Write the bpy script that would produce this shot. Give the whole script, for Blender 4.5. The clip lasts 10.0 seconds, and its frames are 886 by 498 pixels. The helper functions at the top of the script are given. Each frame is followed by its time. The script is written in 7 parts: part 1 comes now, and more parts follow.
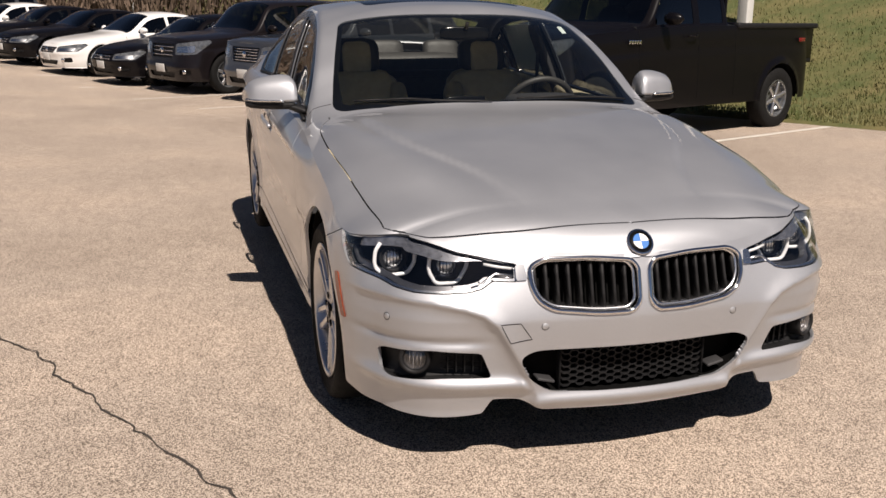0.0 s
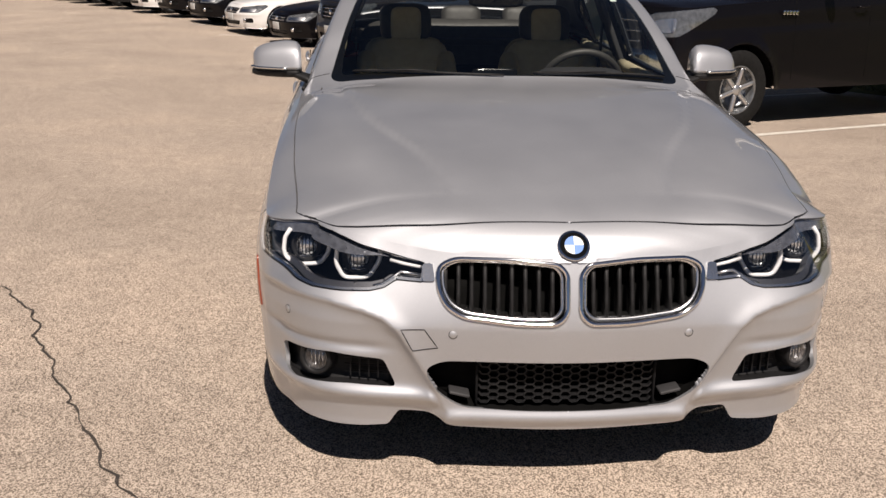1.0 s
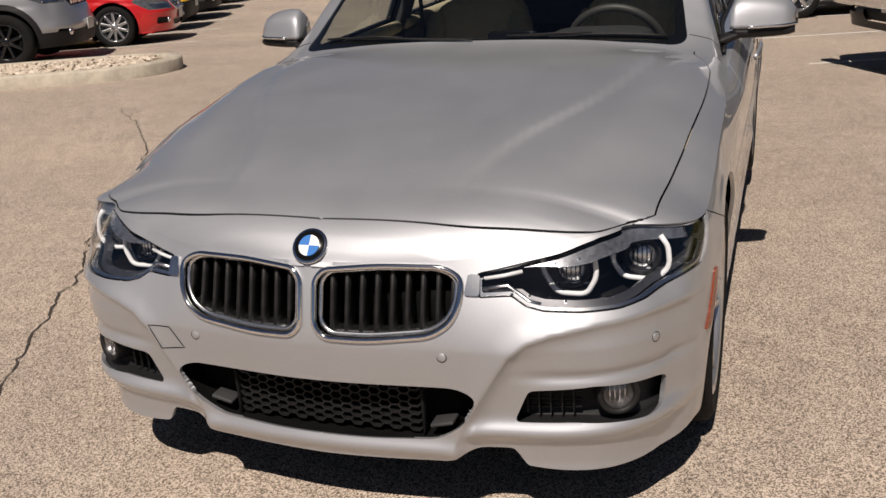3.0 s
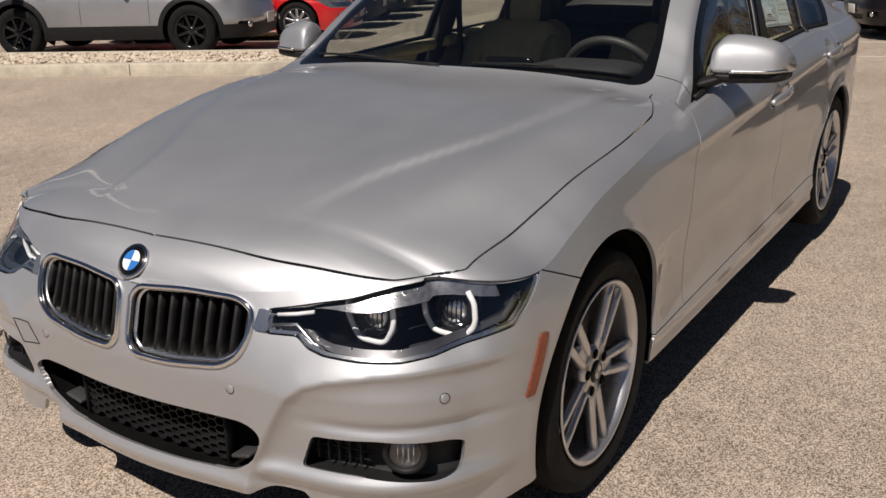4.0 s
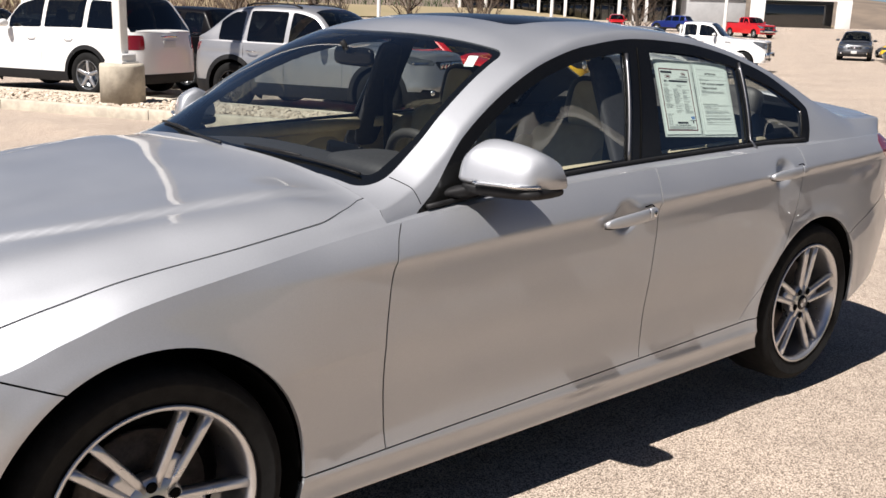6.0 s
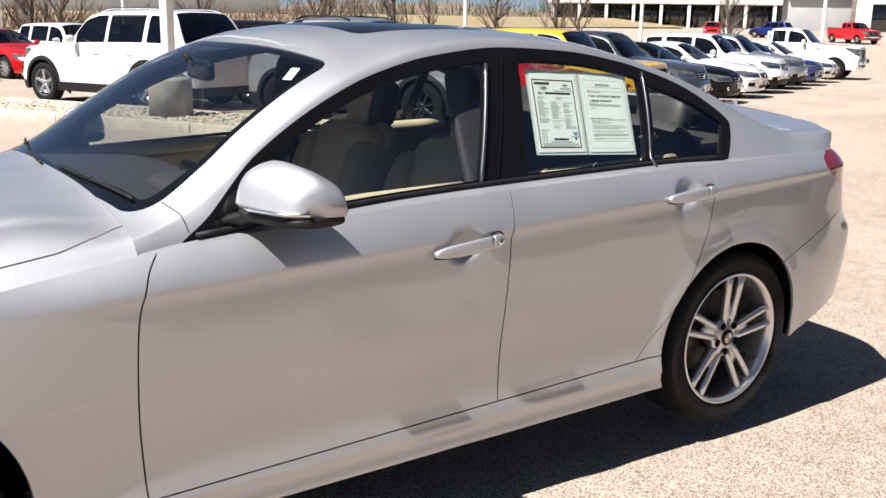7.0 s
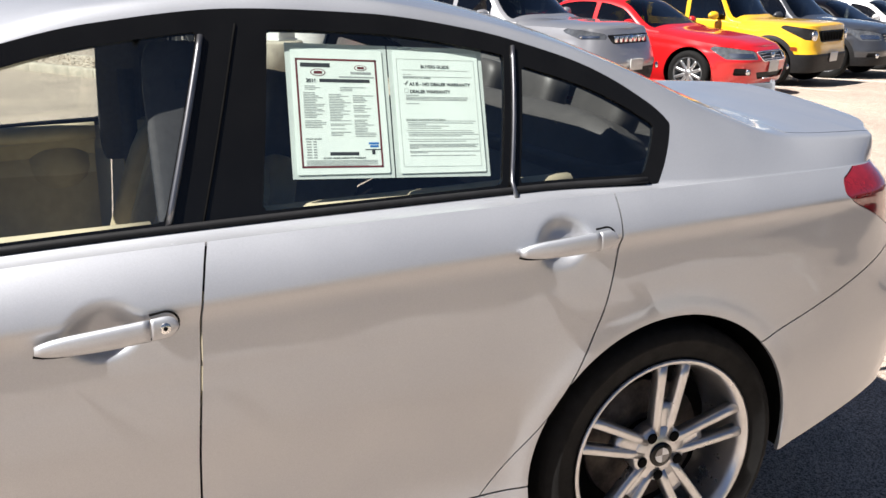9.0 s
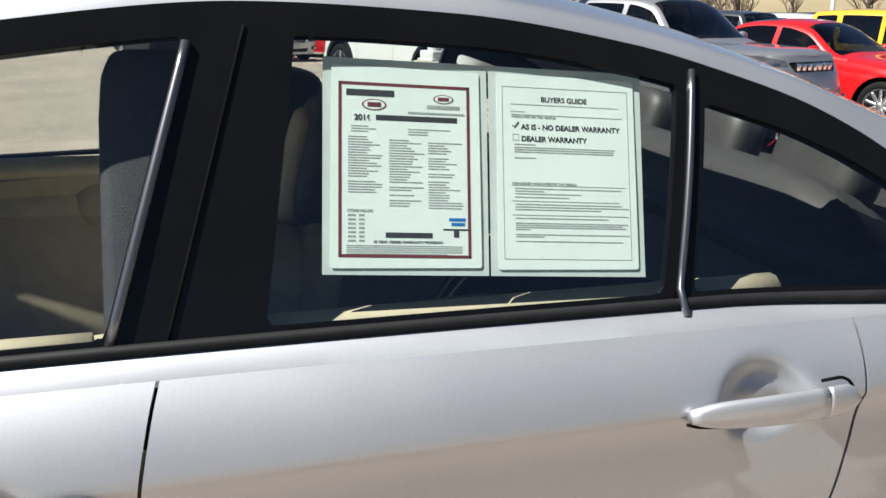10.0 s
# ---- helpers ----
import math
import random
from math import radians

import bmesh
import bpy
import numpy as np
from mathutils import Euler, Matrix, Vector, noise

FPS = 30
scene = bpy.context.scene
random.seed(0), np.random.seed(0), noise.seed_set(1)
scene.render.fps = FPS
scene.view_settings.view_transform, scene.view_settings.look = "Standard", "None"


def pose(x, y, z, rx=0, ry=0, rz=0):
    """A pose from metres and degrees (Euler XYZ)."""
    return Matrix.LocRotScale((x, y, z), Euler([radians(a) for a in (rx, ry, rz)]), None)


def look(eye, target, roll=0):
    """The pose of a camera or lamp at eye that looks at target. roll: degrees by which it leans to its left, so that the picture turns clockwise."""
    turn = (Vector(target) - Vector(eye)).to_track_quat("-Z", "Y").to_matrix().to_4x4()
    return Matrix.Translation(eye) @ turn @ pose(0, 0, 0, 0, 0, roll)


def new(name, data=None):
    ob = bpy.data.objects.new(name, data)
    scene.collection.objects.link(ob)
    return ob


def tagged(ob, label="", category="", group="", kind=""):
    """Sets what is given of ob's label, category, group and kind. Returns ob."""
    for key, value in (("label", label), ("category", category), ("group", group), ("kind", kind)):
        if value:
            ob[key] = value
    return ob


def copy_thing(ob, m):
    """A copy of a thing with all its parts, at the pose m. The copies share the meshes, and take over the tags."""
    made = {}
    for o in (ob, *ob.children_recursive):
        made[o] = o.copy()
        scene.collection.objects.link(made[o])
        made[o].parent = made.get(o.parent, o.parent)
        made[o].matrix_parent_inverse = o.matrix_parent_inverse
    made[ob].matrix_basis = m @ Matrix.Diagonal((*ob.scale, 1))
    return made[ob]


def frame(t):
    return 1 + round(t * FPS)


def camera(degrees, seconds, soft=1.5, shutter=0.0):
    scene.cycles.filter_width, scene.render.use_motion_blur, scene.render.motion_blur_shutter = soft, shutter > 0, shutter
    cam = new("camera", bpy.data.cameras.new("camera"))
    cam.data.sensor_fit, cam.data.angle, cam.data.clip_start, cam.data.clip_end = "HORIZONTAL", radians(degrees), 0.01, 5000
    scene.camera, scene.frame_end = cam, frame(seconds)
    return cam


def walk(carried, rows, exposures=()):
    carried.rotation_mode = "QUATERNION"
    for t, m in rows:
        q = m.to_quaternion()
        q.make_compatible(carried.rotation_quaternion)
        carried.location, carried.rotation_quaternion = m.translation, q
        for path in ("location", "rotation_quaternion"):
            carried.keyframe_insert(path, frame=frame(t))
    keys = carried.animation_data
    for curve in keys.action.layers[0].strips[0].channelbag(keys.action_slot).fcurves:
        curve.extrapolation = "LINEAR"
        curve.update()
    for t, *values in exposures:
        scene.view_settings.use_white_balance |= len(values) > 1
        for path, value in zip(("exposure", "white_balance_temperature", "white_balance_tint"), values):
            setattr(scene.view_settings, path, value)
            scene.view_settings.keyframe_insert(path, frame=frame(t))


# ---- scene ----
cam = camera(49.67, 10.0)
PATH = [
    (0, (-1.393, -3.330, 1.457), (-0.857, -1.472, 0.946), 0.58),
    (0.5, (-0.968, -3.187, 1.471), (-0.615, -1.296, 0.925), 1.83),
    (1, (-0.530, -3.156, 1.458), (-0.391, -1.248, 0.876), 0.95),
    (1.5, (-0.128, -3.087, 1.437), (-0.183, -1.183, 0.827), -0.57),
    (2, (0.251, -2.945, 1.442), (0.073, -1.060, 0.797), -1.12),
    (2.2, (0.421, -2.887, 1.441), (0.160, -1.017, 0.781), -1.71),
    (3.3, (1.249, -2.473, 1.414), (0.460, -0.753, 0.767), -3.97),
    (3.5, (1.408, -2.379, 1.410), (0.540, -0.697, 0.763), -3.74),
    (4, (1.776, -2.126, 1.433), (0.747, -0.528, 0.812), -1.42),
    (4.5, (2.057, -1.790, 1.437), (0.902, -0.263, 0.860), -0.36),
    (5, (2.352, -1.483, 1.445), (1.036, -0.074, 0.910), 0.03),
    (5.5, (2.589, -1.162, 1.436), (1.161, 0.146, 0.935), 0.89),
    (5.7, (2.661, -1.004, 1.431), (1.216, 0.291, 0.945), 1.41),
    (6.8, (2.974, -0.162, 1.462), (1.408, 0.993, 1.002), 1.53),
    (7, (3.023, 0.025, 1.447), (1.428, 1.139, 0.986), 0.99),
    (7.5, (3.075, 0.461, 1.446), (1.460, 1.536, 0.962), 0.14),
    (8, (3.053, 0.853, 1.438), (1.391, 1.840, 0.927), 0.45),
    (8.5, (2.875, 1.199, 1.432), (1.169, 2.089, 0.889), 0.44),
    (9, (2.569, 1.506, 1.430), (0.803, 2.273, 0.888), 0.24),
    (9.5, (2.233, 1.716, 1.429), (0.391, 2.289, 0.902), 0.40),
    (10, (1.880, 1.846, 1.377), (0.001, 2.314, 0.876), 0.91),
]
walk(cam, [(t, look(eye, target, roll)) for t, eye, target, roll in PATH], exposures=[(0, 0.32, 6750, 15), (1.5, 0.21, 6750, 15), (3.5, 0.0, 6650, 13), (4.5, 0.10, 6500, 12), (5.5, 0.58, 6350, 12), (7, 1.11, 6200, 12), (8, 1.29, 6250, 12), (9, 1.33, 6200, 11), (10, 1.13, 6050, 8)])


# ---- world and sun ----
SUN = Vector((0.072, -0.69, 1.0)).normalized()
world = bpy.data.worlds.new("sky")
scene.world = world
world.use_nodes = True
wn, wl = world.node_tree.nodes, world.node_tree.links
sky = wn.new("ShaderNodeTexSky")
sky.sky_type, sky.sun_disc = "NISHITA", False
sky.sun_elevation, sky.sun_rotation = math.asin(SUN.z), math.atan2(SUN.x, SUN.y)
sky.air_density, sky.dust_density, sky.ozone_density = 0.5, 0.3, 1.0
wn["Background"].inputs[1].default_value = 0.034
wl.new(sky.outputs[0], wn["Background"].inputs[0])
sun = new("sun", bpy.data.lights.new("sun", "SUN"))
sun.data.energy, sun.data.angle, sun.data.color = 5.0, radians(0.53), (1.0, 0.93, 0.84)
sun.matrix_world = look(SUN * 50, (0, 0, 0))


# ---- materials ----
def mat(name, color=(0.5, 0.5, 0.5), rough=0.5, metal=0.0, coat=0.0, vary=0.0, scale=20.0, bump=0.0, bump_scale=200.0, color2=None, coat_rough=0.03, spec=0.5):
    """A surface with grain: two noises drive colour, roughness and relief."""
    m = bpy.data.materials.new(name)
    m.use_nodes = True
    n, l = m.node_tree.nodes, m.node_tree.links
    b = n["Principled BSDF"]
    b.inputs["Base Color"].default_value = (*color, 1)
    b.inputs["Roughness"].default_value, b.inputs["Metallic"].default_value = rough, metal
    b.inputs["Coat Weight"].default_value, b.inputs["Coat Roughness"].default_value = coat, coat_rough
    b.inputs["Specular IOR Level"].default_value = spec
    co = n.new("ShaderNodeTexCoord")
    if vary or color2:
        tex = n.new("ShaderNodeTexNoise")
        tex.inputs["Scale"].default_value, tex.inputs["Detail"].default_value, tex.inputs["Roughness"].default_value = scale, 6, 0.65
        l.new(co.outputs["Object"], tex.inputs["Vector"])
        mix = n.new("ShaderNodeMix")
        mix.data_type = "RGBA"
        other = color2 or tuple(c * (1 - vary) for c in color)
        mix.inputs[6].default_value, mix.inputs[7].default_value = (*color, 1), (*other, 1)
        ramp = n.new("ShaderNodeMapRange")
        ramp.inputs["From Min"].default_value, ramp.inputs["From Max"].default_value = 0.38, 0.62
        l.new(tex.outputs["Fac"], ramp.inputs["Value"])
        l.new(ramp.outputs["Result"], mix.inputs[0])
        l.new(mix.outputs[2], b.inputs["Base Color"])
        rr = n.new("ShaderNodeMapRange")
        rr.inputs["To Min"].default_value, rr.inputs["To Max"].default_value = rough * 0.85, min(1, rough * 1.2)
        l.new(tex.outputs["Fac"], rr.inputs["Value"])
        l.new(rr.outputs["Result"], b.inputs["Roughness"])
    if bump:
        tb = n.new("ShaderNodeTexNoise")
        tb.inputs["Scale"].default_value, tb.inputs["Detail"].default_value = bump_scale, 4
        l.new(co.outputs["Object"], tb.inputs["Vector"])
        bp = n.new("ShaderNodeBump")
        bp.inputs["Strength"].default_value, bp.inputs["Distance"].default_value = bump, 0.004
        l.new(tb.outputs["Fac"], bp.inputs["Height"])
        l.new(bp.outputs["Normal"], b.inputs["Normal"])
    return m


def car_paint(name, color, metal=0.0, rough=0.35, coat=1.0):
    """Lacquered paint: a base with fine flakes under a clear coat, a little road dust."""
    m = bpy.data.materials.new(name)
    m.use_nodes = True
    n, l = m.node_tree.nodes, m.node_tree.links
    b = n["Principled BSDF"]
    co = n.new("ShaderNodeTexCoord")
    dust = n.new("ShaderNodeTexNoise")
    dust.inputs["Scale"].default_value, dust.inputs["Detail"].default_value = 5.0, 5
    l.new(co.outputs["Object"], dust.inputs["Vector"])
    flake = n.new("ShaderNodeTexVoronoi")
    flake.inputs["Scale"].default_value = 900.0
    l.new(co.outputs["Object"], flake.inputs["Vector"])
    mix = n.new("ShaderNodeMix")
    mix.data_type = "RGBA"
    mix.inputs[6].default_value = (*[c * (0.93 if metal else 0.97) for c in color], 1)
    mix.inputs[7].default_value = (*[min(1, c * 1.05) for c in color], 1)
    l.new(flake.outputs["Color"], mix.inputs[0])
    l.new(mix.outputs[2], b.inputs["Base Color"])
    rr = n.new("ShaderNodeMapRange")
    rr.inputs["To Min"].default_value, rr.inputs["To Max"].default_value = rough * 0.9, rough * 1.15
    l.new(dust.outputs["Fac"], rr.inputs["Value"])
    l.new(rr.outputs["Result"], b.inputs["Roughness"])
    b.inputs["Metallic"].default_value = metal
    b.inputs["Coat Weight"].default_value = coat
    b.inputs["Specular IOR Level"].default_value = 0.5 * coat
    cr = n.new("ShaderNodeMapRange")
    cr.inputs["To Min"].default_value, cr.inputs["To Max"].default_value = 0.02, 0.08
    l.new(dust.outputs["Fac"], cr.inputs["Value"])
    l.new(cr.outputs["Result"], b.inputs["Coat Roughness"])
    return m


def pane(name, tint, gloss=1.0):
    """A thin pane: clear with a tint, and a mirror that grows towards grazing."""
    m = bpy.data.materials.new(name)
    m.use_nodes = True
    n, l = m.node_tree.nodes, m.node_tree.links
    n.remove(n["Principled BSDF"])
    fr, tr, gl, mx = n.new("ShaderNodeLayerWeight"), n.new("ShaderNodeBsdfTransparent"), n.new("ShaderNodeBsdfGlossy"), n.new("ShaderNodeMixShader")
    fr.inputs["Blend"].default_value = 0.5
    up, ad = n.new("ShaderNodeMath"), n.new("ShaderNodeMath")
    up.operation, ad.operation = "POWER", "MULTIPLY_ADD"
    up.inputs[1].default_value, ad.inputs[1].default_value, ad.inputs[2].default_value = 4.0, 0.90, 0.08
    l.new(fr.outputs["Facing"], up.inputs[0]), l.new(up.outputs[0], ad.inputs[0])
    tr.inputs["Color"].default_value = (*tint, 1)
    gl.inputs["Roughness"].default_value, gl.inputs["Color"].default_value = 0.01, (gloss, gloss, gloss, 1)
    l.new(ad.outputs[0], mx.inputs[0]), l.new(tr.outputs[0], mx.inputs[1]), l.new(gl.outputs[0], mx.inputs[2])
    l.new(mx.outputs[0], n["Material Output"].inputs["Surface"])
    return m


SILVER = car_paint("silver_paint", (0.465, 0.478, 0.505), 0.76, 0.54)
BLACK_PLASTIC = mat("black_plastic", (0.014, 0.014, 0.015), 0.55, vary=0.3, scale=40, bump=0.15, bump_scale=600, spec=0.25)
GLOSS_BLACK = mat("gloss_black_trim", (0.006, 0.006, 0.006), 0.16, vary=0.2, scale=8, spec=0.3)
RUBBER = mat("tyre_rubber", (0.007, 0.007, 0.007), 0.85, vary=0.35, scale=30, bump=0.3, bump_scale=300, spec=0.25)
DARK = mat("dark_underside", (0.006, 0.006, 0.006), 0.95, vary=0.3, spec=0.05)
CHROME = mat("chrome", (0.78, 0.78, 0.79), 0.08, 1.0, vary=0.08, scale=15)
ALLOY = mat("alloy_wheel", (0.62, 0.62, 0.63), 0.28, 0.85, coat=0.5, vary=0.12, scale=12)
BLACK_ALLOY = mat("black_alloy", (0.012, 0.012, 0.013), 0.2, 0.3, coat=0.6, vary=0.2)
BRAKE = mat("brake_iron", (0.10, 0.085, 0.075), 0.55, 0.7, vary=0.4, scale=40)
GLASS = pane("window_glass", (0.76, 0.80, 0.78))
SHADE_GLASS = pane("tinted_glass", (0.10, 0.11, 0.11))
LENS = pane("lamp_lens", (0.93, 0.94, 0.95))


# ---- geometry helpers ----
def curve(points):
    """A smooth monotone curve through (a, b) pairs."""
    a, b = np.array(points, float).T
    h, d = np.diff(a), np.diff(b) / np.diff(a)
    m = np.zeros(len(a))
    m[0], m[-1] = d[0], d[-1]
    for k in range(1, len(a) - 1):
        if d[k - 1] * d[k] > 0:
            w1, w2 = 2 * h[k] + h[k - 1], h[k] + 2 * h[k - 1]
            m[k] = (w1 + w2) / (w1 / d[k - 1] + w2 / d[k])

    def at(q):
        q = np.clip(np.asarray(q, float), a[0], a[-1])
        k = np.clip(np.searchsorted(a, q) - 1, 0, len(h) - 1)
        t = (q - a[k]) / h[k]
        return (b[k] * (1 + 2 * t) * (1 - t) ** 2 + h[k] * m[k] * t * (1 - t) ** 2 + b[k + 1] * t * t * (3 - 2 * t) + h[k] * m[k + 1] * t * t * (t - 1))
    return at


def smooth(a, b, q):
    t = np.clip((np.asarray(q, float) - a) / (b - a), 0, 1)
    return t * t * (3 - 2 * t)


def grid_mesh(P):
    """Vertices and triangles of a grid of points (rows, columns, 3)."""
    r, c = P.shape[:2]
    i = np.arange(r * c).reshape(r, c)
    a, b, d, e = i[:-1, :-1].ravel(), i[:-1, 1:].ravel(), i[1:, 1:].ravel(), i[1:, :-1].ravel()
    return P.reshape(-1, 3).copy(), np.concatenate([np.stack([a, b, d], 1), np.stack([a, d, e], 1)])


def keep(mesh, f):
    """The part of a triangle mesh where f (a value for each vertex) is positive, cut along f = 0."""
    V, T = mesh[:2]
    U = mesh[2] if len(mesh) > 2 else np.zeros((len(V), 2))
    s = f > 0
    n = s[T].sum(1)
    whole, mixed = T[n == 3], T[(n > 0) & (n < 3)]
    verts, uv, made, tris = [], [], {}, []

    def cross(i, j):
        key = (min(i, j), max(i, j))
        if key not in made:
            i, j = key
            t = f[i] / (f[i] - f[j])
            made[key] = len(V) + len(verts)
            verts.append(V[i] + t * (V[j] - V[i]))
            uv.append(U[i] + t * (U[j] - U[i]))
        return made[key]
    for tri in mixed:
        ring = []
        for k in range(3):
            i, j = tri[k], tri[(k + 1) % 3]
            if s[i]:
                ring.append(i)
            if s[i] != s[j]:
                ring.append(cross(i, j))
        tris += [(ring[0], ring[k], ring[k + 1]) for k in range(1, len(ring) - 1)]
    allV = np.concatenate([V, np.array(verts).reshape(-1, 3)])
    allU = np.concatenate([U, np.array(uv).reshape(-1, 2)])
    allT = np.concatenate([whole, np.array(tris, int).reshape(-1, 3)])
    used = np.unique(allT)
    back = np.full(len(allV), -1)
    back[used] = np.arange(len(used))
    return allV[used], back[allT], allU[used]


def polygon_distance(pts, a, b):
    """Signed distance of the points (a, b) to a closed outline: positive inside."""
    p = np.array(pts, float)
    q = np.roll(p, -1, 0)
    best, inside = np.full(len(a), 1e9), np.zeros(len(a), bool)
    for (x0, y0), (x1, y1) in zip(p, q):
        dx, dy = x1 - x0, y1 - y0
        t = np.clip(((a - x0) * dx + (b - y0) * dy) / (dx * dx + dy * dy + 1e-12), 0, 1)
        best = np.minimum(best, np.hypot(a - x0 - t * dx, b - y0 - t * dy))
        if y0 != y1:
            inside ^= ((y0 > b) != (y1 > b)) & (a < (x1 - x0) * (b - y0) / (y1 - y0) + x0)
    return np.where(inside, best, -best)


def rounded(pts, r, steps=4):
    """A closed outline with its corners rounded by r."""
    out = []
    for k in range(len(pts)):
        p, c, q = (np.array(pts[(k + j) % len(pts)], float) for j in (-1, 0, 1))
        u, w = p - c, q - c
        lu, lw = np.hypot(*u), np.hypot(*w)
        d = min(r, 0.45 * lu, 0.45 * lw)
        a, b = c + u / lu * d, c + w / lw * d
        for t in np.linspace(0, 1, steps + 1):
            out.append(tuple((1 - t) ** 2 * a + 2 * t * (1 - t) * c + t * t * b))
    return out


def normals(V, T):
    n = np.cross(V[T[:, 1]] - V[T[:, 0]], V[T[:, 2]] - V[T[:, 0]])
    out = np.zeros_like(V)
    for k in range(3):
        np.add.at(out, T[:, k], n)
    return out / np.maximum(np.linalg.norm(out, axis=1), 1e-12)[:, None]


def lipped(mesh, depth=0.012, skip=None):
    """Adds a turned-in edge all round a panel, so that it has thickness."""
    V, T = mesh[:2]
    e = np.concatenate([T[:, [0, 1]], T[:, [1, 2]], T[:, [2, 0]]])
    key = np.sort(e, 1)
    _, first, count = np.unique(key, axis=0, return_index=True, return_counts=True)
    e = e[first[count == 1]]
    if skip is not None:
        e = e[~(skip(V[e[:, 0]]) & skip(V[e[:, 1]]))]
    if not len(e):
        return V, T
    ids = np.unique(e)
    n = normals(V, T)
    top, low = V[ids], V[ids] - n[ids] * depth
    back = {i: k for k, i in enumerate(ids)}
    o, m = len(V), len(ids)
    quads = []
    for a, b in e:
        i, j = back[a], back[b]
        quads += [(o + j, o + i, o + m + i), (o + j, o + m + i, o + m + j)]
    return np.concatenate([V, top, low]), np.concatenate([T, np.array(quads)])


def both(mesh):
    """A half (x > 0) with its mirror image."""
    V, T = mesh[:2]
    M = V * (-1, 1, 1)
    return np.concatenate([V, M]), np.concatenate([T, T[:, ::-1] + len(V)])


def mirrored(mesh):
    return mesh[0] * (-1, 1, 1), mesh[1][:, ::-1]


def link_mesh(name, V, F, material, parent=None, label="", flat=False):
    """One mesh object out of points and faces, under a thing or alone."""
    me = bpy.data.meshes.new(name)
    me.from_pydata([tuple(v) for v in V], [], [tuple(int(i) for i in f) for f in F])
    me.materials.append(material)
    if not flat:
        me.polygons.foreach_set("use_smooth", [True] * len(me.polygons))
    me.update()
    ob = new(name, me)
    if parent is not None:
        ob.parent = parent
    if label:
        tagged(ob, label)
    return ob


def panel(name, mesh, material, parent, label="", weld=False, lip=0.012, skip=None):
    V, T = lipped(mesh, lip, skip) if lip else mesh[:2]
    if weld:
        bm = bmesh.new()
        vs = [bm.verts.new(v) for v in V]
        for t in T:
            try:
                bm.faces.new([vs[i] for i in t])
            except ValueError:
                pass
        close = [v for v in bm.verts if abs(v.co.x) < 1e-5]
        bmesh.ops.remove_doubles(bm, verts=close, dist=1e-5)
        return part(name, bm, material, parent, label)
    return link_mesh(name, V, T, material, parent, label)


def part(name, bm, material, parent=None, label="", flat=False):
    """One bmesh as one mesh object under a thing or a part."""
    me = bpy.data.meshes.new(name)
    bm.to_mesh(me)
    bm.free()
    me.materials.append(material)
    if not flat:
        me.polygons.foreach_set("use_smooth", [True] * len(me.polygons))
    ob = new(name, me)
    if parent is not None:
        ob.parent = parent
    if label:
        tagged(ob, label)
    return ob


def box(bm, size, m=Matrix(), bevel=0.0, seg=2):
    """A bevelled block added to bm."""
    r = bmesh.ops.create_cube(bm, size=1.0, matrix=m @ Matrix.Diagonal((*size, 1)))
    if bevel:
        edges = list({e for v in r["verts"] for e in v.link_edges})
        bmesh.ops.bevel(bm, geom=edges, offset=bevel, segments=seg, affect="EDGES", profile=0.5)
    return bm


def block(name, size, m, material, parent=None, label="", bevel=0.004, flat=False):
    return part(name, box(bmesh.new(), size, m, bevel), material, parent, label, flat)


def lathe(profile, steps=48, axis="x"):
    """A turned body: (radius, along) pairs round an axis."""
    bm = bmesh.new()
    rows = []
    for k in range(steps):
        a = 2 * math.pi * k / steps
        c, s = math.cos(a), math.sin(a)
        if axis == "x":
            rows.append([bm.verts.new((h, r * c, r * s)) for r, h in profile])
        elif axis == "y":
            rows.append([bm.verts.new((r * c, h, r * s)) for r, h in profile])
        else:
            rows.append([bm.verts.new((r * c, r * s, h)) for r, h in profile])
    for k in range(steps):
        p, q = rows[k], rows[(k + 1) % steps]
        for i in range(len(profile) - 1):
            bm.faces.new((p[i], q[i], q[i + 1], p[i + 1]))
    bmesh.ops.remove_doubles(bm, verts=bm.verts, dist=1e-6)
    bmesh.ops.recalc_face_normals(bm, faces=bm.faces)
    return bm


def tube(path, radius, steps=8, closed=False):
    """A round bar along a path of points."""
    bm = bmesh.new()
    P = [Vector(p) for p in path]
    rings = []
    for k, p in enumerate(P):
        a = P[(k - 1) % len(P)] if closed or k else P[0]
        b = P[(k + 1) % len(P)] if closed or k < len(P) - 1 else P[-1]
        t = (b - a).normalized()
        side = t.cross(Vector((0, 0, 1)))
        side = side.normalized() if side.length > 1e-3 else Vector((1, 0, 0))
        up = side.cross(t)
        r = radius(k / max(1, len(P) - 1)) if callable(radius) else radius
        rings.append([bm.verts.new(p + r * (math.cos(2 * math.pi * i / steps) * side + math.sin(2 * math.pi * i / steps) * up)) for i in range(steps)])
    for k in range(len(P) if closed else len(P) - 1):
        p, q = rings[k], rings[(k + 1) % len(P)]
        for i in range(steps):
            bm.faces.new((p[i], p[(i + 1) % steps], q[(i + 1) % steps], q[i]))
    if not closed:
        bm.faces.new(rings[0][::-1]), bm.faces.new(rings[-1])
    return bm


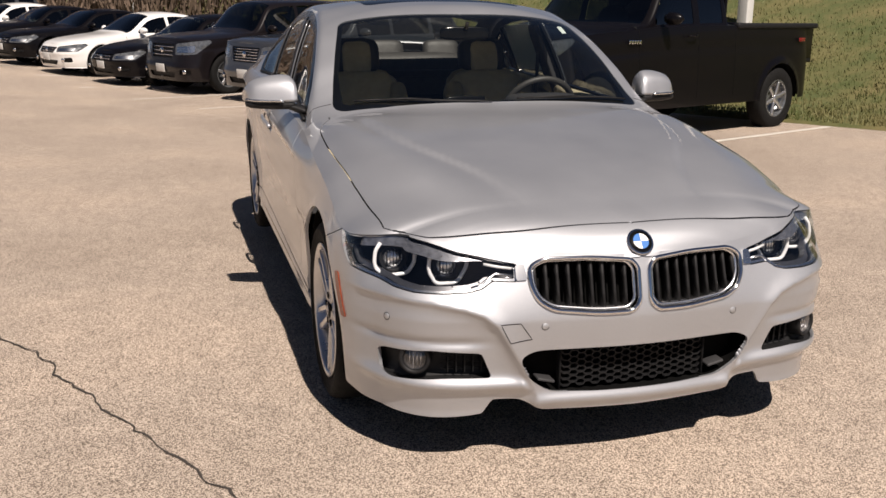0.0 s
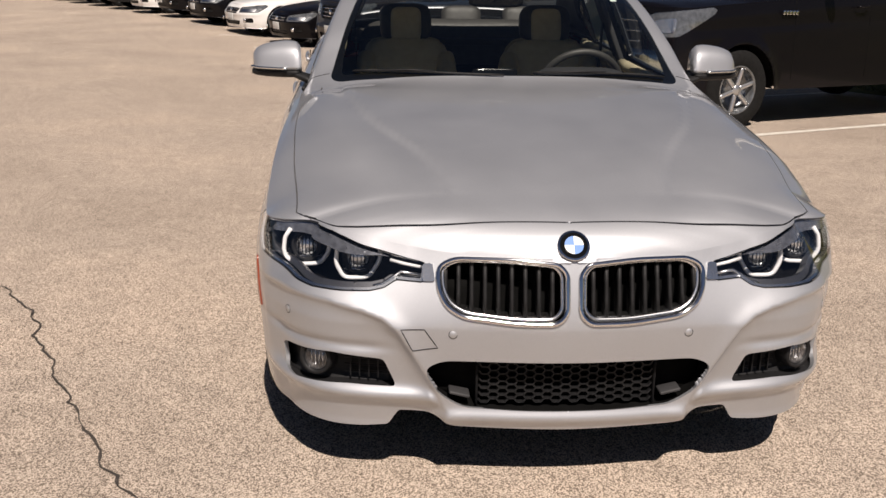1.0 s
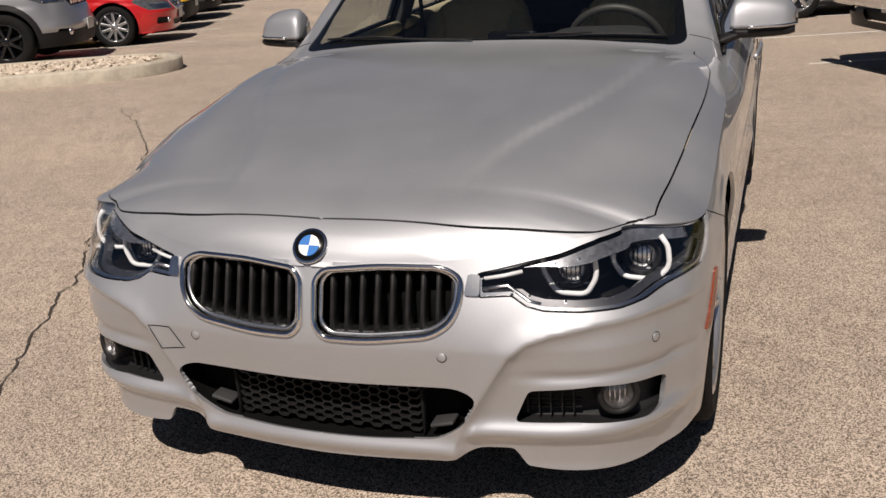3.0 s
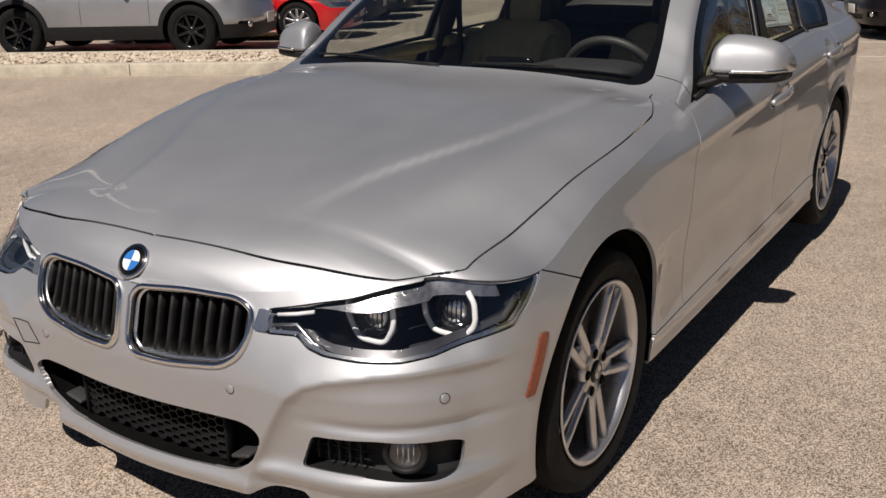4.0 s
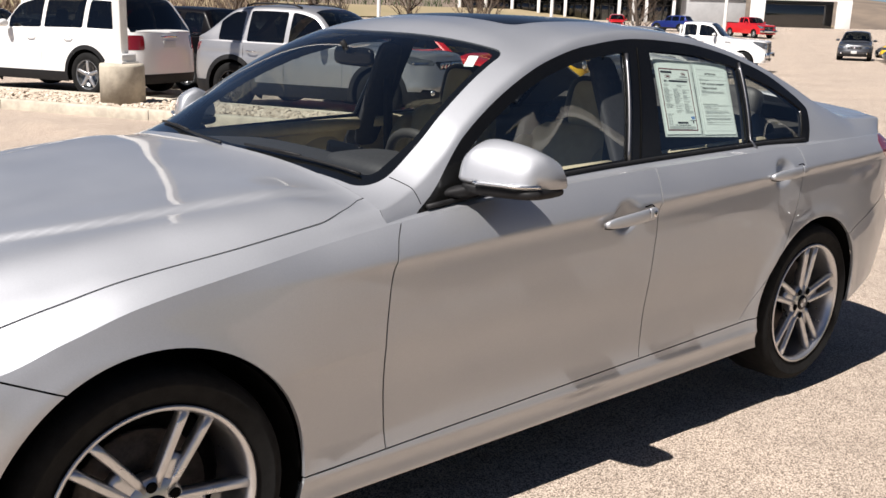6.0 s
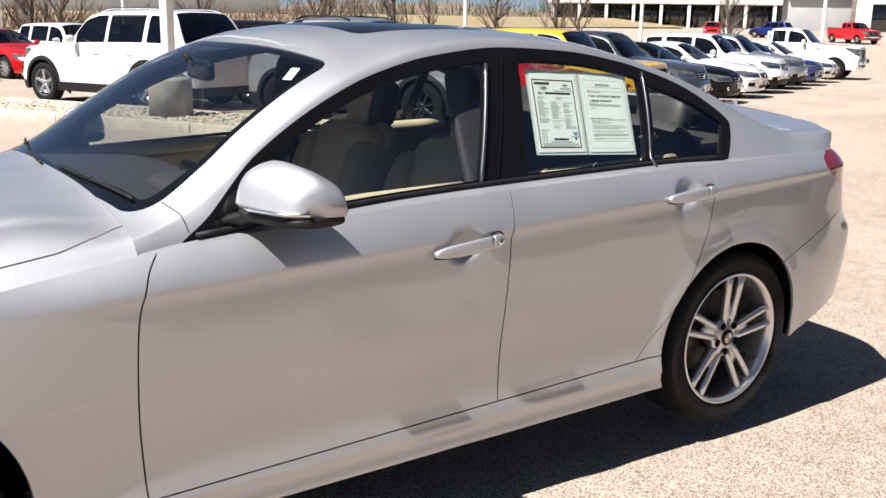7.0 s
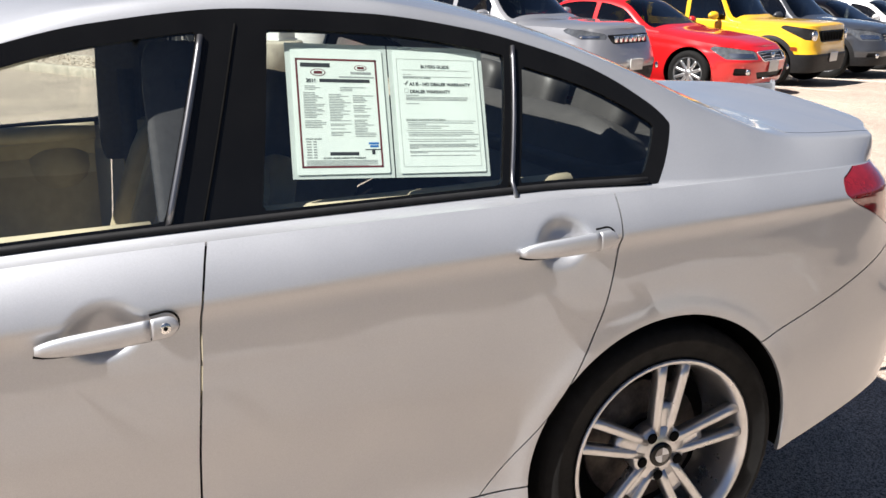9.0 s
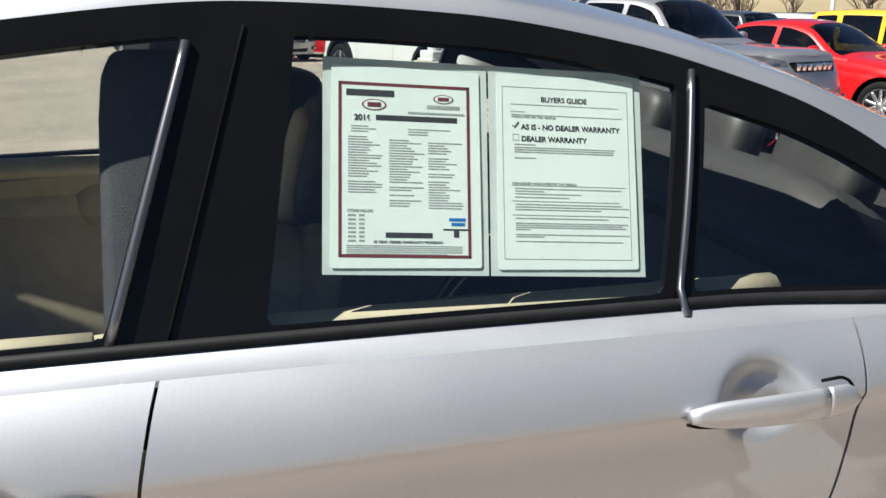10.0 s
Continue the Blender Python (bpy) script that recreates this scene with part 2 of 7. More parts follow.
def loft(sections):
    """A closed skin over rings of equal length, capped at both ends."""
    bm = bmesh.new()
    rings = [[bm.verts.new(p) for p in s] for s in sections]
    n = len(rings[0])
    for p, q in zip(rings, rings[1:]):
        for i in range(n):
            bm.faces.new((p[i], p[(i + 1) % n], q[(i + 1) % n], q[i]))
    bm.faces.new(rings[0][::-1]), bm.faces.new(rings[-1])
    bmesh.ops.recalc_face_normals(bm, faces=bm.faces)
    return bm


def plate(outline, thick, m=Matrix(), bevel=0.0):
    """A flat plate with the given outline in its xy plane, from z = 0 to thick."""
    bm = bmesh.new()
    f = bm.faces.new([bm.verts.new((x, y, 0)) for x, y in outline])
    r = bmesh.ops.extrude_face_region(bm, geom=[f])
    top = [v for v in r["geom"] if isinstance(v, bmesh.types.BMVert)]
    bmesh.ops.translate(bm, verts=top, vec=(0, 0, thick))
    bmesh.ops.recalc_face_normals(bm, faces=bm.faces)
    if bevel:
        te = list({e for v in top for e in v.link_edges if all(w in top for w in e.verts)})
        bmesh.ops.bevel(bm, geom=te, offset=bevel, segments=2, affect="EDGES", profile=0.5)
    bmesh.ops.transform(bm, matrix=m, verts=bm.verts)
    return bm


# ---- car shells: one outline round the lower body, one skin of cross sections over the cabin ----
class Shell:
    """The smooth surfaces of a car's body, half of it (x > 0). y runs from nose to tail, the front axle at y = 0."""

    def __init__(self, width, front, rear, rear_start, nose_power, tail_power, floor, shoulder, nose_top, centre, rail, rail_x, crown, side, ledge, bulge=0.012, drop_power=3.0, front_start=0.0, hood_shape=None, ledge_rise=0.25):
        self.hood_shape, self.ledge_rise = hood_shape, ledge_rise
        self.w, self.front, self.rear, self.floor = width, front, rear, floor
        self.shoulder, self.nose_top, self.centre = shoulder, nose_top, centre
        self.rail, self.rail_x, self.crown, self.side, self.ledge, self.bulge, self.drop_power = rail, rail_x, crown, side, ledge, bulge, drop_power
        a = np.linspace(0, math.pi / 2, 500)
        n, k = nose_power, tail_power
        f0 = front_start
        nose = np.stack([width * np.sin(a) ** (2 / n), f0 + (front - f0) * np.cos(a) ** (2 / n)], 1)
        mid = np.stack([np.full(200, width), np.linspace(f0, rear_start, 202)[1:-1]], 1)
        tail = np.stack([width * np.cos(a) ** (2 / k), rear_start + (rear - rear_start) * np.sin(a) ** (2 / k)], 1)
        self.base = np.concatenate([nose, mid, tail])
        d = np.hypot(*np.diff(self.base, axis=0).T)
        self.arc = np.r_[0, np.cumsum(d)]
        self.total = self.arc[-1]
        self.turn = self.arc[499]

    def at(self, s):
        """Point and outward normal of the base outline at arc length s from the nose's middle."""
        x, y = np.interp(s, self.arc, self.base[:, 0]), np.interp(s, self.arc, self.base[:, 1])
        e = 0.012
        dx = np.interp(s + e, self.arc, self.base[:, 0]) - np.interp(s - e, self.arc, self.base[:, 0])
        dy = np.interp(s + e, self.arc, self.base[:, 1]) - np.interp(s - e, self.arc, self.base[:, 1])
        r = np.hypot(dx, dy) + 1e-9
        return x, y, dy / r, -dx / r

    def s_of_x(self, x):
        """Arc length at which the nose is x wide."""
        return np.interp(x, self.base[:500, 0], self.arc[:500])

    def s_of_y(self, y):
        k = 350
        return np.interp(y, self.base[k:, 1], self.arc[k:])

    def top(self, s):
        """Height of the lower body's upper edge."""
        x, y, nx, ny = self.at(s)
        w = smooth(0.15, 0.75, nx) * (y < self.rear - 1.0) + (y >= self.rear - 1.0)
        return (1 - w) * self.nose_top(np.abs(x)) + w * self.shoulder(y)

    def belt(self, s, z):
        """The lower body's surface at arc length s and height z."""
        x, y, nx, ny = self.at(s)
        inset = self.side(s, x, y, nx, ny, z, self.top(s))
        return np.stack([np.maximum(x - nx * inset, 0), y - ny * inset, z], -1)

    def belt_grid(self, ns, nz, low):
        s = np.linspace(0, self.total, ns)
        t = np.linspace(0, 1, nz)
        S, Tt = np.meshgrid(s, t)
        z = low + (self.top(S) - low) * Tt
        P = self.belt(S, z)
        V, T = grid_mesh(P)
        return V, T, np.stack([S.ravel(), z.ravel()], 1)

    def edge(self, y):
        """The lower body's upper edge beside y: x and z."""
        s = np.linspace(0, self.total, 1500)
        P = self.belt(s, self.top(s))
        k = np.argmax(P[:, 1]) + 1
        return np.interp(y, P[:k, 1], P[:k, 0]), np.interp(y, P[:k, 1], P[:k, 2])

    def section(self, y, xe, ze, nside, ntop):
        """One cross section of the cabin, from the lower body's edge over the rail to the middle."""
        zr, xr, zc = float(self.rail(y)), float(self.rail_x(y)), float(self.centre(y))
        xr, zr = min(xr, xe - 0.004), max(zr, ze + 0.003)
        ledge, p = float(self.ledge(y)), float(self.crown(y))
        gx, gz = max(xe - ledge, xr + 0.002), min(ze + self.ledge_rise * ledge, zr - 0.001)
        t = np.linspace(0, 1, nside)
        side = np.stack([gx + (xr - gx) * t + self.bulge * np.sin(math.pi * t) * min(1, (zr - gz) / 0.2), gz + (zr - gz) * t], 1)
        u = np.linspace(0, 1, ntop)[1:] ** 1.15
        top = np.stack([xr * (1 - u), zr + (zc - zr) * (1 - (1 - u) ** p)], 1)
        q = np.concatenate([[(xe, ze)], side, top])
        for _ in range(4):
            k = slice(nside - 3, nside + 5)
            mid = (q[nside - 4:nside + 4] + q[nside - 2:nside + 6]) / 2
            q[k] = q[k] * 0.5 + mid * 0.5
        q[-1, 0] = 0
        return np.column_stack([q[:, 0], np.full(len(q), y), q[:, 1]])

    def grids(self, ns, nz, low, nhx, nhy, back, y1, ny, nside, ntop, fine=0):
        """Meshes of the belt, the bonnet with the wing tops, and the cabin."""
        belt = self.belt_grid(ns, nz, low)
        s_end = float(self.s_of_y(back))
        s = np.concatenate([np.linspace(0, self.turn, nhy // 2, endpoint=False), np.linspace(self.turn, s_end, nhy // 2)])
        E = self.belt(s, self.top(s))
        E[-1, 1] = back
        xb, zb = (float(q) for q in self.edge(np.array(back)))
        last = self.section(back, xb, zb, nside, ntop)[::-1]
        rows = []
        for t in np.linspace(0, 1, nhx):
            zc = self.centre(E[:, 1])
            x = E[:, 0] * (1 - t)
            extra = self.hood_shape(x, E[:, 1]) * (1 - smooth(0.90, 1.0, 1 - t)) if self.hood_shape else 0.0
            power = self.drop_power(E[:, 1]) if callable(self.drop_power) else self.drop_power
            z = zc - (zc - E[:, 2]) * (1 - t) ** power
            join = np.interp(x[-1], last[:, 0], last[:, 2]) - z[-1]
            rows.append(np.stack([x, E[:, 1], z + extra * (1 - smooth(back - 0.15, back, E[:, 1])) + join * smooth(back - 0.22, back, E[:, 1])], -1))
        hood = grid_mesh(np.array(rows)[:, ::-1])
        ys = np.linspace(back, y1, ny)
        ex, ez = self.edge(ys)
        cab = grid_mesh(np.array([self.section(y, a, b, nside, ntop) for y, a, b in zip(ys, ex, ez)]))
        out = []
        for m, axis in ((belt, 0), (hood, 2), (cab, 2)):
            if normals(m[0], m[1])[:, axis].sum() < 0:
                m = (m[0], m[1][:, ::-1], *m[2:])
            out.append(m)
        return out
TAIL_RED = mat("tail_lamp_red", (0.20, 0.008, 0.012), 0.12, coat=1.0, vary=0.3, scale=60)
BEIGE = mat("beige_leather", (0.50, 0.44, 0.30), 0.55, vary=0.12, scale=25, bump=0.2, bump_scale=400)
DARK_LEATHER = mat("dark_leather", (0.045, 0.043, 0.040), 0.5, vary=0.2, scale=25, bump=0.2, bump_scale=400)
TAUPE = mat("taupe_leather", (0.40, 0.345, 0.225), 0.55, vary=0.15, scale=25, bump=0.2, bump_scale=400)
DASH = mat("dark_dash", (0.034, 0.034, 0.036), 0.65, vary=0.2, scale=60, bump=0.2, bump_scale=500)
HEADLINER = mat("grey_headliner", (0.42, 0.41, 0.38), 0.9, vary=0.1, scale=80, bump=0.2, bump_scale=900)
AMBER = mat("amber_reflector", (0.25, 0.045, 0.012), 0.3, coat=0.5, vary=0.35, scale=160)
LAMP_WHITE = mat("lamp_light_guide", (0.86, 0.87, 0.88), 0.18, coat=0.8, vary=0.06, scale=30)
LAMP_CHROME = mat("lamp_reflector", (0.80, 0.81, 0.82), 0.25, 1.0, vary=0.2, scale=40)
BLUE_MARK = mat("blue_enamel", (0.02, 0.16, 0.50), 0.45, vary=0.1)
WHITE_MARK = mat("white_enamel", (0.80, 0.80, 0.78), 0.5, vary=0.05)
PAPER = mat("printed_paper", (0.74, 0.84, 0.79), 0.8, vary=0.05, scale=14, bump=0.1, bump_scale=60)
PAPER_EDGE = mat("paper_sleeve", (0.60, 0.68, 0.64), 0.45, coat=0.5, vary=0.08, scale=20)
INK = mat("black_ink", (0.03, 0.035, 0.04), 0.7, vary=0.2)
GREY_INK = mat("grey_ink", (0.34, 0.38, 0.37), 0.8, vary=0.25, scale=90)
RED_INK = mat("dark_red_ink", (0.14, 0.025, 0.03), 0.7, vary=0.2)
SATIN = mat("satin_dark_metal", (0.22, 0.22, 0.23), 0.3, 0.9, vary=0.15, scale=20)
LAMP_CLEAR = mat("clear_light_bar", (0.46, 0.47, 0.50), 0.22, 0.8, coat=0.8, vary=0.5, scale=70)
LAMP_DARK = mat("lamp_bezel", (0.007, 0.007, 0.008), 0.5, vary=0.5, scale=22, spec=0.15)


# ---- the silver sedan in the drive ----
RIDGE = [(0.97, 0.568), (0.80, 0.567), (0.68, 0.560), (0.58, 0.543), (0.52, 0.524), (0.478, 0.492), (0.448, 0.445), (0.418, 0.395), (0.368, 0.31), (0.342, 0.25), (0.342, 0.1), (0.97, 0.1)]
swage = curve([(0.2, 0.80), (0.5, 0.815), (1.135, 0.840), (1.73, 0.862), (2.03, 0.876), (2.39, 0.891), (2.7, 0.904), (3.2, 0.922), (3.6, 0.93)])
nose_inset = curve([(0, 0.062), (0.3, 0.075), (0.45, 0.105), (0.57, 0.133), (0.71, 0.150), (0.82, 0.148), (0.87, 0.100), (0.895, 0.060), (0.905, 0.050)])
sill_inset = curve([(0.14, 0.09), (0.19, 0.050), (0.215, 0.026), (0.245, 0.030), (0.272, 0.022), (0.285, 0.016), (0.30, 0.021), (0.33, 0.026), (0.36, 0.029), (0.46, 0.027), (0.62, 0.012), (0.75, 0.008)])
plain_inset = curve([(0.14, 0.055), (0.20, 0.036), (0.28, 0.025), (0.40, 0.016), (0.58, 0.006), (0.75, 0.006)])
swage_dip = curve([(0, 0), (0.008, 0.0035), (0.022, 0.0085), (0.034, 0.0095), (0.07, 0.006), (0.12, 0.0015), (0.18, 0), (0.3, 0)])


tail_inset = curve([(0.15, 0.05), (0.25, 0.032), (0.36, 0.004), (0.46, -0.016), (0.56, -0.028), (0.63, -0.031), (0.655, -0.024), (0.69, -0.004), (0.73, 0.010), (0.80, 0.024), (0.88, 0.050), (0.93, 0.080), (0.985, 0.122), (1.0, 0.13)])


def sedan_side(s, x, y, nx, ny, z, zt):
    """How far the skin lies inside the base outline."""
    s, x, y, nx, ny, z, zt = np.broadcast_arrays(s, x, y, nx, ny, z, zt)
    # flank
    crease = swage(np.clip(y, 0.2, 3.6))
    strong = smooth(0.25, 0.9, y) * (1 - smooth(3.1, 3.6, y))
    up = np.clip((z - crease) / np.maximum(zt - crease, 0.02), 0, 1.2)
    sills = smooth(0.30, 0.50, y) * (1 - smooth(2.35, 2.6, y))
    low = sills * sill_inset(np.minimum(z, 0.75)) + (1 - sills) * plain_inset(np.minimum(z, 0.75))
    flank = low * (1 - smooth(-0.16, 0.0, z - crease))
    flank = flank + strong * swage_dip(np.clip(crease - z, 0, 0.3))
    flank = flank + 0.055 * np.where(z > crease, 0.45 * up + 0.55 * up ** 2, 0)
    wing = 0.006 + 0.030 * np.clip((z - 0.58) / np.maximum(zt - 0.58, 0.05), 0, 1) ** 2.2
    wing = np.where(z < 0.58, low, wing)
    k = smooth(0.15, 0.75, y)
    flank = (1 - k) * wing + k * flank
    for yc in (0.0, 2.81):
        r = np.hypot(y - yc, z - 0.335)
        flank = flank - 0.006 * np.exp(-((r - 0.372) / 0.032) ** 2)
    for yc, zc in ((1.588, 0.835), (2.510, 0.900)):
        flank = flank + 0.028 * (1 - smooth(0.35, 1.0, np.hypot((y - yc) / 0.074, (z - zc) / 0.056))) * (nx > 0.9)
    # nose
    t = np.clip((z - 0.50) / np.maximum(zt - 0.50, 0.05), 0, 1.1)
    tin = nose_inset(np.abs(x))
    point = 0.020 * smooth(0.02, 0.36, np.abs(x)) * (1 - smooth(0.42, 0.75, np.abs(x)))
    nose = np.where(z > 0.50, 0.014 + (tin - 0.014) * t ** 1.3, 0.014 + 0.030 * np.clip((0.5 - z) / 0.3, 0, 1) ** 1.6)
    d = polygon_distance(RIDGE, np.abs(x).ravel(), z.ravel()).reshape(x.shape)
    edge_zone = smooth(0.30, 0.55, -y)
    wing_zone = smooth(0.0, 0.026, d) * edge_zone
    under = (1 - np.exp(-np.maximum(d, 0) / 0.022)) * edge_zone
    nose = nose + point + 0.032 * under - 0.006 * np.exp(-(np.minimum(d, 0) / 0.03) ** 2) * edge_zone
    nose = nose - 0.022 * wing_zone * np.exp(-((z - 0.278 - 0.02 * np.abs(x)) / 0.024) ** 2)
    nose = nose + 0.010 * wing_zone * np.exp(-((z - 0.432) / 0.014) ** 2) * smooth(0.45, 0.6, np.abs(x))
    nose = nose - 0.016 * np.exp(-((z - 0.232) / 0.022) ** 2) * (1 - smooth(0.30, 0.42, np.abs(x)))
    w = smooth(0.05, 0.45, -ny)
    out = (1 - w) * flank + w * nose
    # tail
    tail = tail_inset(z)
    w = smooth(0.25, 0.7, ny)
    return (1 - w) * out + w * tail


crest_in = curve([(-0.72, 0.295), (-0.60, 0.300), (-0.45, 0.310), (-0.35, 0.332), (-0.22, 0.380), (-0.1, 0.442), (0.02, 0.503), (0.15, 0.548), (0.38, 0.602), (0.7, 0.655)])
crest_out = curve([(-0.72, 0.44), (-0.47, 0.505), (-0.37, 0.540), (-0.25, 0.585), (-0.06, 0.632), (0.09, 0.668), (0.21, 0.700), (0.37, 0.735), (0.7, 0.775)])


def hood_crease(x, y):
    """A raised middle with a crest at each edge, a hollow beside it and a second crest before the surface falls to the wing."""
    x = np.abs(x)
    d, gap = x - crest_in(y), crest_out(y) - crest_in(y)
    k = smooth(-0.62, -0.22, y)
    inner = 0.005 * np.exp(-(np.minimum(d, 0) / 0.12) ** 2)
    outer = 0.005 - 0.0105 * smooth(0.0, 0.034, d) + 0.0095 * smooth(0.034, 1.0, d / np.maximum(gap, 0.05)) - 0.012 * smooth(gap - 0.01, gap + 0.12, d)
    return k * np.where(d < 0, inner, outer)


sedan = Shell(
    width=0.905, front=-0.80, rear=3.85, rear_start=2.85, nose_power=3.9, tail_power=3.4, floor=0.17,
    shoulder=curve([(-0.72, 0.729), (-0.57, 0.737), (-0.45, 0.727), (-0.315, 0.716), (-0.15, 0.762), (0, 0.806), (0.3, 0.856), (0.6, 0.896), (0.8, 0.917), (1.17, 0.942), (1.7, 0.965), (2.74, 0.985), (3.2, 0.99), (3.5, 0.985), (3.9, 0.975)]),
    nose_top=curve([(0, 0.690), (0.3, 0.696), (0.45, 0.706), (0.60, 0.720), (0.71, 0.729), (0.838, 0.737), (0.88, 0.724), (0.91, 0.708)]),
    centre=curve([(-0.735, 0.690), (-0.72, 0.715), (-0.69, 0.746), (-0.62, 0.782), (-0.5, 0.816), (-0.35, 0.853), (-0.2, 0.884), (0.1, 0.934), (0.4, 0.973), (0.58, 0.991), (0.66, 1.004), (0.9, 1.172),
                  (1.2, 1.355), (1.4, 1.417), (1.7, 1.442), (2.0, 1.439), (2.3, 1.417), (2.55, 1.370), (2.8, 1.288), (3.1, 1.170), (3.2, 1.128), (3.27, 1.099), (3.31, 1.088), (3.37, 1.083), (3.48, 1.083), (3.62, 1.089), (3.72, 1.097), (3.86, 1.098)]),
    rail=curve([(0.5, 0.915), (0.70, 0.945), (0.80, 0.978), (0.90, 1.038), (1.02, 1.128), (1.31, 1.284), (1.43, 1.324), (1.63, 1.376), (1.90, 1.400), (2.17, 1.386), (2.42, 1.344), (2.66, 1.278), (2.84, 1.208), (3.05, 1.115), (3.25, 1.056), (3.5, 1.050), (3.62, 1.058), (3.86, 1.065)]),
    rail_x=curve([(0.5, 0.83), (0.70, 0.812), (0.80, 0.79), (0.90, 0.77), (1.02, 0.742), (1.31, 0.682), (1.63, 0.634), (1.90, 0.615), (2.17, 0.614), (2.42, 0.626), (2.66, 0.652), (2.84, 0.680), (3.05, 0.715), (3.25, 0.745), (3.5, 0.755), (3.86, 0.74)]),
    crown=curve([(0.5, 3.4), (0.9, 2.9), (1.3, 2.5), (2.4, 2.4), (2.9, 2.6), (3.2, 2.2), (3.86, 2.0)]),
    side=sedan_side, drop_power=curve([(-0.8, 3.0), (-0.45, 4.0), (-0.2, 6.2), (0.1, 8.0), (0.7, 8.5)]),
    hood_shape=lambda x, y: hood_crease(x, y),
    ledge=curve([(0.6, 0.0), (0.76, 0.02), (0.95, 0.032), (1.45, 0.070), (2.5, 0.070), (2.75, 0.035), (2.95, 0.006), (3.9, 0.004)]), ledge_rise=0.1)


def build_sedan():
    car = tagged(new("sedan"), "silver metallic four-door sedan with kidney grilles and alloy wheels", "car")
    belt, hood, cab = sedan.grids(760, 90, 0.165, 46, 300, 0.68, 3.84, 330, 26, 46)
    V, T, U = belt
    y, z, x = V[:, 1], V[:, 2], V[:, 0]
    s = U[:, 0]
    GAP = 0.0022

    def sub(mesh, *fs):
        for f in fs:
            P, uv = mesh[0], mesh[2]
            mesh = keep(mesh, f(P, uv))
        return mesh
    g1 = curve([(0.15, 0.676), (0.33, 0.660), (0.588, 0.650), (0.736, 0.657), (0.863, 0.690), (0.929, 0.740), (1.0, 0.79)])
    g2 = curve([(0.15, 1.736), (0.343, 1.736), (0.532, 1.738), (0.734, 1.750), (0.85, 1.757), (0.93, 1.771), (0.985, 1.785), (1.1, 1.80)])
    g3 = curve([(0.15, 2.15), (0.38, 2.37), (0.516, 2.496), (0.66, 2.580), (0.773, 2.626), (0.998, 2.660), (1.1, 2.665)])
    seam = lambda q: 0.296 + 0.021 * (q - 0.4)
    arch = lambda P, u: np.minimum(np.hypot(P[:, 1] - 0.028, P[:, 2] - 0.335) - 0.380, np.hypot(P[:, 1] - 2.81, P[:, 2] - 0.335) - 0.364)
    sx = lambda q: float(sedan.s_of_x(q))
    sy = lambda q: float(sedan.s_of_y(q))
    bottom = curve([(0, 0.194), (sx(0.3), 0.200), (sx(0.40), 0.234), (sx(0.475), 0.236), (sx(0.52), 0.188), (sx(0.70), 0.178), (sx(0.86), 0.182), (sy(-0.25), 0.20), (sy(0.3), 0.205), (sy(2.45), 0.215), (sy(2.9), 0.245), (sy(3.15), 0.275), (sy(3.4), 0.335), (sy(3.6), 0.36), (sedan.total, 0.37)])
    hl = rounded([(sx(0.408), 0.667), (sx(0.412), 0.621), (sx(0.490), 0.624), (sx(0.525), 0.603), (sx(0.565), 0.594), (sx(0.65), 0.590), (sx(0.74), 0.590), (sx(0.80), 0.597), (sy(-0.433), 0.628), (sy(-0.312), 0.713), (sy(-0.33), 0.80), (0.93, 0.80), (0.87, 0.729), (0.76, 0.722), (0.69, 0.712), (0.62, 0.699), (0.535, 0.687), (0.45, 0.673)], 0.006)
    kid = rounded([(0.018, 0.650), (0.040, 0.675), (0.17, 0.686), (0.325, 0.684), (0.372, 0.660), (0.366, 0.600), (0.345, 0.562), (0.300, 0.535), (0.15, 0.519), (0.045, 0.520), (0.018, 0.545)], 0.04)
    intake = rounded([(-0.1, 0.406), (0.35, 0.407), (0.402, 0.384), (0.368, 0.313), (0.30, 0.263), (0.14, 0.256), (-0.1, 0.255)], 0.03)
    fog = rounded([(0.512, 0.398), (0.66, 0.408), (0.783, 0.396), (0.800, 0.385), (0.793, 0.314), (0.77, 0.306), (0.61, 0.318), (0.476, 0.315)], 0.014)
    tail = rounded([(sy(3.42), 0.995), (sy(3.315), 0.965), (sy(3.300), 0.936), (sy(3.34), 0.910), (sy(3.40), 0.885), (sy(3.50), 0.838), (sy(3.58), 0.80), (sedan.total - 0.30, 0.785), (sedan.total - 0.30, 0.995)], 0.012)
    in_hl = lambda P, u: polygon_distance(hl, u[:, 0], u[:, 1])
    in_xz = lambda poly: (lambda P, u: polygon_distance(poly, P[:, 0], P[:, 2]) * np.where(P[:, 1] < 0, 1, 0) - np.where(P[:, 1] < 0, 0, 1))
    in_tail = lambda P, u: polygon_distance(tail, u[:, 0], u[:, 1])
    low = lambda P, u: P[:, 2] - bottom(u[:, 0])
    neg = lambda f, g=GAP: (lambda P, u: -f(P, u) - g)
    pos = lambda f, g=GAP: (lambda P, u: f(P, u) - g)
    front_line = lambda P, u: np.where(P[:, 1] < 0.05, 0.722 - (P[:, 1] + 0.316) * 0.42 - P[:, 2], -1) * np.where(P[:, 1] < -0.345, 0, 1) + np.where(P[:, 1] < -0.345, 0.5, 0)
    rear_line = lambda P, u: np.where(P[:, 1] > 2.9, 0.625 + (P[:, 1] - 3.14) * 0.36 - P[:, 2], -1)

    # bumper
    bump = sub(belt, low, arch, pos(front_line), neg(in_hl, 0.003), neg(in_xz(kid), 0.0), neg(in_xz(intake), 0.0), neg(in_xz(fog), 0.0))
